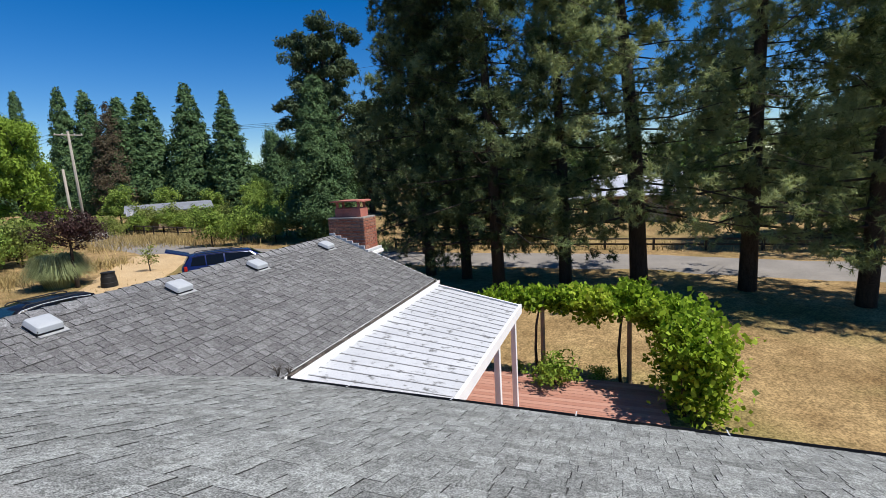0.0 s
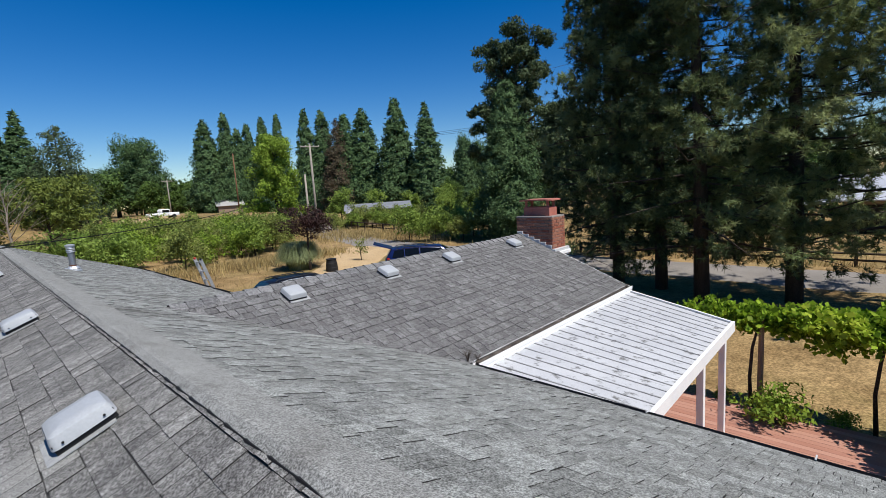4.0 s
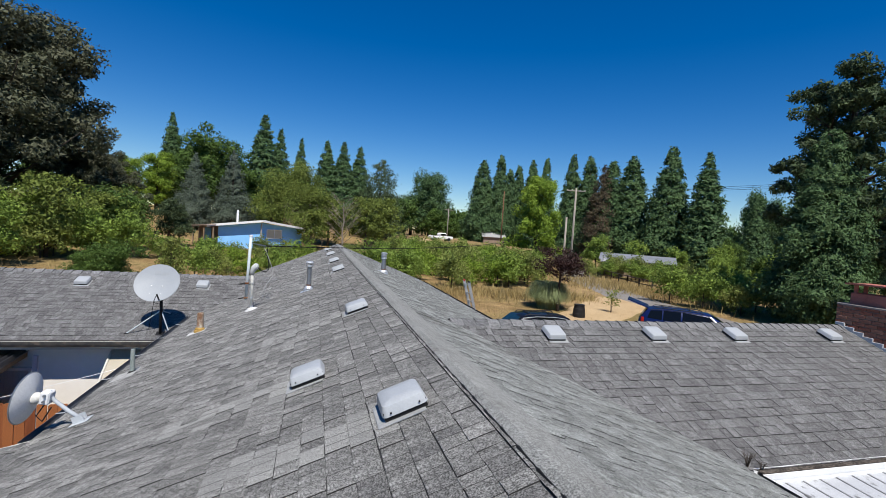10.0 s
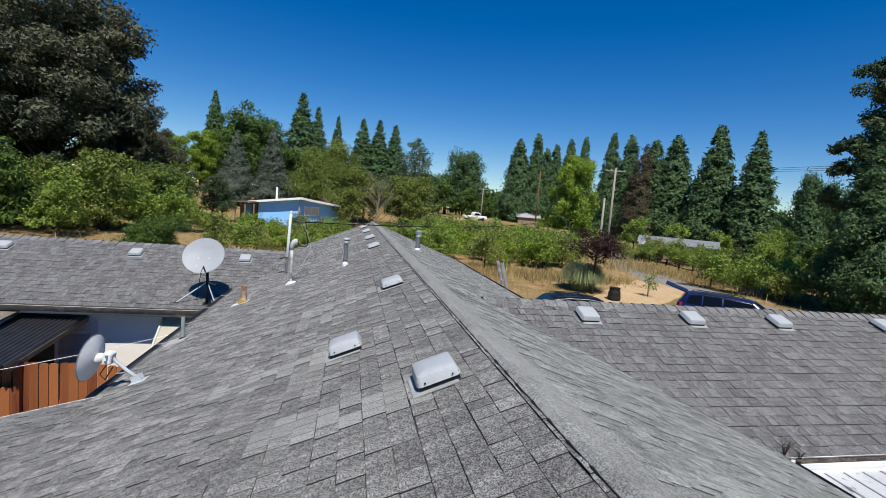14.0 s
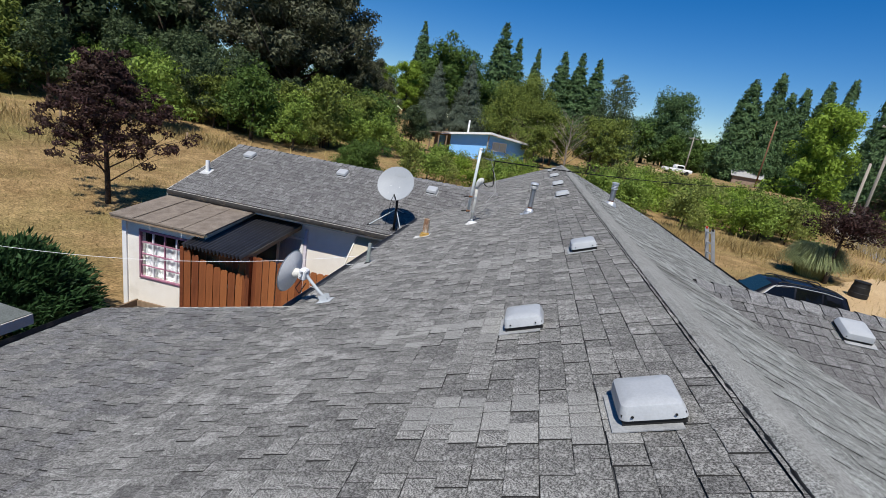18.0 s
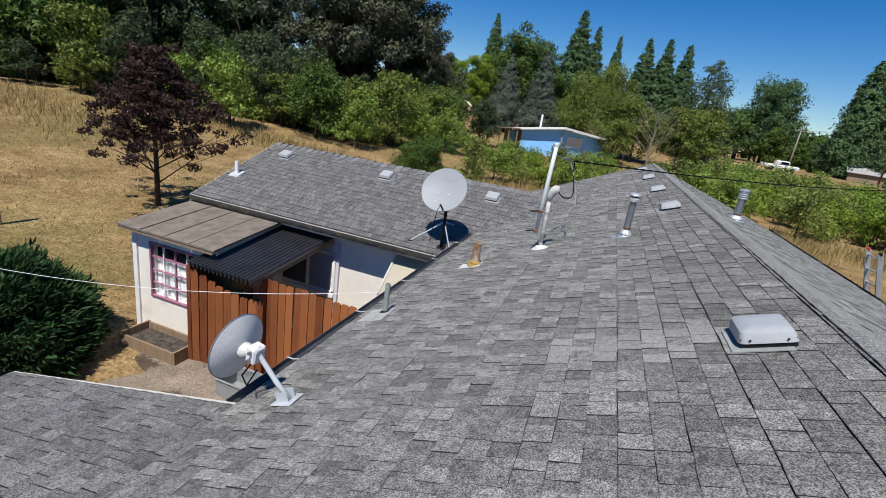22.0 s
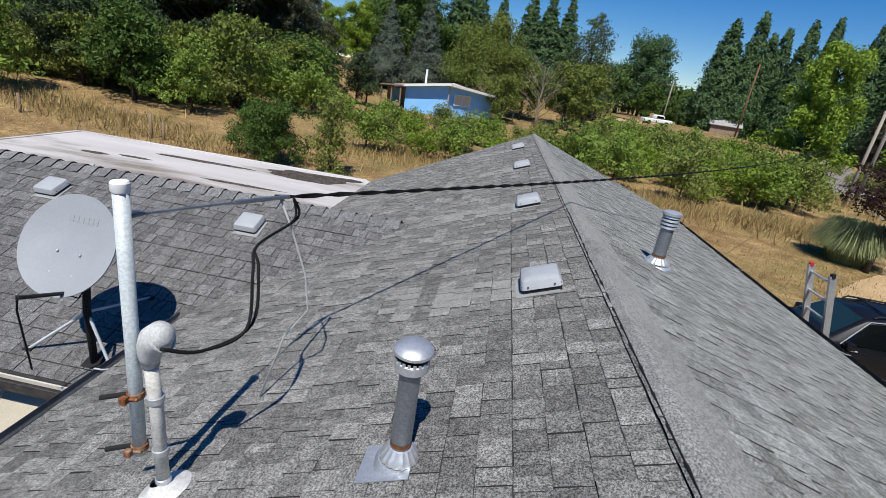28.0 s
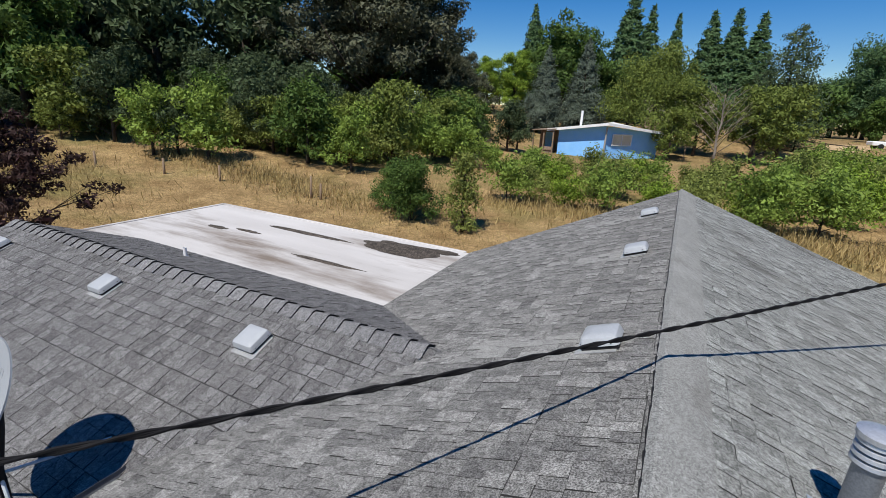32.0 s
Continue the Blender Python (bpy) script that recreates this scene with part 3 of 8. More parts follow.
# ridge strip: rolled granule sheet with a ragged, black western edge
g = Geo()
n_seg = int((YN - Y0) / 0.15)
for i in range(n_seg + 1):
    y = Y0 + (YN - Y0) * i / n_seg
    a = 0.052 + 0.006 * noise.noise(Vector((0, y * 1.7, 3))) + 0.004 * noise.noise(Vector((0, y * 7.0, 3)))
    b = 0.27 + 0.02 * noise.noise(Vector((2, y * 1.1, 3))) + 0.01 * noise.noise(Vector((2, y * 6.0, 3)))
    lift = 0.011 + 0.004 * noise.noise(Vector((5, y * 2.5, 1)))
    g.v += [(-a, y, ZR - SW_ * a - 0.002), (-a, y, ZR - SW_ * a + lift), (-0.012, y, ZR + 0.02), (0.012, y, ZR + 0.02), (b, y, ZR - SE_ * b + lift * 0.9), (b, y, ZR - SE_ * b - 0.002)]
for i in range(n_seg):
    g.f += [(i * 6 + k, i * 6 + k + 1, i * 6 + k + 7, i * 6 + k + 6) for k in range(5)]
part("ridge_strip", g, M_ridge, house, "rolled granule ridge strip with ragged edge", smooth="auto")
edge = Geo()
pts = []
for i in range(n_seg * 6 + 1):
    y = Y0 + (YN - Y0) * i / (n_seg * 6)
    a = 0.054 + 0.006 * noise.noise(Vector((0, y * 1.7, 3))) + 0.004 * noise.noise(Vector((0, y * 7.0, 3)))
    pts.append((-a, y, ZR - SW_ * a + 0.007))
edge.tube(pts, [0.0026 + 0.0078 * ((p[1] / 0.2 + 0.25 * noise.noise(Vector((9, p[1] * 0.7, 0)))) % 1.0) ** 2 for p in pts], 5)
part("black_edge", edge, M_black, house, "black toothed edge of the ridge strip")


def ridge_caps(x0, x1, y, z, fall, step=0.19, la=0.045, east=False):
    """Lapped cap shingles along a wing's ridge."""
    n = int((x1 - x0) / step)
    for i in range(n):
        x = x0 + i * step
        g = Geo()
        w = 0.15 + random.uniform(-0.006, 0.006)
        lb = 0.012
        vs = []
        for xx, l in ((x, la), (x + step + 0.02, lb)):
            vs += [(xx, y - w, z - fall * w + l - 0.012), (xx, y - 0.02, z + l), (xx, y + 0.02, z + l), (xx, y + w, z - fall * w + l - 0.012)]
        if east:
            vs = [(2 * x + step - p[0], p[1], p[2]) for p in vs]
        e = x + step - 0.012 if east else x + 0.012
        vs += [(e, y - w, z - fall * w), (e, y, z), (e, y + w, z - fall * w)]
        g.add(vs, [(0, 1, 5, 4), (1, 2, 6, 5), (2, 3, 7, 6), (0, 8, 9, 1), (2, 9, 10, 3), (1, 9, 2)])
        ob = new("ridge_cap", mesh_of("ridge_cap", g, M_cap_piece, False, M_cut, [0, 0, 0, 1, 1, 1]))
        ob.parent = house


M_cap_piece = surface("cap_shingle_piece", (0.118, 0.118, 0.123), (0.173, 0.173, 0.175), rand="object", rand_c=(0.209, 0.209, 0.211), **SHINGLE)
ridge_caps(-9.95, -1.75, NY, NZ, 0.4, 0.2, 0.036, True)
ridge_caps(0.95, 8.95, 7.03, EZ, 0.39, 0.19, 0.028)


# ---- trees and shrubs ----
def leaf_cloud(points, normals, size, rng, aspect=0.55, droop=0.0, fine=0):
    """Numpy arrays of leaves: bent diamonds; where fine, pointed triangles that stand out (1) or lie round their clump (2)."""
    n = len(points)
    d = rng.normal(size=(n, 3))
    d += normals * 0.8
    d[:, 2] -= droop
    d /= np.linalg.norm(d, axis=1)[:, None]
    s = np.cross(d, rng.normal(size=(n, 3)))
    s /= np.linalg.norm(s, axis=1)[:, None] + 1e-9
    up = np.cross(s, d)
    L = size * rng.uniform(0.6, 1.4, n)[:, None]
    if fine:
        if fine == 2:
            nrm = normals / (np.linalg.norm(normals, axis=1)[:, None] + 1e-9) + rng.normal(size=(n, 3)) * 0.5
            d = np.cross(nrm, rng.normal(size=(n, 3)))
            d /= np.linalg.norm(d, axis=1)[:, None] + 1e-9
            s = np.cross(nrm, d)
            s /= np.linalg.norm(s, axis=1)[:, None] + 1e-9
        k = rng.uniform(-0.5, 0.5, n)[:, None]
        v = np.stack([points + s * L * aspect * 0.5, points + d * L + s * L * aspect * k, points - s * L * aspect * 0.5], 1)
        return v
    mid = points + d * L * 0.5 + up * L * 0.12
    v = np.stack([points, mid + s * L * aspect * 0.5, points + d * L, mid - s * L * aspect * 0.5], 1)
    return v


def leaf_mesh(name, v, material):
    """v: leaves x corners x 3."""
    me = bpy.data.meshes.new(name)
    n, k = v.shape[:2]
    me.vertices.add(n * k)
    me.vertices.foreach_set("co", v.astype(np.float32).ravel())
    me.loops.add(n * k)
    me.loops.foreach_set("vertex_index", np.arange(n * k, dtype=np.int32))
    me.polygons.add(n)
    me.polygons.foreach_set("loop_start", np.arange(n, dtype=np.int32) * k)
    me.polygons.foreach_set("loop_total", np.full(n, k, dtype=np.int32))
    me.materials.append(material)
    me.update(calc_edges=True)
    return me


def crown_part(parent, v, material, label=""):
    ob = new("crown", leaf_mesh("crown", v, material))
    ob.parent = parent
    if label:
        ob["label"] = label
    return ob


def limbs(g, base, height, rng, n, spread, r, start=0.3, rise=0.5, taper=0.6):
    """Trunk and limbs; returns the ends of the limbs."""
    wob = [Vector((rng.normal() * 0.02 * height * i / 5, rng.normal() * 0.02 * height * i / 5, height * i / 5)) for i in range(6)]
    wob[0] = Vector((0, 0, -0.3))
    g.tube(wob, [r * (1.25 - 0.2 * i) if i < 5 else r * 0.15 for i in range(6)], 8)
    ends = [wob[5]]
    for i in range(n):
        k = start + (0.95 - start) * i / max(1, n - 1)
        f = k * 5
        p = wob[int(f)].lerp(wob[min(5, int(f) + 1)], f - int(f))
        a = i * 2.4 + rng.uniform(-0.4, 0.4)
        ln = spread * (1.1 - taper * k) * rng.uniform(0.7, 1.2)
        d = Vector((math.cos(a), math.sin(a), rise))
        q1, q2 = p + d * ln * 0.5 + Vector((0, 0, 0.05 * ln)), p + d * ln + Vector((0, 0, rng.uniform(-0.1, 0.25) * ln))
        g.tube([p, q1, q2], [r * 0.4 * (1 - k * 0.5), r * 0.25 * (1 - k * 0.5), r * 0.06], 5)
        ends += [q2, q1.lerp(q2, 0.3)]
        for s in (-1, 1):
            e = q1 + (Matrix.Rotation(s * 0.7, 3, "Z") @ d) * ln * 0.45
            g.tube([q1, e], [r * 0.16, r * 0.04], 4)
            ends.append(e)
    return ends


def broad_tree(name, seed, height, spread, leaves, leaf, material, label, category="tree", clump=None, trunk=True, n=9, start=0.3, squash=0.8, lift=0.0, aspect=0.6, girth=0.022, fine=0.8, taper=0.6):
    """A tree or bush: tapered trunk, limbs, and clumps of leaves round the limb ends with gaps between."""
    rng = np.random.default_rng(seed)
    t = thing(name, (0, 0, 0), label, category)
    g = Geo()
    ends = limbs(g, None, height * 0.85, rng, n, spread, max(0.03, height * girth), start, taper=taper)
    part("trunk", g, M_bark, t, smooth=True)
    clump = 0.76 * (clump or spread * 0.42)
    cs = np.array([tuple(e) for e in ends])
    cs = np.concatenate([cs, cs * [0.55, 0.55, 1.0] + rng.normal(size=cs.shape) * clump * 0.4])
    cs += rng.normal(size=cs.shape) * clump * 0.5
    leaves, leaf = int(leaves / fine ** 2), leaf * fine
    which = rng.integers(0, len(cs), leaves)
    d = rng.normal(size=(leaves, 3))
    d /= np.linalg.norm(d, axis=1)[:, None]
    rad = clump * rng.uniform(0.45, 1.05, leaves)[:, None] * (0.75 + 0.5 * rng.random(len(cs)))[which][:, None]
    p = cs[which] + d * rad * [1, 1, squash] + [0, 0, lift]
    p[:, 2] = np.maximum(p[:, 2], 0.06 * height + 0.1 * rng.random(leaves))
    crown_part(t, leaf_cloud(p, d + [0, 0, 0.25], leaf, rng, aspect, 0.0, 2), material)
    return t


def conifer(name, seed, height, radius, leaves, leaf, material, label, bare=0.03, power=0.72, ragged=0.1):
    """A conical evergreen: whorls of short up-curved branches, each a dense brush of fine sprays, to a pointed tip."""
    rng = np.random.default_rng(seed)
    t = thing(name, (0, 0, 0), label, "conifer")
    g = Geo()
    g.tube([(0, 0, -0.4), (0, 0, height * 0.5), (0, 0, height * 0.98)], [height * 0.018, height * 0.011, 0.02], 7)
    nb = 620
    bz = bare + (0.985 - bare) * rng.random(nb) ** 1.2
    ba = rng.uniform(0, 2 * math.pi, nb)
    lobes = 1 + 0.07 * np.sin(ba * 3 + bz * 9) + 0.07 * np.sin(ba * 5 - bz * 21)
    br = (radius * (1 - bz) ** power * np.minimum(1, 0.6 + bz * 2.5) * lobes * (1 + ragged * rng.normal(size=nb)).clip(0.5, 1.45) + radius * 0.02)
    for z, a, r in zip(bz[::17], ba[::17], br[::17]):
        g.tube([(0, 0, z * height - r * 0.2), (math.cos(a) * r * 0.8, math.sin(a) * r * 0.8, z * height - r * 0.1)], [height * 0.004, height * 0.001], 4)
    part("trunk", g, M_bark, t, smooth=True)
    leaves, leaf = leaves * 2, leaf * 0.7
    w = br ** 1.3 + radius * 0.02
    which = rng.choice(nb, leaves, p=w / w.sum())
    k = 0.45 + 0.55 * rng.random(leaves) ** 0.5
    spread = 0.17 * br[which] * (1.25 - 0.7 * k) + 0.004 * height
    p = np.stack([np.cos(ba[which]) * br[which] * k, np.sin(ba[which]) * br[which] * k, bz[which] * height + br[which] * (0.25 * k * k - 0.2 * k)], 1)
    p += rng.normal(size=(leaves, 3)) * spread[:, None] * [0.8, 0.8, 0.75]
    out = p * [1, 1, 0]
    out /= np.linalg.norm(out, axis=1)[:, None] + 1e-6
    crown_part(t, leaf_cloud(p, out + [0, 0, 0.45], leaf, rng, 0.5, 0.0, 2), material)
    return t


def pine(name, seed, height, radius, tufts, label, bare=0.25, material=None, girth=0.3):
    """A long-needled pine: trunk, level limbs, and tufts of fine needles towards the limb ends."""
    rng = np.random.default_rng(seed)
    t = thing(name, (0, 0, 0), label, "pine")
    g = Geo()
    lean = Vector((rng.normal() * 0.3, rng.normal() * 0.3, 0))
    g.tube([(0, 0, -0.3), (lean.x * 0.3, lean.y * 0.3, height * 0.35), (lean.x, lean.y, height * 0.7), (lean.x, lean.y, height)],
           [girth, girth * 0.77, girth * 0.47, 0.02], 12)
    tips, dirs = [], []
    nb = 78
    for i in range(nb):
        k = bare + (0.99 - bare) * (i / nb) ** 0.9
        a = i * 2.4 + rng.uniform(-0.5, 0.5)
        ln = radius * (1.05 - 0.75 * k) * rng.uniform(0.55, 1.15)
        z = k * height
        c = Vector((lean.x * k, lean.y * k, z))
        d = Vector((math.cos(a), math.sin(a), 0))
        m1 = c + d * ln * 0.5 + Vector((0, 0, -0.04 * ln))
        e = c + d * ln + Vector((0, 0, rng.uniform(-0.16, 0.12) * ln))
        g.tube([c, m1, e], [0.055 * (1.2 - k), 0.035 * (1.2 - k), 0.01], 5)
        for j in range(10):
            f = 0.3 + 0.7 * rng.random()
            q = (c.lerp(m1, f * 2) if f < 0.5 else m1.lerp(e, f * 2 - 1))
            s = Vector((-d.y, d.x, 0)) * rng.normal() * 0.26 * ln * f + Vector((0, 0, rng.normal() * 0.1 * ln))
            tip = q + s
            if j % 3 == 0:
                g.tube([q, tip], [0.012, 0.006], 3, caps=False)
            tips.append(tuple(tip))
            dirs.append(tuple((d + s * 0.6 + Vector((0, 0, 0.25))).normalized()))
    part("trunk", g, M_bark, t, smooth=True)
    tips, dirs = np.array(tips), np.array(dirs)
    which = rng.integers(0, len(tips), tufts)
    cent = tips[which] + rng.normal(size=(tufts, 3)) * 0.14
    per = 30
    p = np.repeat(cent, per, 0)
    d = np.repeat(dirs[which], per, 0) + rng.normal(size=(tufts * per, 3)) * 0.6
    d /= np.linalg.norm(d, axis=1)[:, None]
    crown_part(t, leaf_cloud(p, d * 2.0, 0.21, rng, 0.1, 0.0, 1), material or M_needle)
    return t


def plant(ob, x, y, s=1.0, turn=0.0, sz=None, sink=0.0, label=""):
    """Another standing copy of a tree, on the ground, at its own size and turn."""
    c = copy_thing(ob, Matrix.Identity(4))
    c.matrix_world = Matrix.Translation((x, y, ground_z(x, y) - sink)) @ Matrix.Rotation(turn, 4, "Z") @ Matrix.Diagonal((s, s, sz or s, 1))
    if label:
        c["label"] = label
    return c


def first(ob, x, y, s=1.0, turn=0.0, sz=None, sink=0.0):
    ob.matrix_world = Matrix.Translation((x, y, ground_z(x, y) - sink)) @ Matrix.Rotation(turn, 4, "Z") @ Matrix.Diagonal((s, s, sz or s, 1))
    return ob


# long-needled pines beside the lane
pa = pine("pine_tree", 11, 17.0, 4.9, 6400, "tall dark long-needled pine at the roadside", 0.12, M_needle_shaded)
pb = pine("pine_tree", 12, 15.5, 4.9, 6600, "tall open long-needled pine at the roadside", 0.15)
pc = pine("pine_tree", 13, 16.5, 5.6, 6200, "tall thin-crowned pine with bare lower limbs", 0.17, None, 0.36)
first(pb, 20.6, 2.7)
first(pc, 21.0, -0.45, 1.08, 1.9)
first(pa, 19.6, 5.6)
for src, x, y, s, turn in ((pc, 20.3, -4.4, 0.95, 4.0), (pb, 18.6, -7.5, 1.0, 3.1), (pa, 21.5, 9.8, 1.0, 5.2), (pa, 21.0, 7.6, 0.95, 0.3), (pa, 27.5, 12.5, 1.1, 0.8), (pb, 18.0, -14, 1.0, 1.0), (pb, 30.8, -12.5, 1.0, 2.0)):
    plant(src, x, y, s, turn)

# far conifers
ca = conifer("conifer_tree", 21, 26.0, 5.0, 11000, 0.92, M_conifer, "tall dark conical conifer in the distance")
cb = conifer("conifer_tree", 22, 26.0, 4.0, 10000, 0.84, M_conifer, "tall dark narrow conifer in the distance", power=0.85)
first(ca, 47.3, 132, 1.05, 0.0, 0.97)
first(cb, -13.3, 115, 1.35, 0.0, 0.96)
for src, x, y, top, w in ((cb, -35, 126, 24.7, 1.1), (cb, -10.1, 120, 26.7, 1.0), (cb, -5.4, 125, 25.9, 0.8), (cb, 0.9, 115, 24.3, 1.1), (cb, 4.8, 115, 24.6, 1.05), (cb, 8.7, 115, 23.7, 1.1),
                          (ca, 52.1, 130, 28.9, 0.9), (ca, 61.3, 137, 27.5, 0.9), (ca, 60.6, 126, 27.8, 0.8), (ca, 64.1, 124, 28.5, 0.75), (ca, 63.3, 108, 27.3, 0.8), (ca, 66.8, 105.6, 26.8, 1.0),
                          (ca, 72.2, 95.7, 26.1, 1.2), (ca, 69, 99, 25, 1.1), (ca, 75.3, 86.6, 27.4, 1.15), (cb, 77.1, 78.1, 25.0, 1.35), (ca, 57, 134, 25.5, 0.9)):
    z0 = ground_z(x, y)
    plant(src, x, y, w, x * 1.3, (top - z0) / 26.0)
brown = conifer("conifer_tree", 23, 24.0, 4.2, 9000, 0.6, M_brown_conifer, "half-dead brown conifer among green ones", ragged=0.45)
first(brown, 66.7, 99.0)
sp = conifer("spruce_tree", 24, 13.0, 3.1, 15000, 0.36, M_spruce, "blue-grey spruce behind the orchard", power=0.9, ragged=0.2)
first(sp, -19, 78.6, 0.95, 0.0, 0.9)
plant(sp, -13.8, 79.6, 1.0, 2.0)
rag = conifer("conifer_tree", 25, 16.5, 4.2, 7000, 0.5, M_dark_leaf, "thin ragged grey-green conifer", ragged=0.5, power=0.6)
first(rag, 10.2, 85, 1.0, 0.0, 0.88)
# big broad trees
big = broad_tree("beech_tree", 31, 20.0, 9.0, 70000, 0.42, M_bronze_leaf, "huge dark bronze-green tree behind the orchard", n=46, start=0.08, clump=1.75)
first(big, -31.6, 56.0, 1.1, 0.4, 1.02)
plant(big, -24.4, 60.0, 0.46, 2.1, 0.46)
hump = broad_tree("tree", 32, 20.0, 8.0, 14000, 0.7, M_conifer, "rounded dark green tree in the distance", n=12, start=0.15)
first(hump, 31, 157, 1.12, 0.0, 0.66)
plant(hump, 37.2, 156, 0.9, 1.0, 1.03)
plant(hump, 92, 78.5, 0.55, 2.0, 0.84)
plant(hump, 97, 71, 0.6, 4.0, 0.72)
plant(hump, 100, 83, 0.7, 3.0, 0.75)
bright = broad_tree("tree", 33, 13.0, 3.2, 11000, 0.36, M_bright_leaf, "bright green leafy tree", n=12, start=0.2)
first(bright, 30.1, 61.2, 1.0, 0.0, 1.12)
wil = broad_tree("tree", 34, 11.0, 6.0, 16000, 0.36, M_thicket_olive, "spreading yellow-green broadleaf tree", n=12, start=0.15)
first(wil, -3.9, 72.6, 0.85, 0.0, 1.0)
oak = broad_tree("oak_tree", 35, 22.0, 5.2, 26000, 0.34, M_dark_leaf, "open-crowned dark oak above the lane", n=26, start=0.3, clump=0.85)
first(oak, 38.0, 26.5, 1.0)
ced = conifer("cedar_tree", 26, 14.5, 3.0, 30000, 0.34, M_conifer, "dense dark cedar beside the lane", power=0.55, ragged=0.15)
first(ced, 34.4, 25.2, 1.0)
wood = broad_tree("tree", 36, 13.0, 5.0, 9000, 0.52, M_thicket, "leafy green tree at the edge of the field", n=11, start=0.12)
first(wood, -44.6, 28.4, 0.9)

# far trees of the closing belt: fewer, larger clumps of leaves
belt_a = broad_tree("tree", 37, 13.0, 5.0, 3000, 1.0, M_thicket, "leafy green tree in the far belt of woods", n=11, start=0.12)
first(belt_a, 92, 150, 0.6)
for bx, by, bs in ((50, 175, 0.9), (45, 180, 0.8), (40, 178, 0.9), (55, 172, 0.8), (24, 182, 0.8), (17, 185, 0.9)):
    plant(belt_a, bx, by, bs, bx)
belt_b = broad_tree("tree", 38, 15.0, 6.0, 3200, 1.1, M_conifer, "rounded dark tree in the far belt of woods", n=11, start=0.12)
first(belt_b, 105, 120, 0.5)
dark_wood = broad_tree("tree", 39, 20.0, 5.5, 7000, 0.7, M_dark_leaf, "tall dark tree in the western wood", n=16, start=0.12, clump=1.9)
first(dark_wood, -66, 30, 0.8)

# ---- fittings on the roofs ----
def west_z(x):
    return ZR + SW_ * x


def on_west(x, y, lift=0.012):
    return Matrix.Translation((x, y, ZR + SW_ * x + lift)) @ Matrix.Rotation(-math.atan(SW_), 4, "Y")


def on_plane_y(x, y, z, fall, lift=0.012):
    """On a wing's slope that falls towards -y."""
    return Matrix.Translation((x, y, z + lift)) @ Matrix.Rotation(math.atan(fall), 4, "X")


def rounded_box(hx, hy, z0, z1, r, n=4, crown=0.0, inset=0.0):
    """A hood with rounded corners: stacked rounded rectangles, drawn in towards the top."""
    g = Geo()
    rings = [(z0, 0.0), (z1 - r * 0.9, inset), (z1 - r * 0.35, inset + r * 0.25), (z1, inset + r * 0.9), (z1 + crown, inset + hx * 0.6)]
    cnt = 4 * (n + 1)
    for z, i in rings:
        ax, ay, rr = hx - i, hy - i, max(0.012, r - i * 0.5)
        rr = min(rr, ax * 0.9, ay * 0.9)
        for q, (sx, sy) in enumerate(((1, 1), (-1, 1), (-1, -1), (1, -1))):
            for k in range(n + 1):
                a = math.pi / 2 * (q + k / n)
                g.v.append((sx * (ax - rr) + rr * math.cos(a), sy * (ay - rr) + rr * math.sin(a), z))
    for j in range(len(rings) - 1):
        g.f += [(j * cnt + i, j * cnt + (i + 1) % cnt, (j + 1) * cnt + (i + 1) % cnt, (j + 1) * cnt + i) for i in range(cnt)]
    e = (len(rings) - 1) * cnt
    g.f.append(tuple(e + i for i in range(cnt)))
    return g


M_vent_flange = surface("dull_vent_flange", (0.27, 0.28, 0.285), (0.36, 0.37, 0.375), scale=9.0, rough=0.75, speck=0.1, c3=(0.2, 0.2, 0.2), c3_scale=4.0)


def make_vent():
    t = thing("roof_vent", (0, 0, 0), "square grey plastic roof vent hood on a metal flange", "roof vent", "roof vents")
    part("flange", Geo().box(-0.185, 0.115, -0.172, 0.13, 0.0, 0.006), M_vent_flange, t, "dull sheet metal flange")
    # solid black block: screen and shade of the open gap under the hood
    part("throat", Geo().box(-0.135, 0.135, -0.132, 0.135, 0.006, 0.06), M_black, t, "black block for the screened, shaded throat")
    part("hood", rounded_box(0.146, 0.146, 0.036, 0.108, 0.036, 4, 0.004, 0.009), M_plastic, t, smooth="auto")
    for x in (-0.09, 0.09):
        part("screw", Geo().lathe([(0.0, 0.0), (0.006, 0.0), (0.006, 0.004), (0.0, 0.005)], 8, pose(x, -0.148, 0.058, 90, 0, 0)), M_black, t)
    return t


vent0 = make_vent()
places = [on_west(x, y) for x, y in VENTS_WEST]
places += [on_plane_y(x, 13.62, NZ - 0.4 * (NY - 13.62), 0.4) @ Matrix.Rotation(math.pi / 2, 4, "Z") for x in (-9.22, -6.33, -3.7)]
places += [on_plane_y(x, 6.66, EZ - 0.39 * (7.03 - 6.66), 0.39) @ Matrix.Rotation(math.pi / 2, 4, "Z") for x in (2.45, 4.22, 5.84, 8.0)]
vent0.matrix_world = places[0]
for m in places[1:]:
    copy_thing(vent0, m)

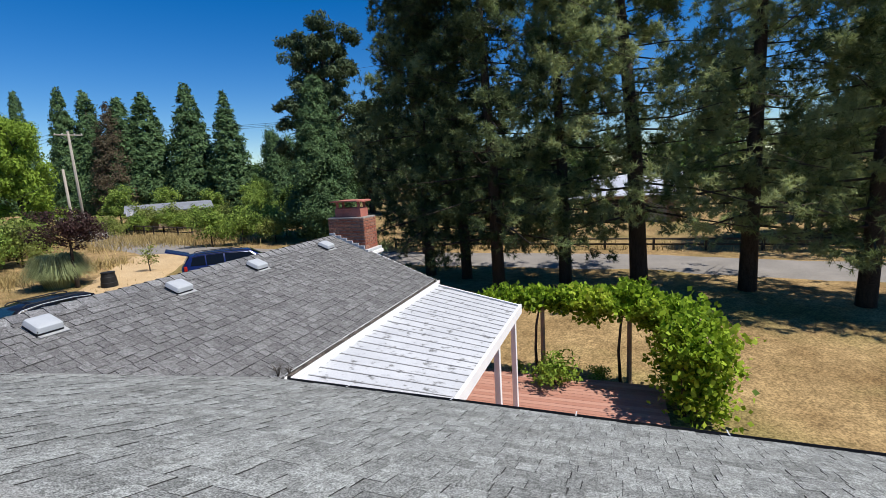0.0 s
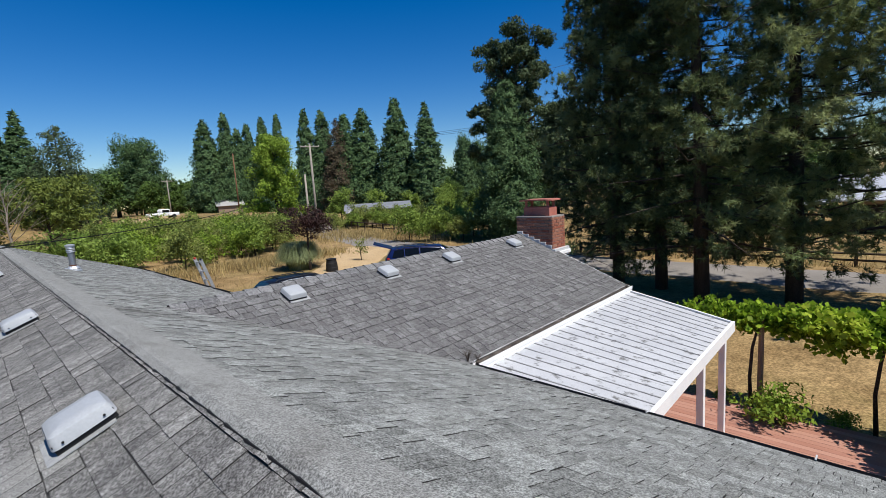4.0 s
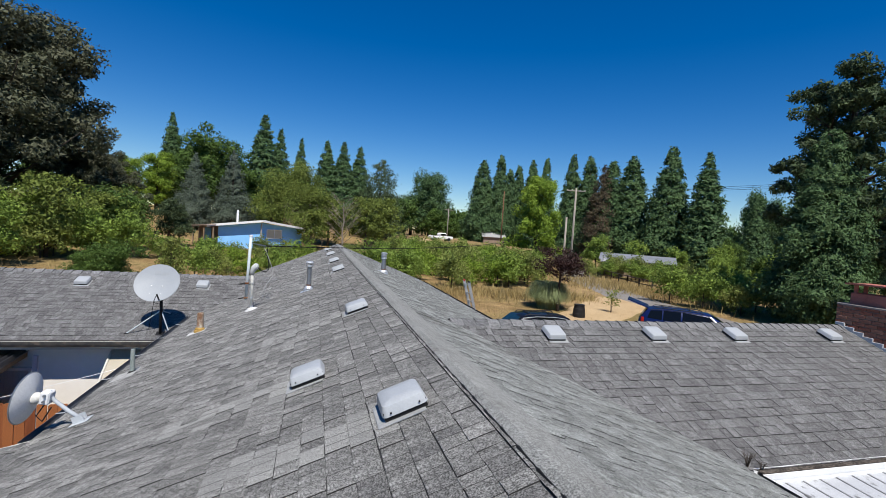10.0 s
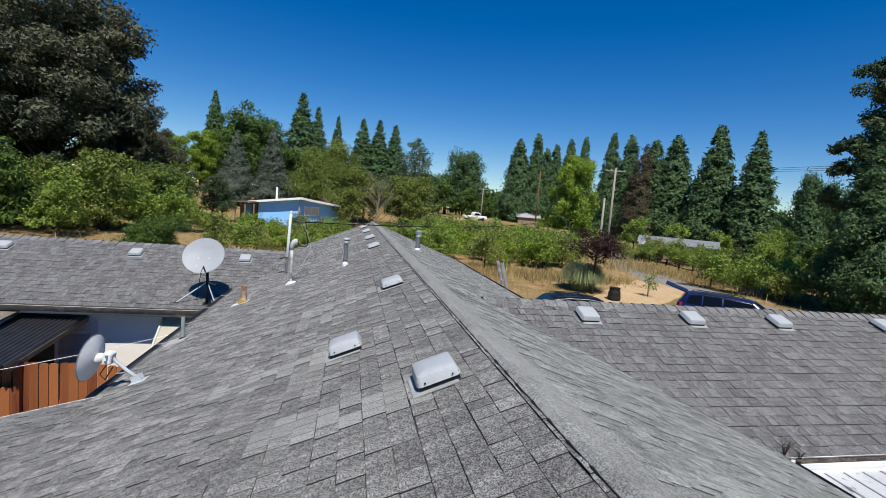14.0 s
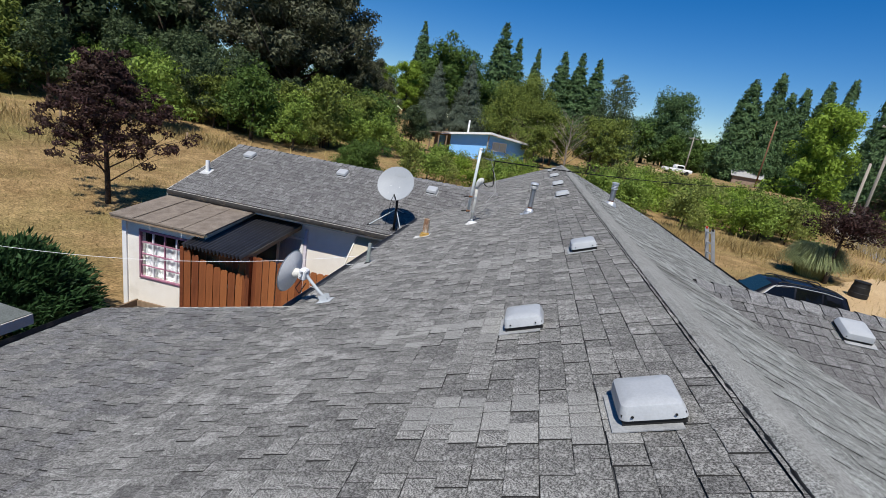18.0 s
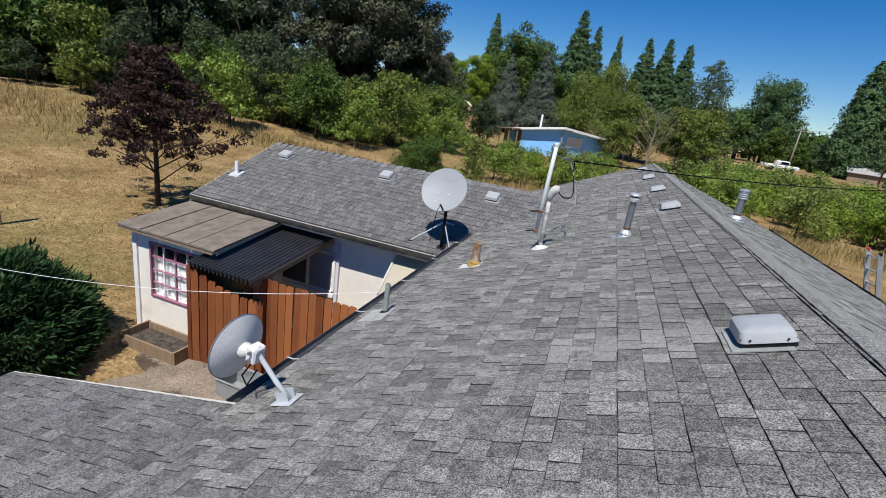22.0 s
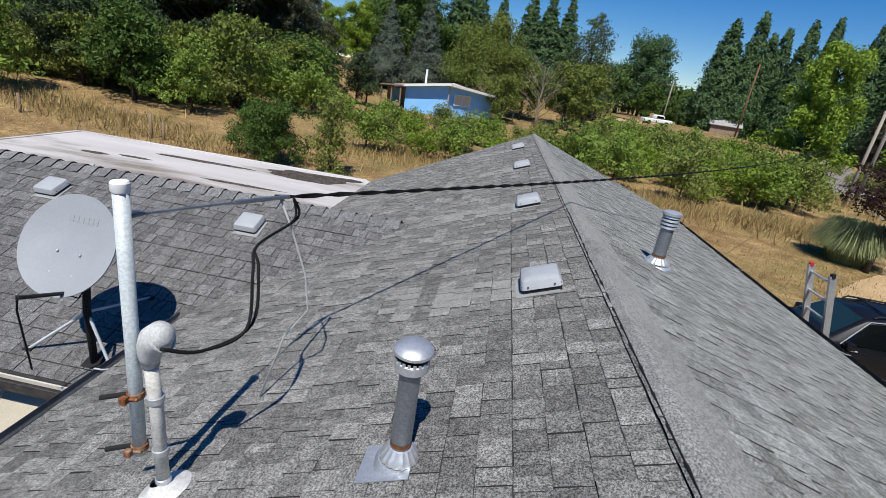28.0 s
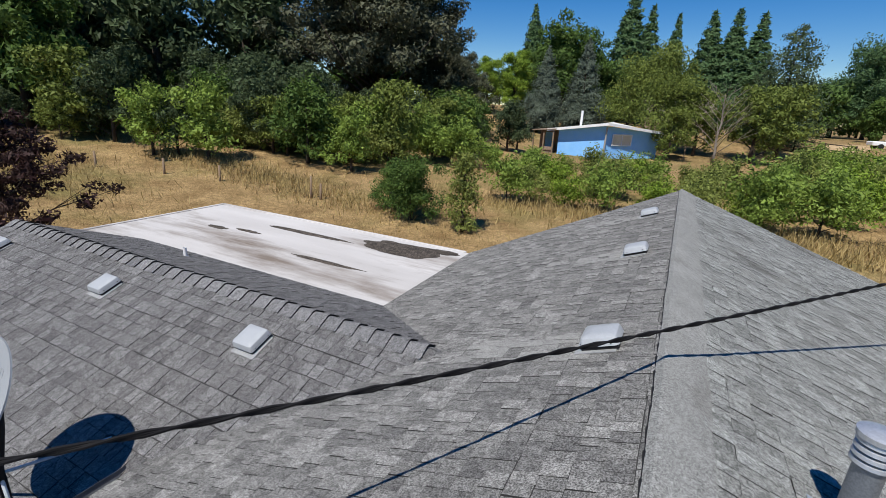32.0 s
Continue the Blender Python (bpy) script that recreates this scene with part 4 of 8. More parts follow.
M_steel = surface("weathered_steel_pipe", (0.24, 0.26, 0.29), (0.36, 0.38, 0.41), scale=5.0, rough=0.42, metal=0.75, speck=0.12, stretch=(1, 1, 0.3))
M_bright_metal = surface("bright_galvanised_cap", (0.52, 0.54, 0.57), (0.68, 0.7, 0.72), scale=7.0, rough=0.48, metal=0.7, speck=0.06)
M_galv = surface("pale_conduit", (0.5, 0.56, 0.58), (0.64, 0.69, 0.7), scale=6.0, rough=0.55, metal=0.12, speck=0.12, c3=(0.3, 0.31, 0.3), c3_scale=3.0, stretch=(1, 1, 0.4))
M_old_pipe = surface("stained_painted_pipe", (0.5, 0.5, 0.46), (0.62, 0.61, 0.57), scale=8.0, rough=0.7, speck=0.12, c3=(0.27, 0.25, 0.21), c3_scale=6.0)
M_rust = surface("rusty_iron", (0.13, 0.05, 0.022), (0.26, 0.1, 0.04), scale=9.0, rough=0.9, metal=0.1, bump=0.4, speck=0.3, c3=(0.3, 0.2, 0.13), c3_scale=7.0, c3_at=(0.5, 0.62))
M_mastic = surface("roof_mastic", (0.3, 0.3, 0.29), (0.42, 0.42, 0.4), scale=8.0, rough=0.8, bump=0.5, fine=40.0, speck=0.15)
M_lead = surface("bluish_sheet_flashing", (0.36, 0.4, 0.45), (0.47, 0.5, 0.55), scale=6.0, rough=0.45, metal=0.5, speck=0.08)
M_dish = surface("pale_grey_dish_paint", (0.282, 0.305, 0.328), (0.328, 0.350, 0.373), scale=2.0, rough=0.55, speck=0.04, spec=0.35)
M_hood = surface("chalky_cast_hood", (0.44, 0.45, 0.44), (0.56, 0.57, 0.56), scale=7.0, rough=0.7, speck=0.12, c3=(0.33, 0.33, 0.32), c3_scale=5.0)
M_cable = surface("black_cable_sheath", (0.006, 0.006, 0.007), (0.016, 0.016, 0.017), rough=0.75, spec=0.15)
M_grey_cable = surface("grey_cable", (0.3, 0.3, 0.3), (0.42, 0.42, 0.41), rough=0.7)


def vent_pipe(x, y, z, tilt, louvred, q=1.0):
    lab = "grey metal flue pipe with a louvred cap" if louvred else "grey metal flue pipe with a round mushroom cap"
    t = thing("flue_pipe", (x, y, z), lab, "flue pipe")
    h = 0.4 if louvred else 0.47
    part("flashing", Geo().box(-0.16, 0.07, -0.115, 0.09, 0.009, 0.013, Matrix.Rotation(tilt, 4, "Y")), M_lead, t, "bluish sheet metal flashing")
    part("base_ring", Geo().lathe([(0.15 * q, -0.05), (0.145 * q, 0.0), (0.125 * q, 0.022), (0.07 * q, 0.03)], 24), M_lead, t, "bluish flashing cone", "auto")
    skirt = Geo()
    rings = ((0.064, 0.092), (0.073, 0.09), (0.096, 0.064), (0.115, 0.044), (0.117, 0.034))
    for r, z_ in rings:
        for j in range(64):
            a_ = 2 * math.pi * j / 64
            rib = 1 + (0.035 * math.cos(16 * a_) if r > 0.07 else 0)
            skirt.v.append((r * q * rib * math.cos(a_), r * q * rib * math.sin(a_), z_))
    skirt.f = [(i * 64 + j, (i + 1) * 64 + j, (i + 1) * 64 + (j + 1) % 64, i * 64 + (j + 1) % 64) for i in range(len(rings) - 1) for j in range(64)]
    part("collar", skirt, M_bright_metal, t, "bright ribbed storm collar", "auto")
    part("pipe", Geo().lathe([(0.062 * q, 0.0), (0.062 * q, h)], 24), M_steel, t, smooth=True)
    part("band", Geo().lathe([(0.0645 * q, 0.1), (0.0645 * q, 0.12)], 24), M_rust, t, "rust-stained seam")
    if louvred:
        for k in range(4):
            part("louvre", Geo().lathe([(0.062 * q, h + k * 0.035), (0.082 * q, h + k * 0.035 - 0.004), (0.078 * q, h + 0.014 + k * 0.035), (0.062 * q, h + 0.02 + k * 0.035)], 24), M_bright_metal, t, smooth="auto")
        part("throat", Geo().lathe([(0.05 * q, h - 0.02), (0.05 * q, h + 0.13)], 16), M_black, t)
        part("cap", Geo().lathe([(0.088 * q, h + 0.125), (0.09 * q, h + 0.15), (0.05 * q, h + 0.165), (0.0 * q, h + 0.168)], 24), M_bright_metal, t, smooth="auto")
    else:
        part("throat", Geo().lathe([(0.055 * q, h), (0.055 * q, h + 0.1)], 16), M_black, t)
        part("ring", Geo().lathe([(0.064 * q, h - 0.01), (0.098 * q, h + 0.005), (0.1 * q, h + 0.04), (0.093 * q, h + 0.045)], 24), M_bright_metal, t, smooth="auto")
        for j in range(20):
            a_ = 2 * math.pi * j / 20
            part("cap_tooth", Geo().box(-0.006, 0.006, -0.002, 0.002, h + 0.04, h + 0.056, pose(0.096 * q * math.cos(a_), 0.096 * q * math.sin(a_), 0, 0, 0, math.degrees(a_) + 90)), M_bright_metal, t)
        part("cap", Geo().lathe([(0.1 * q, h + 0.07), (0.112 * q, h + 0.076), (0.112 * q, h + 0.088), (0.092 * q, h + 0.104), (0.05 * q, h + 0.114), (0.0 * q, h + 0.117)], 24), M_bright_metal, t, smooth="auto")
    return t


vent_pipe(-1.07, 10.12, west_z(-1.07), -math.atan(SW_), False, 0.7)
vent_pipe(0.85, 13.13, ZR - SE_ * 0.85, math.atan(SE_), True)

# small plumbing pipes
M_green_pipe = surface("dull_green_grey_pipe", (0.2, 0.235, 0.22), (0.31, 0.345, 0.325), scale=8.0, rough=0.7, speck=0.15, c3=(0.12, 0.12, 0.1), c3_scale=5.0)
M_rust_pipe = surface("rust_streaked_pipe", (0.2, 0.1, 0.055), (0.36, 0.25, 0.17), scale=9.0, rough=0.9, bump=0.4, speck=0.3, c3=(0.5, 0.44, 0.35), c3_scale=6.0, c3_at=(0.45, 0.6), stretch=(1, 1, 0.4))
M_ochre = surface("ochre_sealant", (0.32, 0.19, 0.045), (0.44, 0.29, 0.09), scale=12.0, rough=0.75, speck=0.15)
M_pale_patch = surface("pale_smeared_sealant", (0.5, 0.5, 0.49), (0.64, 0.64, 0.63), scale=8.0, rough=0.75, bump=0.3, fine=40.0, speck=0.12)
t = thing("plumbing_pipe", (-2.86, 9.5, west_z(-2.86)), "short rusty iron plumbing pipe sealed with mastic", "vent pipe", "plumbing pipes")
part("pipe", Geo().lathe([(0.055, -0.03), (0.055, 0.33), (0.046, 0.335), (0.046, 0.1)], 20), M_rust_pipe, t, smooth="auto")
part("collar", Geo().lathe([(0.095, -0.02), (0.098, 0.01), (0.088, 0.03), (0.075, 0.035), (0.08, 0.055), (0.057, 0.08)], 20), M_ochre, t, "ochre sealant collar", "auto")
part("flashing", Geo().box(-0.2, 0.1, -0.11, 0.1, 0.009, 0.013, Matrix.Rotation(-math.atan(SW_), 4, "Y")), M_pale_patch, t)
t = thing("plumbing_pipe", (-3.33, 7.82, west_z(-3.33)), "short pale grey plumbing pipe at the roof's edge", "vent pipe", "plumbing pipes")
part("pipe", Geo().lathe([(0.029, -0.03), (0.028, 0.33), (0.023, 0.332), (0.023, 0.2)], 16), M_green_pipe, t, smooth="auto")
part("flashing", Geo().lathe([(0.062, 0.004), (0.052, 0.018), (0.03, 0.03)], 14, Matrix.Rotation(-math.atan(SW_), 4, "Y")), M_black, t, "dark sealant collar", True)
part("flashing_sheet", Geo().box(-0.2, 0.09, -0.26, 0.1, 0.009, 0.014, Matrix.Rotation(-math.atan(SW_), 4, "Y")), M_mastic, t, "grey flashing sheet")
t = thing("plumbing_pipe", (-9.75, 12.5, NZ - 0.4 * (NY - 12.5)), "short white plumbing pipe on the wing's roof", "vent pipe", "plumbing pipes")
part("pipe", Geo().lathe([(0.05, -0.03), (0.05, 0.3), (0.04, 0.3), (0.04, 0.15)], 16), M_white, t, smooth="auto")
part("flashing", Geo().box(-0.13, 0.13, -0.16, 0.13, 0.008, 0.013, Matrix.Rotation(math.atan(0.4), 4, "X")), M_flange, t)
t = thing("plumbing_pipe", (-7.57, 15.5, 2.52), "thin white plumbing pipe behind the wing's ridge", "vent pipe", "plumbing pipes")
part("pipe", Geo().lathe([(0.03, -0.05), (0.03, 0.2), (0.024, 0.2), (0.024, 0.1)], 14), M_white, t, smooth="auto")
part("collar", Geo().lathe([(0.07, 0.0), (0.05, 0.04), (0.03, 0.05)], 14), M_flange, t, smooth="auto")


# service mast with its weatherhead
mz = west_z(-2.11)
mast = thing("service_mast", (-2.11, 10.05, mz), "pale galvanised service mast clamped to a stained pipe", "mast")
part("base_patch", Geo().lathe([(0.12, 0.006), (0.1, 0.022), (0.055, 0.04), (0.04, 0.06)], 16, Matrix.Rotation(-math.atan(SW_), 4, "Y")), M_pale_patch, mast, "smeared grey mastic patch", True)
part("conduit", Geo().tube([(0, 0, -0.05), (0, 0.0, 0.5), (-0.01, 0, 0.72)], 0.027, 16), M_old_pipe, mast, "stained cream conduit", True)
head = Geo()
hp = [(-0.01, 0, 0.69), (-0.006, -0.003, 0.735), (0.01, -0.008, 0.785), (0.036, -0.014, 0.83), (0.068, -0.02, 0.86), (0.095, -0.024, 0.872)]
head.tube(hp, [0.032, 0.041, 0.053, 0.06, 0.055, 0.036], 18)
part("weatherhead", head, M_hood, mast, "pale domed weatherhead", True)
part("weatherhead_rim", Geo().tube([(0.07 + 0.028 * math.cos(a), -0.02 + 0.054 * math.sin(a), 0.845 - 0.05 * math.cos(a)) for a in np.linspace(0, 2 * math.pi, 17)], 0.006, 6), M_hood, mast, "rolled hood rim")
part("hood_strap", Geo().lathe([(0.03, 0.0), (0.036, 0.003), (0.036, 0.016), (0.03, 0.019)], 14, pose(-0.009, 0, 0.685)), M_steel, mast)
part("pole", Geo().tube([(-0.1, 0.0, 0.2), (-0.08, 0.0, 0.8), (-0.06, 0.0, 1.42)], 0.027, 18), M_galv, mast, smooth=True)
part("pole_cap", Geo().lathe([(0.029, 0.0), (0.032, 0.006), (0.032, 0.035), (0.027, 0.042), (0.0, 0.044)], 18, pose(-0.06, 0, 1.4)), M_white, mast, smooth="auto")
for z in (0.24, 0.52):
    px = -0.1 + 0.033 * (z - 0.2)
    for k, r, cx_ in ((0, 0.028, px), (1, 0.028, 0.0)):
        part("clamp", Geo().lathe([(r, z - 0.016), (r + 0.006, z - 0.014), (r + 0.006, z + 0.014), (r, z + 0.016)], 16, pose(cx_, 0, 0)), M_rust if k == 0 else M_bright_metal, mast, "rusty pipe clamp" if k == 0 else "bright pipe clamp", "auto")
    part("clamp_bolt", Geo().tube([(px - 0.035, -0.036, z), (px + 0.035, -0.034, z + 0.003)], 0.007, 6), M_rust, mast)
    part("clamp_lug", Geo().box(px - 0.03, px + 0.0, -0.062, -0.035, z - 0.018, z + 0.018, bev=0.004), M_rust, mast)
    part("strut", Geo().tube([(px - 0.13, -0.04, z - 0.02), (px - 0.02, 0.0, z)], 0.011, 8), M_black, mast)
part("conduit_clamp", Geo().lathe([(0.028, 0.06), (0.033, 0.065), (0.033, 0.085), (0.028, 0.09)], 14), M_bright_metal, mast)
part("anchor", Geo().tube([(-0.06, 0.0, 1.3), (-0.06, 0.05, 1.3), (-0.07, 0.1, 1.29), (-0.09, 0.12, 1.29), (-0.1, 0.08, 1.3)], 0.008, 6), M_steel, mast)


# overhead cables
def hang(a, b, sag, n=24):
    a, b = Vector(a), Vector(b)
    return [a.lerp(b, i / n) - Vector((0, 0, sag * 4 * (i / n) * (1 - i / n))) for i in range(n + 1)]


drop = thing("service_cable", (0, 0, 0), "twisted black overhead service cable from the mast to a roadside pole", "cable")
top = Vector((-2.18, 10.16, mz + 1.29))
grip = Vector((-2.05, 10.95, 4.17))
pole_top = Vector((28.3, 50.4, 6.9))
part("guy_wire", Geo().tube([top, top.lerp(grip, 0.6), grip], 0.006, 6), M_steel, drop, "bare steel support wire")
part("grip", Geo().tube([top.lerp(grip, 0.6), grip + Vector((0.05, 0.06, 0.0))], 0.012, 6), M_steel, drop)
span = hang(grip, pole_top, 1.05, 90)
part("bare_wire", Geo().tube(span, 0.006, 6), M_cable, drop)
for ph in (0.0, 0.5):
    line = [p + Vector((0.0, math.sin(2 * math.pi * (i * 0.2 + ph)), math.cos(2 * math.pi * (i * 0.2 + ph)))) * 0.01 for i, p in enumerate(hang(grip, pole_top, 1.05, 600))]
    part("conductor", Geo().tube(line, 0.007, 5), M_cable, drop)
wh = Vector((-2.01, 9.98, mz + 0.83))
for k, dy in enumerate((0.0, 0.05)):
    loop = [wh, wh + Vector((0.07, 0.14, -0.08)), wh + Vector((0.16, 0.32 + dy, -0.06)), wh + Vector((0.12, 0.45 + dy, 0.16)), wh + Vector((0.05, 0.62, 0.22)), grip + Vector((0.1, 0.03 + dy, -0.12)), grip + Vector((0.08, 0.06, 0))]
    sm = []
    for i in range(len(loop) - 1):
        p0, p1, p2, p3 = loop[max(0, i - 1)], loop[i], loop[i + 1], loop[min(len(loop) - 1, i + 2)]
        for j in range(6):
            u = j / 6
            sm.append(0.5 * ((2 * p1) + (p2 - p0) * u + (2 * p0 - 5 * p1 + 4 * p2 - p3) * u * u + (3 * p1 - p0 - 3 * p2 + p3) * u ** 3))
    sm.append(loop[-1])
    part("drip_loop", Geo().tube(sm, 0.0072, 8), M_cable, drop, "thick black drip loop", True)
part("ground_wire", Geo().tube([grip + Vector((0.02, 0.02, 0)), grip + Vector((0.1, 0.0, -0.16)), grip + Vector((0.2, -0.02, -0.42)), grip + Vector((0.24, -0.06, -0.62)), grip + Vector((0.12, -0.1, -0.8)),
                                    Vector((-2.0, 10.7, west_z(-2.0) + 0.02))], 0.006, 6), M_grey_cable, drop, "thin grey ground wire", True)

# satellite dishes
def dish_geo(rx, ry, depth, rim, n=36, rings=7):
    g = Geo()
    prof = [(k / rings, depth * (k / rings) ** 2) for k in range(rings + 1)]
    for s, zoff in ((1, 0.0), (-1, -0.012)):
        k0 = len(g.v)
        for r, z in prof:
            for j in range(n):
                a = 2 * math.pi * j / n
                g.v.append((rx * r * math.cos(a), ry * r * math.sin(a), z + zoff))
        for i in range(rings):
            for j in range(n):
                a, b = k0 + i * n + j, k0 + i * n + (j + 1) % n
                f = (a, b, b + n, a + n)
                g.f.append(f if s > 0 else f[::-1])
    e1, e2 = rings * n, (rings + 1) * n + rings * n
    g.f += [(e1 + j, e1 + (j + 1) % n, e2 + (j + 1) % n, e2 + j) for j in range(n)]
    return g


M_dish_old = surface("chalky_dish_paint", (0.62, 0.63, 0.64), (0.76, 0.77, 0.78), scale=3.0, rough=0.65, speck=0.08, c3=(0.42, 0.43, 0.4), c3_scale=2.2, c3_at=(0.55, 0.8))
M_pale_arm = surface("pale_blue_grey_arm_paint", (0.4, 0.43, 0.46), (0.5, 0.53, 0.56), scale=4.0, rough=0.6, speck=0.06)
M_mark = surface("faded_grey_mark", (0.27, 0.29, 0.31), (0.31, 0.33, 0.35), rough=0.6)
sat = thing("satellite_dish", (-4.12, 11.66, NZ - 0.4 * (NY - 11.66)), "large round grey satellite dish on a black tripod mast", "satellite dish")
face = Vector((-0.05, -0.86, 0.5)).normalized()
fm = Matrix.Translation((-0.07, 0.08, 1.09)) @ face.to_track_quat("Z", "Y").to_matrix().to_4x4()
dg = dish_geo(0.44, 0.43, 0.055, 0.0)
dg.v = [tuple(fm @ Vector(p)) for p in dg.v]
part("reflector", dg, M_dish, sat, "pale grey painted reflector", smooth="auto")
for k in range(6):
    corners = [(-0.1 + k * 0.048 + a_, b_) for a_, b_ in ((0, 0.2), (0.043, 0.2), (0.043, 0.255), (0, 0.255))]
    part("mark", Geo().prism([fm @ Vector((a_, b_, 0.055 * ((a_ / 0.44) ** 2 + (b_ / 0.43) ** 2) - 0.001)) for a_, b_ in corners], fm.to_3x3() @ Vector((0, 0, 0.0035))), M_mark, sat, "faded grey bar of a maker's mark")
for a in (40, 140, 220, 320):
    part("bolt", Geo().lathe([(0.011, 0.0), (0.011, 0.008), (0.0, 0.01)], 8, fm @ pose(0.14 * math.cos(radians(a)), 0.14 * math.sin(radians(a)) - 0.15, 0.012)), M_bright_metal, sat)
part("bracket", Geo().box(-0.09, 0.09, -0.24, 0.06, -0.1, -0.015, fm, 0.015), M_black, sat)
part("mast", Geo().tube([(0.03, 0.03, -0.02), (0.03, 0.03, 0.55), (0.0, 0.1, 0.84), (-0.05, 0.14, 1.02)], 0.03, 12), M_black, sat, "black steel mast", True)
part("foot", Geo().box(-0.05, 0.11, -0.04, 0.1, -0.005, 0.01, Matrix.Rotation(math.atan(0.4), 4, "X")), M_black, sat)
for fx, fy in ((-0.6, 0.02), (0.22, 0.0), (0.02, 0.75)):
    fz = 0.4 * fy
    part("strut", Geo().tube([(fx, fy, fz + 0.01), (0.03, 0.03, 0.52)], 0.013, 8), M_galv, sat, "grey steel tripod strut")
    part("strut_foot", Geo().box(fx - 0.04, fx + 0.04, fy - 0.03, fy + 0.03, fz - 0.005, fz + 0.02, bev=0.004), M_black, sat)
arm_end = Vector((0.10, -0.55, 0.95))
part("feed_arm", Geo().tube([(0.0, 0.05, 0.72), (0.02, -0.1, 0.76), tuple(arm_end)], 0.016, 8), M_black, sat, "black feed arm")
part("feed_cable", Geo().tube([tuple(arm_end)] + [tuple(arm_end + Vector((-0.03 - 0.02 * k, 0.02 * k, -0.12 * k))) for k in range(1, 7)], 0.007, 6), M_cable, sat)
part("cable_loop", Geo().tube([(-0.02, 0.0, 0.85), (-0.1, -0.03, 0.78), (-0.08, -0.02, 0.68), (0.0, 0.0, 0.66), (0.03, 0.02, 0.72)], 0.006, 6), M_cable, sat)
old = thing("satellite_dish", (-3.2, 6.05, west_z(-3.2)), "small weathered grey dish on a bent white arm", "satellite dish")
face = Vector((math.cos(radians(175)) * math.cos(radians(8)), math.sin(radians(175)) * math.cos(radians(8)), math.sin(radians(8))))
fm = Matrix.Translation((-0.45, 0.05, 0.25)) @ face.to_track_quat("Z", "Y").to_matrix().to_4x4()
dg = dish_geo(0.232, 0.25, 0.06, 0.0)
dg.v = [tuple(fm @ (Vector(p) - Vector((0, 0, 0.02)))) for p in dg.v]
part("reflector", dg, M_dish_old, old, "chalky grey reflector with lichen stains", smooth="auto")
rimg = Geo().tube([fm @ Vector((0.234 * math.cos(a), 0.252 * math.sin(a), 0.037)) for a in np.linspace(0, 2 * math.pi, 37)], 0.007, 6)
part("rim", rimg, M_steel, old, "dark worn rim")
part("mount", Geo().tube([fm @ Vector((0, 0.0, -0.03)), fm @ Vector((0, 0.02, -0.07)), fm @ Vector((0, 0.035, -0.1))], [0.058, 0.055, 0.036], 18), M_old_pipe, old, "cream round back mount", "auto")
part("bracket", Geo().box(-0.055, 0.055, -0.03, 0.1, -0.19, -0.1, fm, 0.012), M_dish_old, old)
for k in (0.01, 0.07):
    part("bolt", Geo().lathe([(0.011, -0.02), (0.011, 0.02)], 8, fm @ pose(0.06, k, -0.15, 0, 90, 0), close=True), M_steel, old)
bend = fm @ Vector((0, 0.04, -0.17))
part("arm", Geo().tube([(0.03, 0, 0.03), (-0.1, 0.015, 0.115), tuple(bend + Vector((0.045, 0, -0.045))), tuple(bend + Vector((0.01, 0, 0.0))), tuple(bend + Vector((-0.005, 0, 0.06)))], 0.019, 12), M_pale_arm, old, "bent pale tube arm", True)
rot = Matrix.Rotation(-math.atan(SW_), 4, "Y")
part("foot_plate", Geo().box(-0.07, 0.1, -0.08, 0.08, 0.01, 0.018, rot, 0.003), M_pale_arm, old)
for s in (-1, 1):
    part("foot_lug", Geo().box(-0.04, 0.06, s * 0.035 - 0.005, s * 0.035 + 0.005, 0.018, 0.085, rot), M_pale_arm, old)
part("cable", Geo().tube([tuple(bend), (-0.36, -0.03, 0.1), (-0.3, -0.05, 0.05), (-0.24, -0.02, 0.18)], 0.007, 6), M_cable, old)


# gutters along the eaves, with strap ends over the shingles
M_gutter = surface("dull_grey_gutter_metal", (0.1, 0.105, 0.115), (0.18, 0.19, 0.205), scale=5.0, rough=0.55, metal=0.3, speck=0.1, c3=(0.05, 0.045, 0.04), c3_scale=3.0)


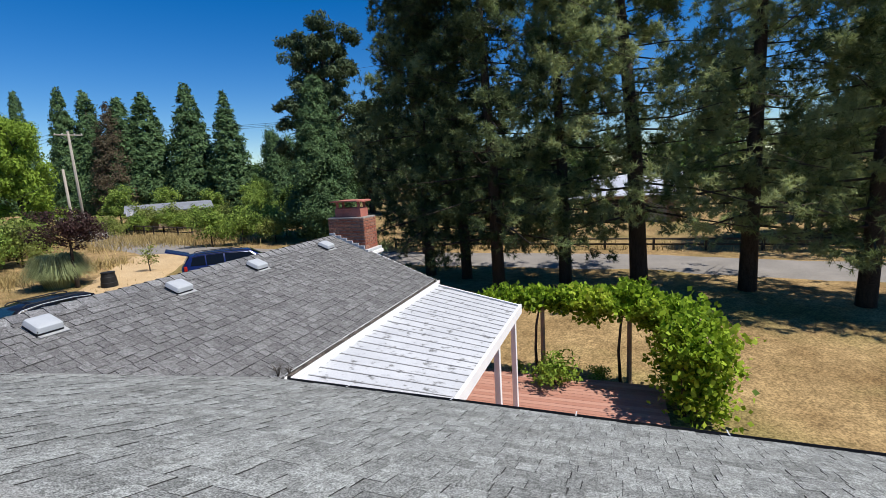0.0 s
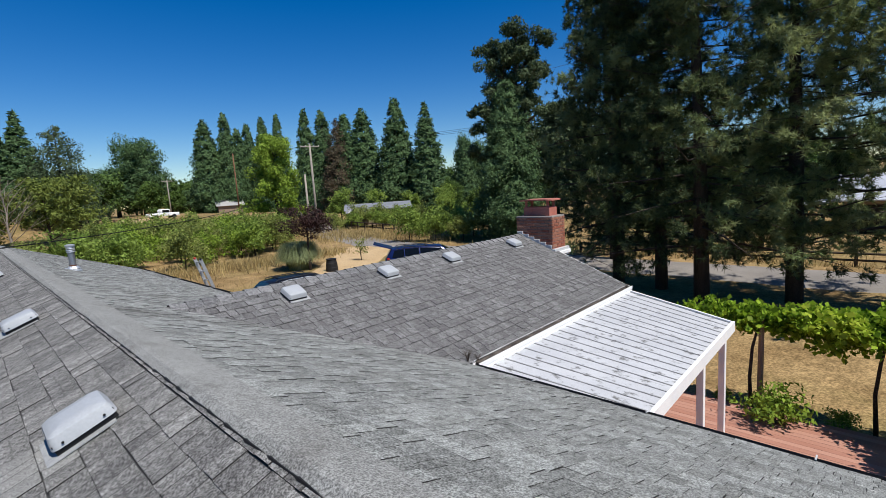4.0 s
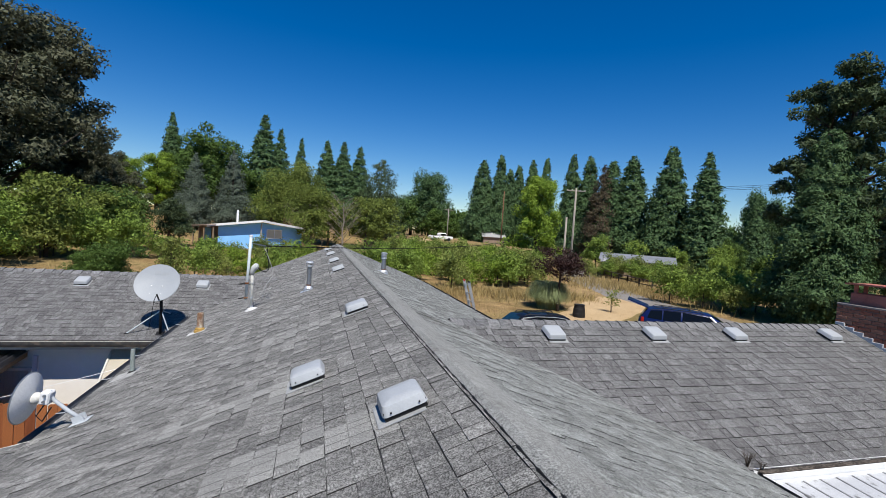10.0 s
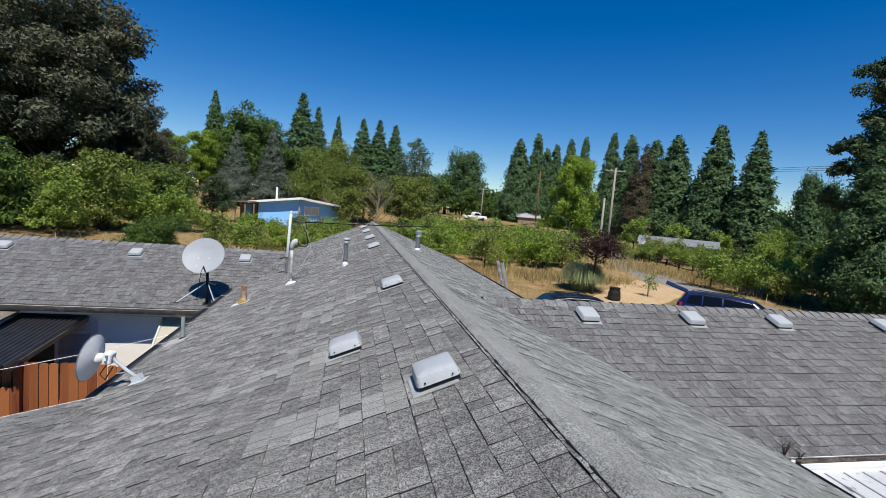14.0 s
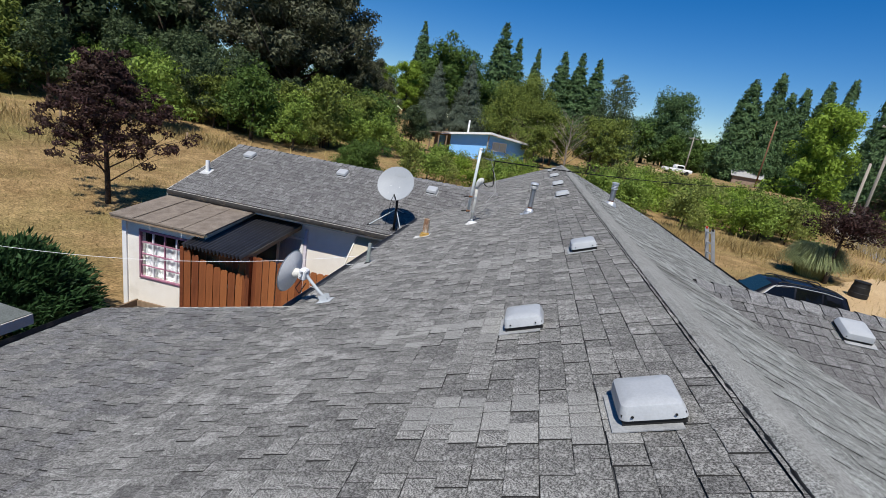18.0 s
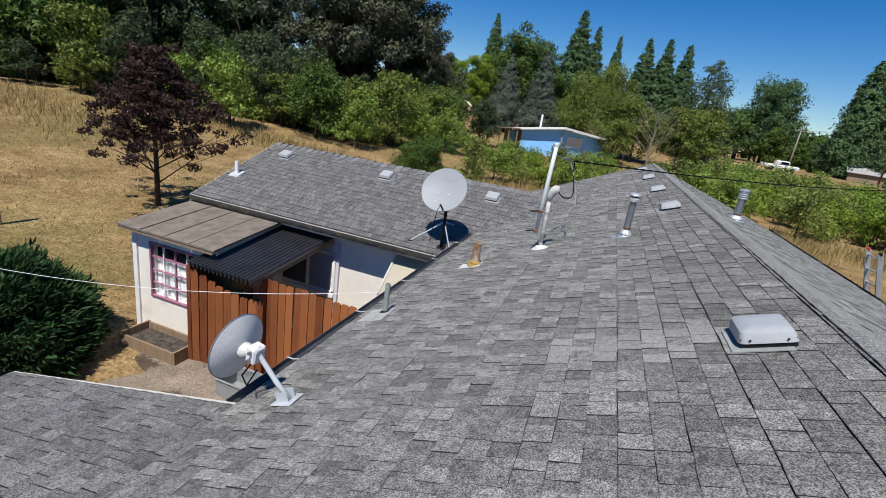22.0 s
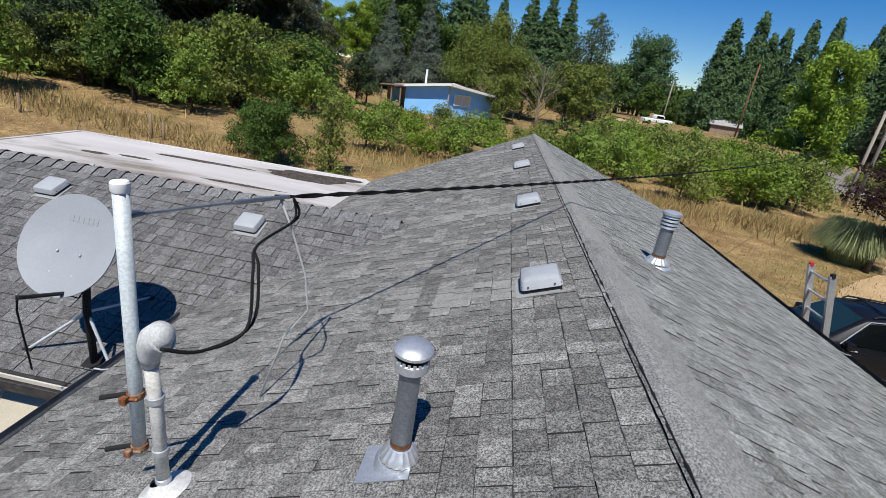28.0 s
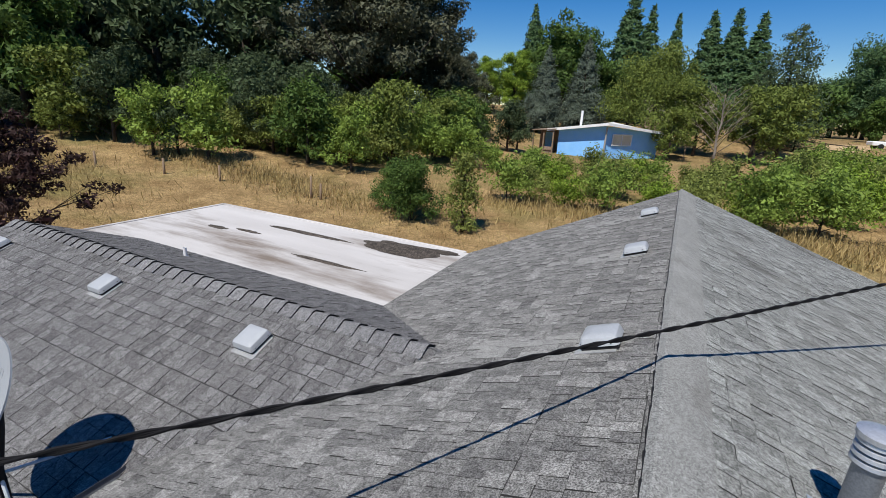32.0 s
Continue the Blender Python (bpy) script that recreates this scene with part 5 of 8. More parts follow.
def gutter(name, a, b, side, label="dark debris-filled metal gutter", straps=1.1, s_len=0.05, up=0.25, drop=0.0, material=None, slim=1.0):
    """a, b: ends of the eave; side: outward unit vector."""
    a, b, s = Vector(a), Vector(b), Vector(side)
    d = (b - a).normalized()
    g = Geo()
    prof = [(-0.012, 0.015), (-0.012, -0.1), (0.03, -0.115), (0.085, -0.11), (0.105, -0.05), (0.105, 0.005), (0.098, 0.008), (0.096, -0.05), (0.08, -0.085), (0.02, -0.085)]
    prof = [(x * slim, z * slim) for x, z in prof]
    k = len(prof)
    for p in (a, b):
        g.v += [tuple(p + s * x + Vector((0, 0, z - drop))) for x, z in prof]
    g.f += [(i, (i + 1) % k, k + (i + 1) % k, k + i) for i in range(k)] + [tuple(range(k))[::-1], tuple(range(k, 2 * k))]
    gt = part(name, g, material or M_black_gutter, house, label)
    n = int((b - a).length / straps)
    for i in range(n):
        p = a + d * straps * (i + 0.6)
        sg = Geo().add([p + s * x + d * w + Vector((0, 0, z - drop)) for x, z in ((-s_len, s_len * up + 0.022), (0.02, 0.018), (0.085, 0.014)) for w in (-0.006, 0.006)]
                       + [p + s * x + d * w + Vector((0, 0, z - 0.006 - drop)) for x, z in ((-s_len, s_len * up + 0.022), (0.02, 0.018), (0.085, 0.014)) for w in (-0.006, 0.006)],
                       [(0, 1, 3, 2), (2, 3, 5, 4), (6, 8, 9, 7), (8, 10, 11, 9), (0, 2, 8, 6), (2, 4, 10, 8), (1, 7, 9, 3), (3, 9, 11, 5), (0, 6, 7, 1), (4, 5, 11, 10)])
        part("strap", sg, M_flange, gt)
    return gt


gutter("gutter", (-3.62, 6.02, west_z(-3.62)), (-3.62, 12.3, west_z(-3.62)), (-1, 0, 0), "grey metal gutter with dark debris", straps=1.15, s_len=0.04, up=0.39, material=M_gutter, slim=0.8)
gutter("gutter", (3.52, -4.9, ZR - SE_ * 3.52), (3.52, 4.25, ZR - SE_ * 3.52), (1, 0, 0), straps=1.25, s_len=0.04, up=0.378, slim=0.5)
gutter("gutter", (4.07, 9.75, ZR - SE_ * 4.07), (4.07, 22.1, ZR - SE_ * 4.07), (1, 0, 0), straps=3.0, up=0.378)
gutter("gutter", (-10.0, 11.45, NZ - 0.4 * 2.7), (-3.9, 11.45, NZ - 0.4 * 2.7), (0, -1, 0), "weathered trim-coloured gutter", straps=9, material=M_black_gutter)
gutter("gutter", (-6.26, -4.9, 1.735), (-6.26, 5.98, 1.735), (-1, 0, 0), straps=2.0, up=0.25)
gutter("gutter", (3.66, 4.37, 2.425), (8.82, 4.37, 2.425), (0, -1, 0), "white gutter clogged with dark debris", straps=20, up=0.39, material=M_white)
part("fascia", Geo().box(-10.0, -3.7, 11.46, 11.49, 1.84, 2.0), M_trim, house)
part("fascia", Geo().box(3.7, 8.82, 4.36, 4.39, 2.18, 2.4), M_trim, house)
part("rake_board", Geo().prism([(8.87, 4.34, 2.24), (8.99, 7.03, 3.3), (8.99, 7.03, 3.45), (8.87, 4.34, 2.4)], (0.02, 0, 0)), M_white, house)
part("rake_board", Geo().prism([(-10.08, 11.46, 1.84), (-9.98, 14.15, 2.93), (-9.98, 14.15, 3.08), (-10.08, 11.46, 2.0)], (-0.02, 0, 0)), M_trim, house)
part("rake_board", Geo().prism([(-6.22, 6.0, 1.6), (-3.5, 6.0, 2.27), (-3.5, 6.0, 2.43), (-6.22, 6.0, 1.74)], (0, 0.02, 0)), M_trim, house)

# chimney at the gable of the east wing
M_brick = surface("red_brick", (0.21, 0.062, 0.04), (0.3, 0.1, 0.062), scale=7.0, rough=0.9, bump=0.4, fine=60.0, speck=0.3, rand="object", rand_c=(0.31, 0.16, 0.11))
M_mortar = surface("grey_mortar", (0.2, 0.18, 0.165), (0.28, 0.255, 0.235), scale=9.0, rough=0.95, speck=0.15)
M_capstone = surface("flaking_red_paint", (0.36, 0.12, 0.09), (0.44, 0.17, 0.13), scale=4.0, rough=0.8, speck=0.12)
chim = thing("chimney", (9.12, 6.62, 0), "red brick chimney with a red cap slab at the gable", "chimney")
cx, cy = 0.29, 0.5
part("core", Geo().box(-cx + 0.012, cx - 0.012, -cy + 0.012, cy - 0.012, -0.7, 3.86), M_mortar, chim, "grey mortar core")
bl, bh, bt = 0.2, 0.062, 0.011
bricks = {}


def brick_mesh(l, t, h):
    key = (round(l, 3), round(t, 3), round(h, 3))
    if key not in bricks:
        bricks[key] = mesh_of("brick", Geo().box(-l / 2, l / 2, -t / 2, t / 2, -h / 2, h / 2, bev=0.004), M_brick)
    return bricks[key]


later_bricks = []
row = 0
z = 2.72
while z < 3.87:
    for side in range(4):
        half, dist = (cx, cy) if side % 2 == 0 else (cy, cx)
        L = 2 * half
        n = 3 if side % 2 == 0 else 5
        w = L / n
        for i in range(n + (row % 2)):
            u0, u1 = (i - 0.5 * (row % 2)) * w, (i + 1 - 0.5 * (row % 2)) * w
            u0, u1 = max(0.0, u0) - half, min(L, u1) - half
            if u1 - u0 < 0.03:
                continue
            later_bricks.append((brick_mesh(u1 - u0 - bt, 0.05, bh), Matrix.Rotation(side * math.pi / 2, 4, "Z") @ Matrix.Translation(((u0 + u1) / 2, -dist + 0.02 + random.uniform(-0.003, 0.003), z + bh / 2))))
    z += bh + bt
    row += 1
part("crown", Geo().box(-cx - 0.005, cx + 0.005, -cy - 0.005, cy + 0.005, 3.86, 3.905, bev=0.01), M_mortar, chim, "mortar wash on top")
part("flue", Geo().box(-0.17, 0.17, -0.36, 0.36, 3.9, 4.12, bev=0.008), M_capstone, chim, "dark red metal flue box")
part("flue_band", Geo().box(-0.176, 0.176, -0.366, -0.25, 3.9, 4.1, bev=0.004), M_capstone, chim)
for x, y in ((-0.13, -0.3), (0.13, -0.3), (-0.13, 0.3), (0.13, 0.3)):
    part("cap_support", Geo().box(x - 0.015, x + 0.015, y - 0.03, y + 0.03, 4.12, 4.285), M_capstone, chim)
part("cap", Geo().prism([(-0.28, -0.34, 4.28), (-0.2, -0.46, 4.265), (0.2, -0.46, 4.265), (0.28, -0.34, 4.28), (0.28, 0.34, 4.28), (0.2, 0.46, 4.265), (-0.2, 0.46, 4.265), (-0.28, 0.34, 4.28)], (0, 0, 0.028)), M_capstone, chim, "thin faded red cap plate with clipped corners")
for i in range(6):
    yy = -0.48 + i * 0.16
    zz = 2.415 + 0.39 * (6.62 + yy - 4.35)
    part("step_flashing", Geo().box(-cx - 0.03, -cx - 0.004, yy, yy + 0.16, zz - 0.02, zz + 0.11, bev=0.004), M_flange, chim, "stepped sheet metal flashing")
part("corner_flashing", Geo().box(-cx - 0.14, cx + 0.05, -cy - 0.13, -cy - 0.005, 2.98, 3.06, Matrix.Rotation(0.0, 4, "X"), 0.006), M_white, chim)
part("base_flashing", Geo().box(-cx - 0.06, cx + 0.05, -cy - 0.09, -cy + 0.01, 2.93, 3.13, bev=0.005), M_flange, chim)

# patio cover of white ribbed sheet metal on posts
M_ribbed = surface("white_ribbed_sheet", (0.42, 0.43, 0.45), (0.52, 0.53, 0.545), scale=1.5, rough=0.55, speck=0.08, c3=(0.15, 0.15, 0.145), c3_scale=9.0, c3_at=(0.57, 0.66), stretch=(1.0, 0.7, 1))
M_seam = surface("dark_metal_seam", (0.13, 0.13, 0.13), (0.3, 0.3, 0.3), scale=9.0, rough=0.8, speck=0.2)
cover = thing("patio_cover", (0, 0, 0), "white ribbed metal patio cover streaked with dark debris", "patio cover")
X0, X1, XA, XB, YA, YB = 3.72, 8.68, 4.05, 8.1, 4.3, 2.3


def cover_pt(u, v, lift=0.0):
    """u along the eave, v away from it."""
    xl, xr = X0 + (XA - X0) * v, X1 + (XB - X1) * v
    return (xl + (xr - xl) * u, YA + (YB - YA) * v, 2.33 - 0.22 * v + lift)


n = 20
for i in range(n):
    u0, u1 = i / n, (i + 1) / n
    g = Geo()
    prof = [(u0, 0.0), (u0 + 0.003, 0.009), (u0 + 0.007, 0.009), (u0 + 0.010, 0.0), (u0 + 0.02, 0.003), (u1 - 0.006, 0.003), (u1 - 0.0005, 0.0)]
    for v in (0.0, 0.33, 0.66, 1.0):
        g.v += [cover_pt(u, v, l) for u, l in prof]
    k = len(prof)
    for r in range(3):
        g.f += [(r * k + j, r * k + j + 1, (r + 1) * k + j + 1, (r + 1) * k + j) for j in range(k - 1)]
    sheet_ = part("roof_panel", g, M_ribbed, cover)
    part("seam", Geo().prism([cover_pt(u1 - 0.0045, 0.0, 0.004), cover_pt(u1 - 0.0045, 1.0, 0.004), cover_pt(u1 - 0.001, 1.0, 0.004), cover_pt(u1 - 0.001, 0.0, 0.004)], (0, 0, 0.006)), M_seam, sheet_)
a, b = Vector(cover_pt(0, 1)), Vector(cover_pt(1, 1))
part("front_beam", Geo().prism([a + Vector((-0.05, -0.03, -0.14)), b + Vector((0.05, -0.03, -0.14)), b + Vector((0.05, -0.03, 0.035)), a + Vector((-0.05, -0.03, 0.035))], (0, 0.05, 0)), M_white, cover)
a, b = Vector(cover_pt(1, 0)), Vector(cover_pt(1, 1))
part("side_beam", Geo().prism([a + Vector((0.0, 0, -0.07)), b + Vector((0.0, 0.02, -0.07)), b + Vector((0.0, 0.02, 0.035)), a + Vector((0.0, 0, 0.035))], (0.045, 0, 0)), M_white, cover)
part("back_flashing", Geo().box(X0, X1, 4.25, 4.36, 2.3, 2.345), M_white, cover)
for px, py in ((8.0, 2.42), (6.5, 2.38), (4.35, 2.38)):
    part("post", Geo().box(px - 0.05, px + 0.05, py - 0.05, py + 0.05, -0.36, 2.02, bev=0.006), M_white, cover, "white square post")

# red-stained deck
M_deck = surface("red_stained_deck_board", (0.3, 0.135, 0.095), (0.38, 0.18, 0.13), scale=3.0, rough=0.8, speck=0.12, rand="object", rand_c=(0.44, 0.24, 0.18), stretch=(3, 0.3, 1))
deck = thing("deck", (0, 0, 0), "red-stained wooden deck beside the house", "deck")
board = mesh_of("board", Geo().box(0, 0.132, -1.55, 3.6, -0.028, 0.0, bev=0.003), M_deck)
for i in range(51):
    ob = new("board", board)
    ob.parent = deck
    ob.location = (3.35 + i * 0.14, 1.02 + random.uniform(0, 0.02), -0.4 + random.uniform(-0.001, 0.002))
part("frame", Geo().box(3.3, 10.4, -0.47, 4.6, -0.6, -0.43), M_bark, deck, "dark deck framing")

# ladder against the east eave
M_alu = surface("scuffed_aluminium", (0.45, 0.46, 0.47), (0.58, 0.59, 0.6), scale=7.0, rough=0.4, metal=0.6, speck=0.1)
M_red_plastic = surface("red_plastic_cap", (0.4, 0.03, 0.02), (0.5, 0.05, 0.03), rough=0.5)
lad = thing("ladder", (4.2, 15.65, 0), "aluminium ladder leaning on the eave with red end caps", "ladder")
top, foot = Vector((-0.06, 0, 3.06)), Vector((1.0, 0, -0.6))
for s in (-0.25, 0.25):
    d = (top - foot).normalized()
    side = Vector((0, 1, 0))
    nrm = d.cross(side)
    g = Geo()
    for p in (foot, top):
        g.v += [tuple(p + side * (s + a) + nrm * b) for a, b in ((-0.022, -0.045), (0.022, -0.045), (0.022, 0.045), (-0.022, 0.045))]
    g.f = [(0, 1, 5, 4), (1, 2, 6, 5), (2, 3, 7, 6), (3, 0, 4, 7), (3, 2, 1, 0), (4, 5, 6, 7)]
    part("rail", g, M_alu, lad)
    part("end_cap", Geo().tube([top + side * s - d * 0.03, top + side * s + d * 0.03], 0.036, 10), M_red_plastic if s > 0 else M_black, lad, smooth="auto")
for i in range(12):
    p = top.lerp(foot, 0.03 + i * 0.08)
    part("rung", Geo().tube([p + Vector((0, -0.25, 0)), p + Vector((0, 0.25, 0))], 0.019, 10), M_alu, lad)

# pale metal drip edge under the north wing's eave
part("drip_edge", Geo().box(-10.02, -3.75, 11.43, 11.446, 1.975, 2.012), M_trim, house, "pale metal drip edge")
part("gutter_debris", Geo().box(3.7, 8.78, 4.3, 4.362, 2.37, 2.432, bev=0.008), M_litter, house, "dark leaf debris in the gutter")

# dry weed sprigs rooted in the valley corner and gutter
for wx, wy, wz, n_, h_ in ((3.62, 4.42, 2.45, 9, 0.22), (3.75, 4.36, 2.42, 6, 0.14), (8.6, 4.3, 2.42, 5, 0.12)):
    wd = thing("weed", (wx, wy, wz), "dry brown weed sprig rooted in the gutter", "weed")
    g = Geo()
    for i in range(n_):
        a_, l_ = i * 2.4, h_ * (0.6 + 0.4 * ((i * 7) % 5) / 5)
        tip_ = (0.5 * l_ * math.cos(a_), 0.5 * l_ * math.sin(a_), l_)
        g.tube([(0, 0, -0.03), (tip_[0] * 0.4, tip_[1] * 0.4, l_ * 0.6), tip_], [0.004, 0.003, 0.001], 4)
        for j in range(3):
            k_ = 0.5 + 0.15 * j
            q_ = (tip_[0] * k_, tip_[1] * k_, l_ * k_)
            g.tube([q_, (q_[0] + 0.03 * math.cos(a_ + 2 * j), q_[1] + 0.03 * math.sin(a_ + 2 * j), q_[2] + 0.015)], [0.003, 0.001], 3)
    part("stems", g, M_bark, wd)

# ---- the west yard ----
M_fence = surface("stained_fence_board", (0.085, 0.023, 0.009), (0.21, 0.06, 0.021), scale=4.0, rough=0.75, speck=0.3, c3=(0.4, 0.22, 0.12), c3_scale=5.5, c3_at=(0.63, 0.72), rand="object", rand_c=(0.36, 0.13, 0.042), stretch=(3, 3, 0.35))
M_grey_roll = surface("weathered_roll_roofing", (0.15, 0.122, 0.098), (0.235, 0.198, 0.163), scale=5.0, rough=0.95, bump=0.3, speck=0.2, c3=(0.12, 0.1, 0.085), c3_scale=1.5)
M_corr = surface("dark_corrugated_sheet", (0.02, 0.02, 0.024), (0.04, 0.041, 0.047), scale=3.0, rough=0.4, speck=0.12, spec=1.0)
M_concrete = surface("cracked_concrete", (0.19, 0.152, 0.115), (0.31, 0.255, 0.2), scale=1.6, rough=0.95, bump=0.6, fine=40.0, speck=0.3, c3=(0.09, 0.066, 0.047), c3_scale=1.3, c3_at=(0.5, 0.57))
M_pink = surface("pink_window_trim", (0.27, 0.12, 0.18), (0.36, 0.17, 0.24), scale=6.0, rough=0.6, speck=0.08)
M_glass = bpy.data.materials.new("window_glass")
M_glass.use_nodes = True
gb = M_glass.node_tree.nodes["Principled BSDF"]
gb.inputs["Base Color"].default_value = (0.05, 0.055, 0.06, 1)
gb.inputs["Roughness"].default_value, gb.inputs["IOR"].default_value, gb.inputs["Specular IOR Level"].default_value = 0.06, 1.5, 0.6
M_clear = bpy.data.materials.new("clear_window_glass")
M_clear.use_nodes = True
gb = M_clear.node_tree.nodes["Principled BSDF"]
gb.inputs["Base Color"].default_value = (0.9, 0.92, 0.93, 1)
gb.inputs["Roughness"].default_value, gb.inputs["IOR"].default_value, gb.inputs["Transmission Weight"].default_value = 0.02, 1.3, 1.0
M_curtain = surface("pale_curtain", (0.55, 0.56, 0.6), (0.7, 0.7, 0.72), scale=5.0, rough=0.9, stretch=(6, 1, 0.3))
M_door = surface("yellowed_panel_paint", (0.58, 0.53, 0.35), (0.68, 0.62, 0.43), scale=3.0, rough=0.8, speck=0.1)
M_awning = surface("cream_awning_sheet", (0.58, 0.54, 0.43), (0.68, 0.64, 0.52), scale=2.0, rough=0.6, speck=0.06)
M_grey_bin = surface("grey_plastic_tub", (0.22, 0.23, 0.24), (0.3, 0.31, 0.32), scale=4.0, rough=0.6, speck=0.08)
M_timber = surface("weathered_timber", (0.2, 0.14, 0.09), (0.3, 0.22, 0.15), scale=5.0, rough=0.9, speck=0.2, stretch=(3, 3, 0.4))

annex = thing("annex", (0, 0, 0), "small cream stucco annex with a brown roll roof", "annex")
part("front_wall", Geo().box(-9.85, -9.42, 9.95, 10.1, -0.75, 1.64).box(-8.22, -7.75, 9.95, 10.1, -0.75, 1.64).box(-9.42, -8.22, 9.95, 10.1, -0.75, 0.24).box(-9.42, -8.22, 9.95, 10.1, 1.38, 1.64), M_stucco, annex)
part("side_wall", Geo().prism([(-9.85, 10.1, -0.75), (-9.85, 12.0, -0.75), (-9.85, 12.0, 1.86), (-9.85, 10.1, 1.64)], (0.14, 0, 0)), M_stucco, annex)
part("side_wall", Geo().prism([(-7.9, 10.1, -0.75), (-7.9, 12.0, -0.75), (-7.9, 12.0, 1.86), (-7.9, 10.1, 1.64)], (0.14, 0, 0)), M_stucco, annex)
part("corner_board", Geo().box(-9.89, -9.78, 9.91, 9.95, -0.6, 1.5), M_white, annex)
for i, (xa, xb) in enumerate(((-10.0, -9.2), (-9.19, -8.4), (-8.39, -7.6))):
    part("roof_panel", Geo().prism([(xa, 9.7, 1.64 + 0.004 * i), (xb, 9.7, 1.64 + 0.004 * i), (xb, 11.6, 1.86 + 0.004 * i), (xa, 11.6, 1.86 + 0.004 * i)], (0, 0, 0.035)), M_grey_roll, annex, "brown weathered roll roofing")
part("eave_board", Geo().box(-9.98, -7.65, 9.715, 9.74, 1.58, 1.64), M_timber, annex)
for i in range(1, 4):
    xs = -10.0 + i * 0.6
    part("roof_seam", Geo().prism([(xs, 9.7, 1.682), (xs + 0.035, 9.7, 1.682), (xs + 0.035, 11.6, 1.902), (xs, 11.6, 1.902)], (0, 0, 0.012)), M_grey_roll, annex, "lapped roofing seam")
win = part("window", Geo().box(-9.42, -8.22, 9.99, 9.996, 0.24, 1.38), M_clear, annex, "clear pane behind a pink grid")
win.visible_shadow = False
g = Geo()
for i in range(61):
    x = -9.4 + 1.16 * i / 60
    g.v += [(x, 10.045 + 0.016 * math.sin(i * 0.9), 0.26), (x, 10.045 + 0.016 * math.sin(i * 0.9), 1.08 - 0.05 * abs(math.sin(i * 0.16)))]
g.f = [(2 * i, 2 * i + 2, 2 * i + 3, 2 * i + 1) for i in range(60)]
part("curtain", g, M_curtain, annex, "white gathered curtain", True)
part("window_back", Geo().box(-9.42, -8.22, 10.08, 10.095, 0.24, 1.38), M_black, annex)
for z in (0.24, 1.35):
    part("window_frame", Geo().box(-9.45, -8.19, 9.92, 9.99, z - 0.022, z + 0.022, bev=0.005), M_pink, win)
for x in (-9.44, -8.21):
    part("window_frame", Geo().box(x - 0.022, x + 0.022, 9.92, 9.99, 0.21, 1.38, bev=0.005), M_pink, win)
for i in range(1, 4):
    x = -9.42 + i * 0.3
    part("mullion", Geo().box(x - 0.014, x + 0.014, 9.95, 9.985, 0.27, 1.32), M_pink if i == 2 else M_white, win)
for z in (0.52, 0.8, 1.08):
    part("mullion", Geo().box(-9.41, -8.23, 9.948, 9.983, z - 0.013, z + 0.013), M_pink, win)

# corrugated cover between annex and wing
lean = thing("corrugated_cover", (0, 0, 0), "black corrugated sheet cover beside the annex", "corrugated roof")
for s in range(2):
    g = Geo()
    m_ = 68
    for v in range(5):
        for i in range(m_ + 1):
            u = (s + i / m_) / 2
            xa = -8.02 + u * 1.42
            xb = -8.05 + u * 1.55
            k = v / 4
            g.v.append((xa + (xb - xa) * k, 9.5 + 2.36 * k, 1.4 + 0.33 * k + 0.048 * math.sin(u * 2 * math.pi * 16) + 0.002 * s))
    w = m_ + 1
    g.f = [(v * w + i, v * w + i + 1, (v + 1) * w + i + 1, (v + 1) * w + i) for v in range(4) for i in range(m_)]
    part("sheet", g, M_corr, lean, smooth=True)
part("beam", Geo().prism([(-6.68, 9.6, 1.28), (-6.58, 11.9, 1.6), (-6.58, 11.9, 1.7), (-6.68, 9.6, 1.38)], (0.06, 0, 0)), M_timber, lean)
part("post", Geo().box(-6.72, -6.63, 10.0, 10.09, -0.62, 1.38), M_timber, lean)

M_mauve = surface("pale_mauve_trim", (0.6, 0.57, 0.66), (0.7, 0.67, 0.74), scale=4.0, rough=0.6, speck=0.06)
# wing's south wall: window over panelled boards, cream awning
w1 = thing("window", (0, -0.15, 0), "sliding window in a white frame over yellowed panels", "window")
part("pane", Geo().box(-7.78, -7.12, 11.95, 11.96, 0.5, 1.33), M_glass, w1)
pane_ = part("pane", Geo().box(-7.1, -6.46, 11.955, 11.96, 0.5, 1.33), M_clear, w1)
pane_.visible_shadow = False
part("curtain", Geo().box(-7.09, -6.47, 11.972, 11.98, 0.5, 1.33), M_curtain, w1, "grey curtain behind the pane")
for x in (-7.8, -7.11, -6.44):
    part("frame", Geo().box(x - 0.03, x + 0.03, 11.93, 11.995, 0.46, 1.37, bev=0.004), M_white, w1)
for z in (0.48, 1.35):
    part("frame", Geo().box(-7.82, -6.42, 11.93, 11.995, z - 0.03, z + 0.03, bev=0.004), M_white, w1)
part("sill", Geo().box(-7.86, -6.41, 11.9, 11.998, 0.36, 0.45, bev=0.006), M_white, w1)
for i in range(5):
    part("panel", Geo().box(-7.84 + i * 0.292, -7.84 + i * 0.292 + 0.28, 11.955, 11.99, -0.66, 0.36, bev=0.005), M_door, w1, "yellowed upright panel")
part("corner_board", Geo().box(-6.405, -6.33, 11.94, 11.998, -0.66, 1.62), M_mauve, w1, "pale mauve corner board")
M_door_awning = surface("faded_beige_awning_sheet", (0.36, 0.325, 0.255), (0.44, 0.4, 0.32), scale=2.0, rough=0.65, speck=0.08)
aw = thing("door_awning", (0, -0.15, 0), "slanted beige sheet awning with a pale edge over a side door", "awning")
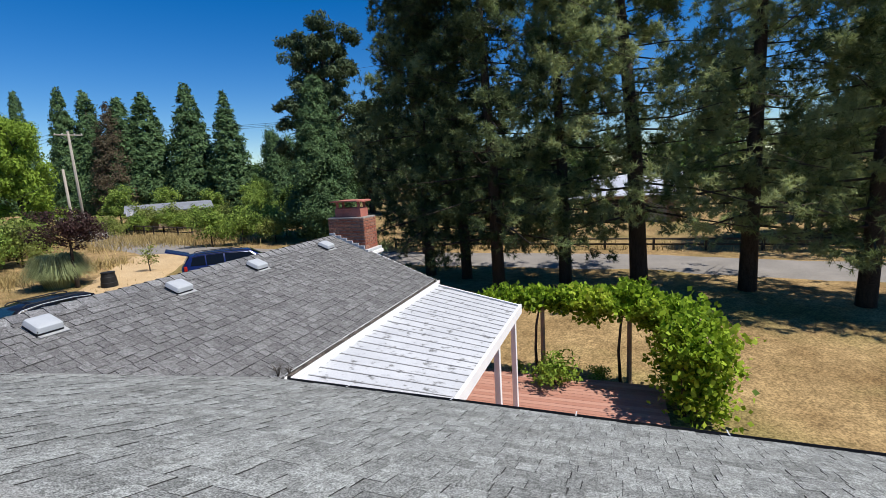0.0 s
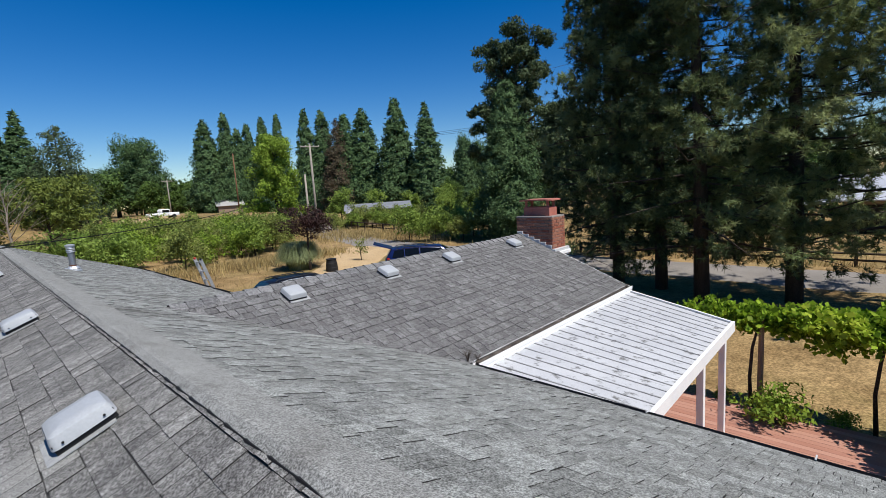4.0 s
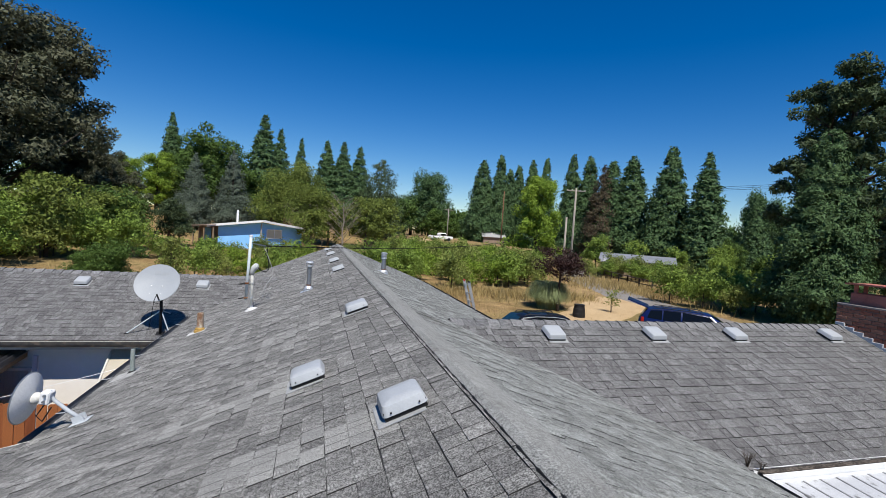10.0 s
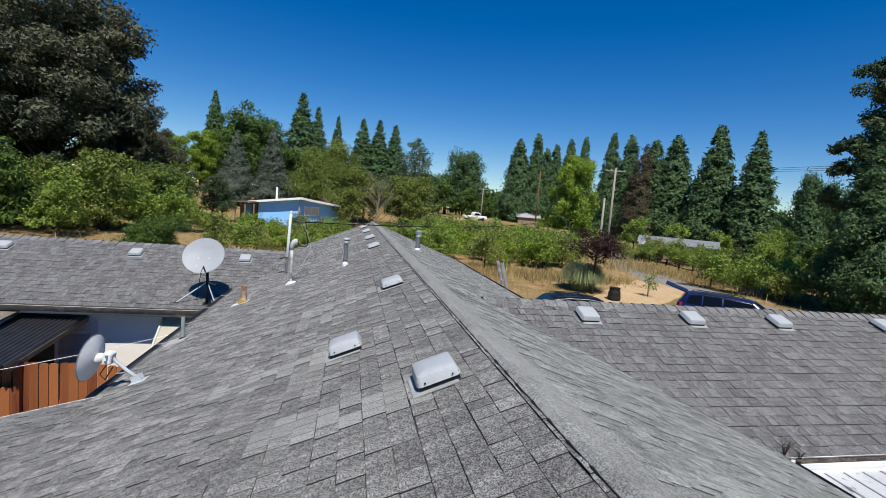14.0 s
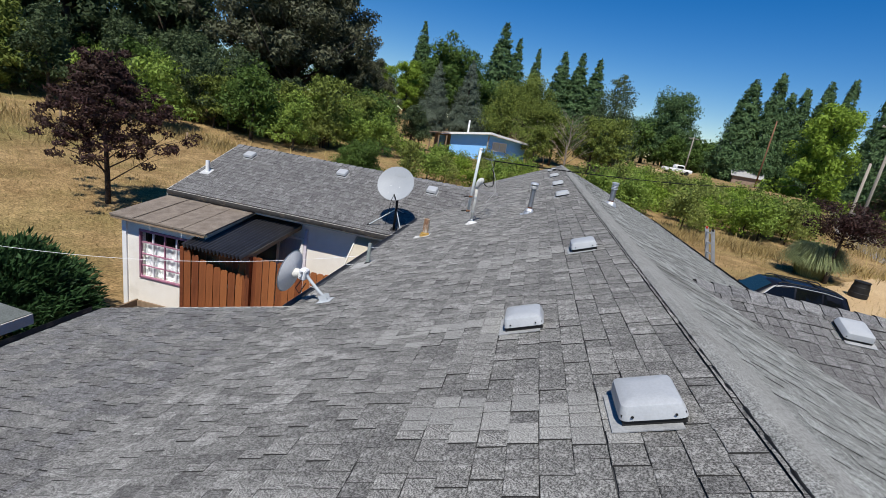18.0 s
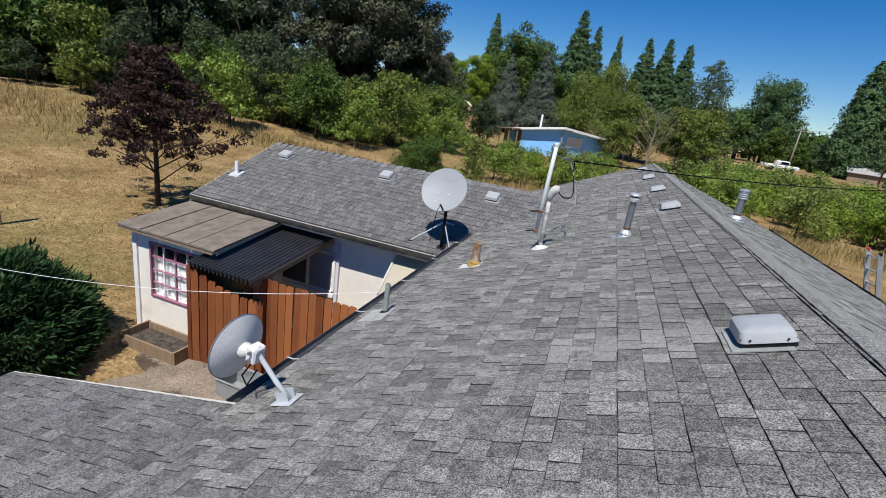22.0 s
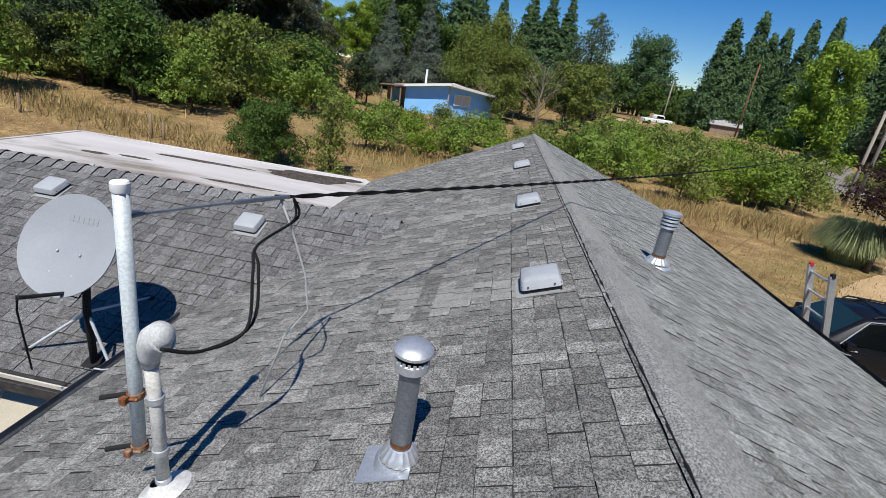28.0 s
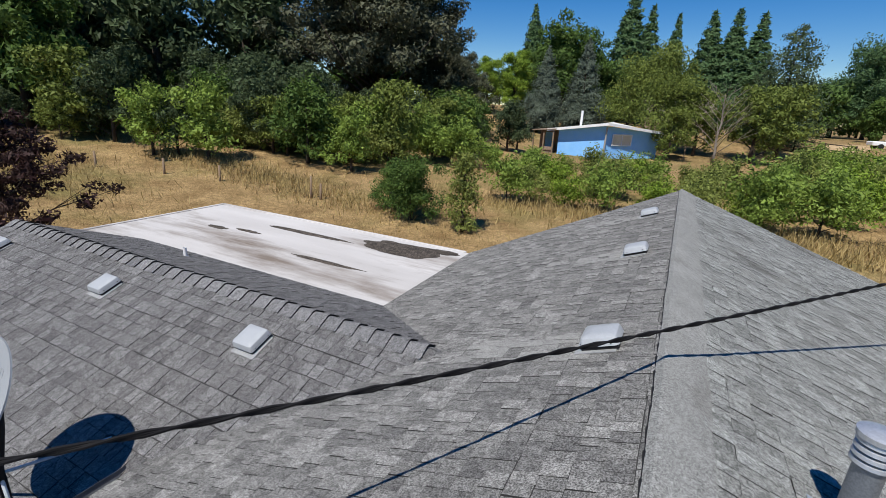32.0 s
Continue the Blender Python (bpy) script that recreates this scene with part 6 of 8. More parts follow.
prof = [(11.98, 1.8), (11.72, 1.62), (11.44, 1.38), (11.25, 1.2), (11.19, 1.1)]
g = Geo()
for x in (-4.98, -3.6):
    g.v += [(x, y, z) for y, z in prof] + [(x, y + 0.012, z - 0.016) for y, z in prof]
g.f = [(k, k + 1, 11 + k, 10 + k) for k in range(4)] + [(5 + k, 15 + k, 16 + k, 6 + k) for k in range(4)] + [(4, 9, 19, 14)] + [(k, 5 + k, 6 + k, k + 1) for k in range(4)]
part("sheet", g, M_door_awning, aw, smooth="auto")
part("side_rim", Geo().tube([(-4.99, y, z + 0.004) for y, z in prof], 0.024, 8), M_trim, aw, "pale rolled edge", True)
part("front_rim", Geo().tube([(-4.99, 11.19, 1.1), (-3.6, 11.19, 1.1)], 0.018, 8), M_trim, aw, "pale rolled edge", True)

# wooden fence: two runs of dog-eared boards
fence = thing("board_fence", (0, 0, 0), "red-brown stained dog-eared board fence round the side yard", "fence")
bm_ = {}


def fence_board(h):
    key = round(h, 2)
    if key not in bm_:
        w, e = 0.072, 0.028
        bm_[key] = mesh_of("board", Geo().prism([(-w, 0, 0), (w, 0, 0), (w, 0, key - e), (w - e, 0, key), (-w + e, 0, key), (-w, 0, key - e)], (0, 0.02, 0)), M_fence)
    return bm_[key]


for (xa, ya), (xb, yb), ta, tb in (((-8.0, 9.56), (-6.6, 9.84), 1.32, 0.92), ((-6.66, 9.9), (-3.72, 9.97), 1.36, 1.24)):
    ln = math.hypot(xb - xa, yb - ya)
    n = int(ln / 0.148)
    ang = math.atan2(yb - ya, xb - xa)
    for i in range(n):
        k = (i + 0.5) / n
        if ta - tb > 0.2:
            top = tb + (ta - tb) * (1 - k) ** 2.2
        else:
            top = ta + (tb - ta) * k
        ob = new("board", fence_board(top + 0.6 + random.choice((-0.01, 0, 0.01))))
        ob.parent = fence
        ob.matrix_world = Matrix.Translation((xa + (xb - xa) * k, ya + (yb - ya) * k + random.uniform(-0.004, 0.004), -0.6)) @ Matrix.Rotation(ang, 4, "Z") @ Matrix.Rotation(random.uniform(-0.008, 0.008), 4, "Y")
    for z in (-0.25, 0.55):
        part("rail", Geo().box(0, ln, 0.024, 0.06, z, z + 0.085, pose(xa, ya, 0, 0, 0, math.degrees(ang))), M_timber, fence)
for x, y, h in ((-8.05, 9.6, 1.34), (-6.64, 9.84, 1.36)):
    part("post", Geo().box(x - 0.045, x + 0.045, y - 0.045, y + 0.045, -0.65, h, bev=0.004), M_fence, fence)
# taller shaded boards behind the scooped run
for i in range(9):
    ob = new("board", fence_board(1.93))
    ob.parent = fence
    ob.matrix_world = Matrix.Translation((-7.92 + i * 0.148, 9.84 + 0.016 * i, -0.6))
# return of the fence towards the wing, seen above the scooped run
for i in range(14):
    ob = new("board", fence_board(1.95))
    ob.parent = fence
    ob.matrix_world = Matrix.Translation((-8.05, 9.72 + i * 0.148, -0.6)) @ Matrix.Rotation(math.pi / 2, 4, "Z")

slab = Geo()
for i in range(15):
    for j in range(10):
        x, y = -10.6 + i * 0.5, 5.7 + j * 0.45
        slab.v.append((x, y, -0.585 + 0.012 * noise.noise(Vector((x * 1.3, y * 1.3, 2)))))
slab.f = [(j + i * 10, j + (i + 1) * 10, j + 1 + (i + 1) * 10, j + 1 + i * 10) for i in range(14) for j in range(9)]
tagged(part("pavement", slab, M_concrete), "cracked brown concrete patio slab", "pavement", kind="structure")

pl = thing("planter_box", (-8.75, 9.55, -0.6), "low weathered timber planter box with dry soil", "planter", )
part("front_board", Geo().box(-0.72, 0.62, -0.3, -0.26, 0, 0.26, bev=0.004), M_timber, pl)
part("back_board", Geo().box(-0.72, 0.62, 0.3, 0.34, 0, 0.26, bev=0.004), M_timber, pl)
part("end_board", Geo().box(-0.76, -0.72, -0.3, 0.34, 0, 0.28, bev=0.004), M_timber, pl)
part("end_board", Geo().box(0.62, 0.66, -0.3, 0.34, 0, 0.28, bev=0.004), M_timber, pl)
part("soil", Geo().box(-0.72, 0.62, -0.26, 0.3, 0.02, 0.12), M_litter, pl, "dark dry soil")
tub = thing("plastic_tub", (-6.5, 9.24, -0.6), "empty grey plastic tub beside the fence", "tub")
for x0, x1, y0, y1 in ((-0.36, -0.34, -0.24, 0.24), (0.34, 0.36, -0.24, 0.24), (-0.34, 0.34, -0.24, -0.22), (-0.34, 0.34, 0.22, 0.24)):
    part("side", Geo().box(x0, x1, y0, y1, 0.0, 0.34), M_grey_bin, tub)
part("bottom", Geo().box(-0.34, 0.34, -0.22, 0.22, 0.01, 0.03), M_grey_bin, tub)
part("rim", Geo().tube([(-0.37, -0.25, 0.34), (0.37, -0.25, 0.34), (0.37, 0.25, 0.34), (-0.37, 0.25, 0.34), (-0.37, -0.25, 0.34)], 0.016, 6), M_grey_bin, tub)
part("debris", Geo().add([(-0.2, -0.15, 0.034), (0.22, -0.12, 0.034), (0.1, 0.14, 0.034), (-0.15, 0.1, 0.034), (0.0, 0.0, 0.09)], [(0, 1, 4), (1, 2, 4), (2, 3, 4), (3, 0, 4)]), M_mastic, tub, "pale dry debris")
line_ = thing("clothes_line", (0, 0, 0), "thin pale wire strung from the eave to a post", "wire")
part("post", Geo().tube([(-18.0, 6.0, ground_z(-18, 6) - 0.2), (-18.0, 6.0, 2.6)], 0.045, 8), M_timber, line_)
part("wire", Geo().tube(hang((-3.68, 8.83, 2.3), (-18.0, 6.0, 2.5), 1.0, 30), 0.004, 5), M_white, line_)

M_shed_roof = surface("green_grey_roof_sheet", (0.09, 0.1, 0.095), (0.14, 0.155, 0.145), scale=3.0, rough=0.9, speck=0.3, bump=0.3)
shed = thing("garden_shed", (0, 0, 0), "small cream shed with a shallow green-grey roof", "shed")
part("wall", Geo().box(-9.4, -7.45, 3.2, 5.6, -0.7, 1.4), M_stucco, shed)
part("roof", Geo().prism([(-9.7, 2.9, 1.58), (-7.14, 2.9, 1.46), (-7.14, 5.84, 1.46), (-9.7, 5.84, 1.58)], (0, 0, 0.05)), M_shed_roof, shed)
part("fascia", Geo().box(-9.7, -7.14, 5.82, 5.838, 1.36, 1.46), M_trim, shed)
part("fascia", Geo().box(-7.14, -7.125, 2.9, 5.84, 1.36, 1.5), M_trim, shed)

# ---- vehicles ----
M_suv = surface("black_car_paint", (0.006, 0.007, 0.011), (0.009, 0.01, 0.014), rough=0.25, metal=0.0, spec=0.32)
M_blue = surface("dark_blue_car_paint", (0.006, 0.013, 0.07), (0.009, 0.02, 0.1), rough=0.25, metal=0.1, spec=0.35)
M_tyre = surface("tyre_rubber", (0.012, 0.012, 0.012), (0.025, 0.025, 0.024), rough=0.85)
M_rim = surface("alloy_rim", (0.4, 0.41, 0.42), (0.52, 0.53, 0.54), rough=0.3, metal=0.8)
M_car_glass = bpy.data.materials.new("car_glass")
M_car_glass.use_nodes = True
cg = M_car_glass.node_tree.nodes["Principled BSDF"]
cg.inputs["Base Color"].default_value = (0.004, 0.005, 0.006, 1)
cg.inputs["Roughness"].default_value, cg.inputs["Specular IOR Level"].default_value = 0.05, 0.35
M_wind = bpy.data.materials.new("windscreen_glass")
M_wind.use_nodes = True
cg = M_wind.node_tree.nodes["Principled BSDF"]
cg.inputs["Base Color"].default_value = (0.012, 0.03, 0.034, 1)
cg.inputs["Roughness"].default_value, cg.inputs["Specular IOR Level"].default_value = 0.05, 0.8
M_lamp_red = surface("red_lamp_lens", (0.3, 0.01, 0.01), (0.36, 0.02, 0.015), rough=0.2)
M_lamp = surface("clear_lamp_lens", (0.6, 0.62, 0.64), (0.7, 0.72, 0.74), rough=0.15)


def suv(m, paint, label, hatch_open=False, trim=None):
    """A sport utility vehicle. Its front points along +x; the origin is on the ground under its middle."""
    t = thing("suv_car", m, label, "car")
    # station: x, lower half width, sill z, belt half width, belt z, roof half width, roof z
    st = [(2.28, 0.62, 0.42, 0.66, 0.62, 0.5, 0.74), (2.2, 0.8, 0.3, 0.82, 0.72, 0.62, 0.86), (1.85, 0.9, 0.24, 0.9, 0.86, 0.7, 0.98), (1.15, 0.92, 0.22, 0.92, 0.96, 0.74, 1.07),
          (0.95, 0.92, 0.22, 0.92, 0.98, 0.74, 1.1), (0.35, 0.92, 0.22, 0.92, 1.0, 0.62, 1.58), (-0.2, 0.92, 0.22, 0.92, 1.02, 0.61, 1.66), (-1.2, 0.92, 0.22, 0.92, 1.04, 0.6, 1.65),
          (-1.85, 0.91, 0.24, 0.91, 1.06, 0.58, 1.58), (-2.12, 0.88, 0.3, 0.88, 1.02, 0.6, 1.16), (-2.25, 0.8, 0.42, 0.8, 0.8, 0.6, 0.92)]
    g = Geo()
    for x, lw, sz, bw, bz, rw, rz in st:
        for s in (1, -1):
            ring = [(0.0, sz), (lw * 0.9, sz), (lw, sz + 0.12), (bw, (sz + bz) / 2 + 0.05), (bw - 0.01, bz), (rw + 0.03, rz - 0.05), (rw - 0.03, rz), (0.0, rz + 0.03)]
            g.v += [(x, s * yy, zz) for yy, zz in ring]
    for i in range(len(st) - 1):
        for h in (0, 8):
            a, b = i * 16 + h, (i + 1) * 16 + h
            for k in range(7):
                f = (a + k, a + k + 1, b + k + 1, b + k)
                g.f.append(f if h else f[::-1])
    for i in (0, len(st) - 1):
        a = i * 16
        f = tuple(a + k for k in range(8)) + tuple(a + 8 + k for k in range(6, 0, -1))
        g.f.append(f)
    part("body", g, paint, t, smooth="auto")

    def side_glass(name, pts, s, mat=None):
        q = [(x, s * yy, zz) for x, yy, zz in pts]
        part(name, Geo().prism(q, (0, s * 0.008, 0.003)), mat or M_car_glass, t, "dark tinted glass")

    for s in (1, -1):
        side_glass("side_window", [(0.8, 0.9, 1.04), (0.32, 0.66, 1.5), (-0.28, 0.65, 1.58), (-0.28, 0.9, 1.06)], s)
        side_glass("side_window", [(-0.34, 0.9, 1.06), (-0.34, 0.65, 1.58), (-1.12, 0.64, 1.57), (-1.12, 0.9, 1.08)], s)
        side_glass("side_window", [(-1.18, 0.9, 1.08), (-1.18, 0.64, 1.57), (-1.72, 0.63, 1.5), (-1.85, 0.88, 1.12)], s)
        part("window_trim", Geo().tube([(0.85, s * 0.915, 1.02), (0.3, s * 0.66, 1.55), (-0.3, s * 0.645, 1.62), (-1.2, s * 0.635, 1.61), (-1.75, s * 0.625, 1.54)], 0.014, 6), trim or M_bright_metal, t, "narrow window trim")
        part("roof_rail", Geo().tube([(0.2, s * 0.56, 1.62), (0.1, s * 0.56, 1.685), (-1.5, s * 0.55, 1.695), (-1.62, s * 0.55, 1.62)], 0.022, 8), M_black, t, "black roof rail")
        part("door_mirror", rounded_box(0.09, 0.1, 0, 0.15, 0.04), paint, t, smooth="auto").matrix_basis = pose(0.72, s * 1.0, 0.98)
        part("headlamp", Geo().box(1.95, 2.2, s * 0.72 - 0.12, s * 0.72 + 0.12, 0.68, 0.8, bev=0.03), M_lamp, t)
        part("tail_lamp", Geo().box(-2.14, -2.0, s * 0.84 - 0.07, s * 0.84 + 0.07, 0.86, 1.12, bev=0.02), M_lamp_red, t)
        for x in (0.78, -0.3):
            part("door_handle", Geo().box(x - 0.32, x - 0.16, s * 0.925 - 0.012, s * 0.925 + 0.012, 0.9, 0.925, bev=0.005), M_bright_metal, t)
        for x in (0.9, -0.31, -1.15):
            part("door_seam", Geo().box(x - 0.006, x + 0.006, s * 0.917 - 0.006, s * 0.917 + 0.006, 0.36, 1.0), M_black, t)
        part("sill_cladding", Geo().box(-0.95, 0.98, s * 0.915 - 0.02, s * 0.915 + 0.02, 0.22, 0.4, bev=0.01), M_tyre, t)
        for x in (1.38, -1.35):
            part("wheel_arch", Geo().lathe([(0.36, -0.012), (0.44, -0.012), (0.44, 0.012), (0.36, 0.012)], 28, pose(x, s * 0.918, 0.38, 90, 0, 0)), M_tyre, t, "black arch cladding")
            part("arch_liner", Geo().lathe([(0.0, 0.0), (0.4, 0.0)], 28, pose(x, s * 0.922, 0.37, -90 * s, 0, 0)), M_black, t)
            wh_ = part("wheel", Geo().lathe([(0.2, -0.11), (0.33, -0.11), (0.36, -0.06), (0.36, 0.06), (0.33, 0.11), (0.2, 0.11)], 28, pose(x, s * 0.87, 0.36, 90, 0, 0)), M_tyre, t, "black tyre", "auto")
            part("rim", Geo().lathe([(0.0, 0.085), (0.05, 0.09), (0.18, 0.07), (0.215, 0.1), (0.215, -0.1)], 20, pose(x, s * 0.885, 0.36, -90 * s, 0, 0)), M_rim, wh_, smooth="auto")
            for k in range(5):
                a = k * 72
                part("spoke", Geo().box(0.03, 0.2, -0.022, 0.022, 0.088, 0.105, pose(x, s * 0.885, 0.36, -90 * s, 0, 0) @ pose(0, 0, 0, 0, 0, a)), M_rim, wh_)
    part("windscreen", Geo().prism([(0.93, -0.66, 1.13), (0.93, 0.66, 1.13), (0.4, 0.56, 1.57), (0.4, -0.56, 1.57)], (0.008, 0, 0.01)), M_wind, t, "blue-green sky-lit windscreen")
    part("rear_window", Geo().prism([(-2.1, -0.58, 1.2), (-2.1, 0.58, 1.2), (-1.9, 0.54, 1.55), (-1.9, -0.54, 1.55)], (-0.012, 0, 0.005)), M_car_glass, t, "dark rear glass")
    for x in (-0.1, -1.1):
        part("cross_bar", Geo().tube([(x, -0.56, 1.7), (x, 0.56, 1.7)], 0.018, 8), M_black, t)
    if hatch_open:
        for ob in t.children:
            for v in ob.data.vertices:
                if v.co.z > 0.9 and v.co.x > -0.3:
                    v.co.x += 0.75 * min(1.0, (v.co.x + 0.3) / 0.8) * min(1.0, (v.co.z - 0.9) / 0.2)
        part("tailgate", Geo().prism([(-1.85, -0.62, 1.6), (-1.85, 0.62, 1.6), (-2.85, 0.6, 1.95), (-2.85, -0.6, 1.95)], (0.02, 0, 0.06)), paint, t, "raised open tailgate")
    return t


suv(Matrix.Translation((8.55, 19.9, ground_z(9, 19.8) + 0.06)) @ Matrix.Rotation(radians(177), 4, "Z") @ Matrix.Scale(1.05, 4), M_suv, "black sport utility car parked on dry grass beside the house")
suv(Matrix.Translation((19.6, 21.7, ground_z(19.6, 21.7))) @ Matrix.Rotation(radians(-40), 4, "Z") @ Matrix.Diagonal((1.12, 1.1, 1.02, 1)), M_blue, "dark blue sport utility car with its tailgate raised", True, M_black)

# barrel, pampas grass, dirt drive
brl = thing("barrel", (16.6, 27.9, ground_z(16.6, 27.9)), "black plastic barrel on bare dirt", "barrel")
part("body", Geo().lathe([(0.0, 0.0), (0.42, 0.0), (0.42, 0.3), (0.4, 0.32), (0.38, 0.62), (0.36, 0.64), (0.33, 0.85), (0.0, 0.85)], 24), M_black, brl, smooth="auto")
part("lid", Geo().lathe([(0.36, 0.85), (0.36, 0.9), (0.1, 0.93), (0.0, 0.93)], 24), M_black, brl, smooth="auto")
M_dirt = surface("pale_dirt_drive", (0.4, 0.28, 0.15), (0.5, 0.37, 0.22), scale=0.5, rough=1.0, bump=0.4, fine=20.0, speck=0.2, spec=0.05)
ribbon("driveway", [(12.6, 23.2), (14.5, 25.6), (18, 28.5), (26.8, 36)], (4.0, 6.0), 0.05, M_dirt, "pale bare dirt drive", "driveway")
M_pampas = foliage("pampas_blades", (0.14, 0.19, 0.08), (0.36, 0.42, 0.2), (0.34, 0.38, 0.19), 0.4)


def blade_cloud(rng, n, spread, h, width, bend):
    a = rng.uniform(0, 2 * math.pi, n)
    r = spread * 0.35 * np.sqrt(rng.random(n))
    base = np.stack([r * np.cos(a), r * np.sin(a), np.zeros(n)], 1)
    hh = h * rng.uniform(0.55, 1.1, n)
    out = bend * rng.uniform(0.3, 1.1, n)
    tip = base + np.stack([np.cos(a) * out, np.sin(a) * out, hh * 0.45], 1)
    mid = base + np.stack([np.cos(a) * out * 0.45, np.sin(a) * out * 0.45, hh * 0.85], 1)
    s = np.stack([-np.sin(a), np.cos(a), np.zeros(n)], 1) * width
    v1 = np.stack([base - s, base + s, mid + s, mid - s], 1)
    v2 = np.stack([mid - s, mid + s, tip + s * 0.1, tip - s * 0.1], 1)
    return np.concatenate([v1, v2])


pam = thing("pampas_clump", (16.0, 31.2, ground_z(16.0, 31.2)), "arching grey-green pampas grass clump", "grass clump")
rngp = np.random.default_rng(5)
ob = new("tuft", leaf_mesh("tuft", blade_cloud(rngp, 5200, 2.2, 2.15, 0.009, 1.25), M_pampas))
ob.parent = pam

# ---- garden trees and shrubs ----
rs = random.Random(77)
maple = broad_tree("plum_tree", 41, 6.0, 3.2, 11000, 0.15, M_plum_leaf, "dark purple-leaved tree standing in the dry field", n=26, start=0.17, clump=0.4, squash=0.5, girth=0.014, fine=0.8, taper=1.0)
first(maple, -16.5, 15.8, 1.0)
plum2 = broad_tree("plum_tree", 42, 3.9, 1.75, 3600, 0.14, M_plum_leaf, "small purple-leaved tree beside the drive", n=9, start=0.6, clump=0.5)
first(plum2, 16.1, 29.9, 1.25, 0.0, 1.12)
sap = broad_tree("sapling", 43, 1.7, 0.6, 260, 0.14, M_olive_leaf, "thin young tree on bare dirt", n=6, start=0.3, clump=0.3)
first(sap, 20.3, 29.5)
jun = thing("juniper_bush", (0, 0, 0), "dense dark green juniper bush", "bush")
g = Geo()
limbs(g, None, 1.3, np.random.default_rng(44), 12, 1.2, 0.06, 0.05)
part("trunk", g, M_bark, jun, smooth=True)
rngj = np.random.default_rng(45)
dj = rngj.normal(size=(42000, 3))
dj[:, 2] = np.abs(dj[:, 2]) * 0.9 - 0.12
dj /= np.linalg.norm(dj, axis=1)[:, None]
lobe = np.array([1 + 0.16 * noise.noise(Vector(q) * 2.2) + 0.13 * noise.noise(Vector(q) * 6.0) for q in dj])
pj = dj * [1.72, 1.72, 1.75] * (lobe * rngj.uniform(0.72, 1.0, 42000))[:, None] + [0, 0, 0.12]
crown_part(jun, leaf_cloud(pj, dj * 2.6 + [0, 0, 0.7], 0.17, rngj, 0.2), M_juniper)
first(jun, -10.9, 7.8)
ball = broad_tree("bush", 45, 4.6, 2.3, 10000, 0.2, M_thicket, "rounded green bush at the field's edge", "bush", n=14, start=0.04, clump=0.95)
first(ball, -11.9, 30.3, 0.62)
plant(ball, -13.4, 31.2, 0.5, 1.1)
col = broad_tree("bush", 46, 4.0, 0.75, 2600, 0.16, M_olive_leaf, "narrow upright olive-green bush", "bush", n=12, start=0.06, clump=0.5)
first(col, -8.9, 30.2)
sh_a = broad_tree("orchard_bush", 47, 2.7, 1.6, 1900, 0.225, M_leaf, "leafy green orchard bush in an overgrown row", "bush", n=9, start=0.18, clump=0.7)
sh_b = broad_tree("orchard_bush", 48, 2.5, 1.7, 1800, 0.225, M_olive_leaf, "yellow-green orchard bush in an overgrown row", "bush", n=9, start=0.15, clump=0.75)
sh_c = broad_tree("orchard_bush", 49, 2.2, 1.4, 1600, 0.215, M_bright_leaf, "bright green orchard bush in an overgrown row", "bush", n=8, start=0.12, clump=0.65)
for o in (sh_a, sh_b, sh_c):
    tagged(o, group="orchard bushes")
first(sh_a, 6.5, 38.5)
first(sh_b, 10.5, 38.0)
first(sh_c, 8.0, 42.0)
spots = []
for i in range(11):                      # north-east rows behind the drive
    for j in range(8):
        x, y = 4.2 + i * 2.25 + j * 0.9, 38.2 + j * 3.3 + i * 0.5
        if x < 29 and x / y < 0.5 and not (6 < x < 11 and y < 43):
            spots.append((x, y, 0.8 + 0.35 * rs.random()))
for i in range(7):                       # low rows before the blue house
    for j in range(3):
        spots.append((-9.5 + i * 2.1, 37.5 + j * 4.0, 0.6 + 0.3 * rs.random()))
for i in range(13):                      # along the lane
    spots.append((33.8 + 0.6 * i + (4.0 if i > 4 else 0.0) + rs.uniform(-1, 1), 29.5 + 2.3 * i + rs.uniform(-1, 1), 0.65 + 0.5 * rs.random()))
for i in range(14):                      # beyond the lane
    spots.append((40 + rs.uniform(0, 22), 34 + 2.9 * i + rs.uniform(-2, 2), 0.55 + 0.4 * rs.random()))
for x, y, s in spots:
    if y > 44 and 0.58 < x / y < 1.0:
        s = min(s, 0.7)
    plant(rs.choice((sh_a, sh_a, sh_b, sh_b, sh_c)), x + rs.uniform(-0.6, 0.6), y + rs.uniform(-0.6, 0.6), s, rs.uniform(0, 6.28))
# thicket west of the blue house
th_a = broad_tree("thicket_tree", 50, 5.4, 2.4, 2700, 0.33, M_thicket, "leafy green tree in the thicket beyond the field", n=10, start=0.12, clump=0.85)
th_b = broad_tree("thicket_tree", 51, 4.6, 2.1, 2400, 0.3, M_leaf, "light green tree in the thicket beyond the field", n=10, start=0.12, clump=0.75)
th_c = broad_tree("thicket_tree", 52, 6.4, 2.5, 2700, 0.33, M_thicket_olive, "olive-green tree in the thicket beyond the field", n=10, start=0.12, clump=0.85)
for o in (th_a, th_b, th_c):
    tagged(o, group="thicket trees")
first(th_a, -24, 36)
first(th_b, -28, 31)
first(th_c, -20, 41)
th_d = broad_tree("thicket_tree", 53, 7.0, 2.4, 3000, 0.34, M_dark_leaf, "dark green tree in the thicket beyond the field", n=12, start=0.1, clump=0.85)
tagged(th_d, group="thicket trees")
first(th_d, -31, 38)
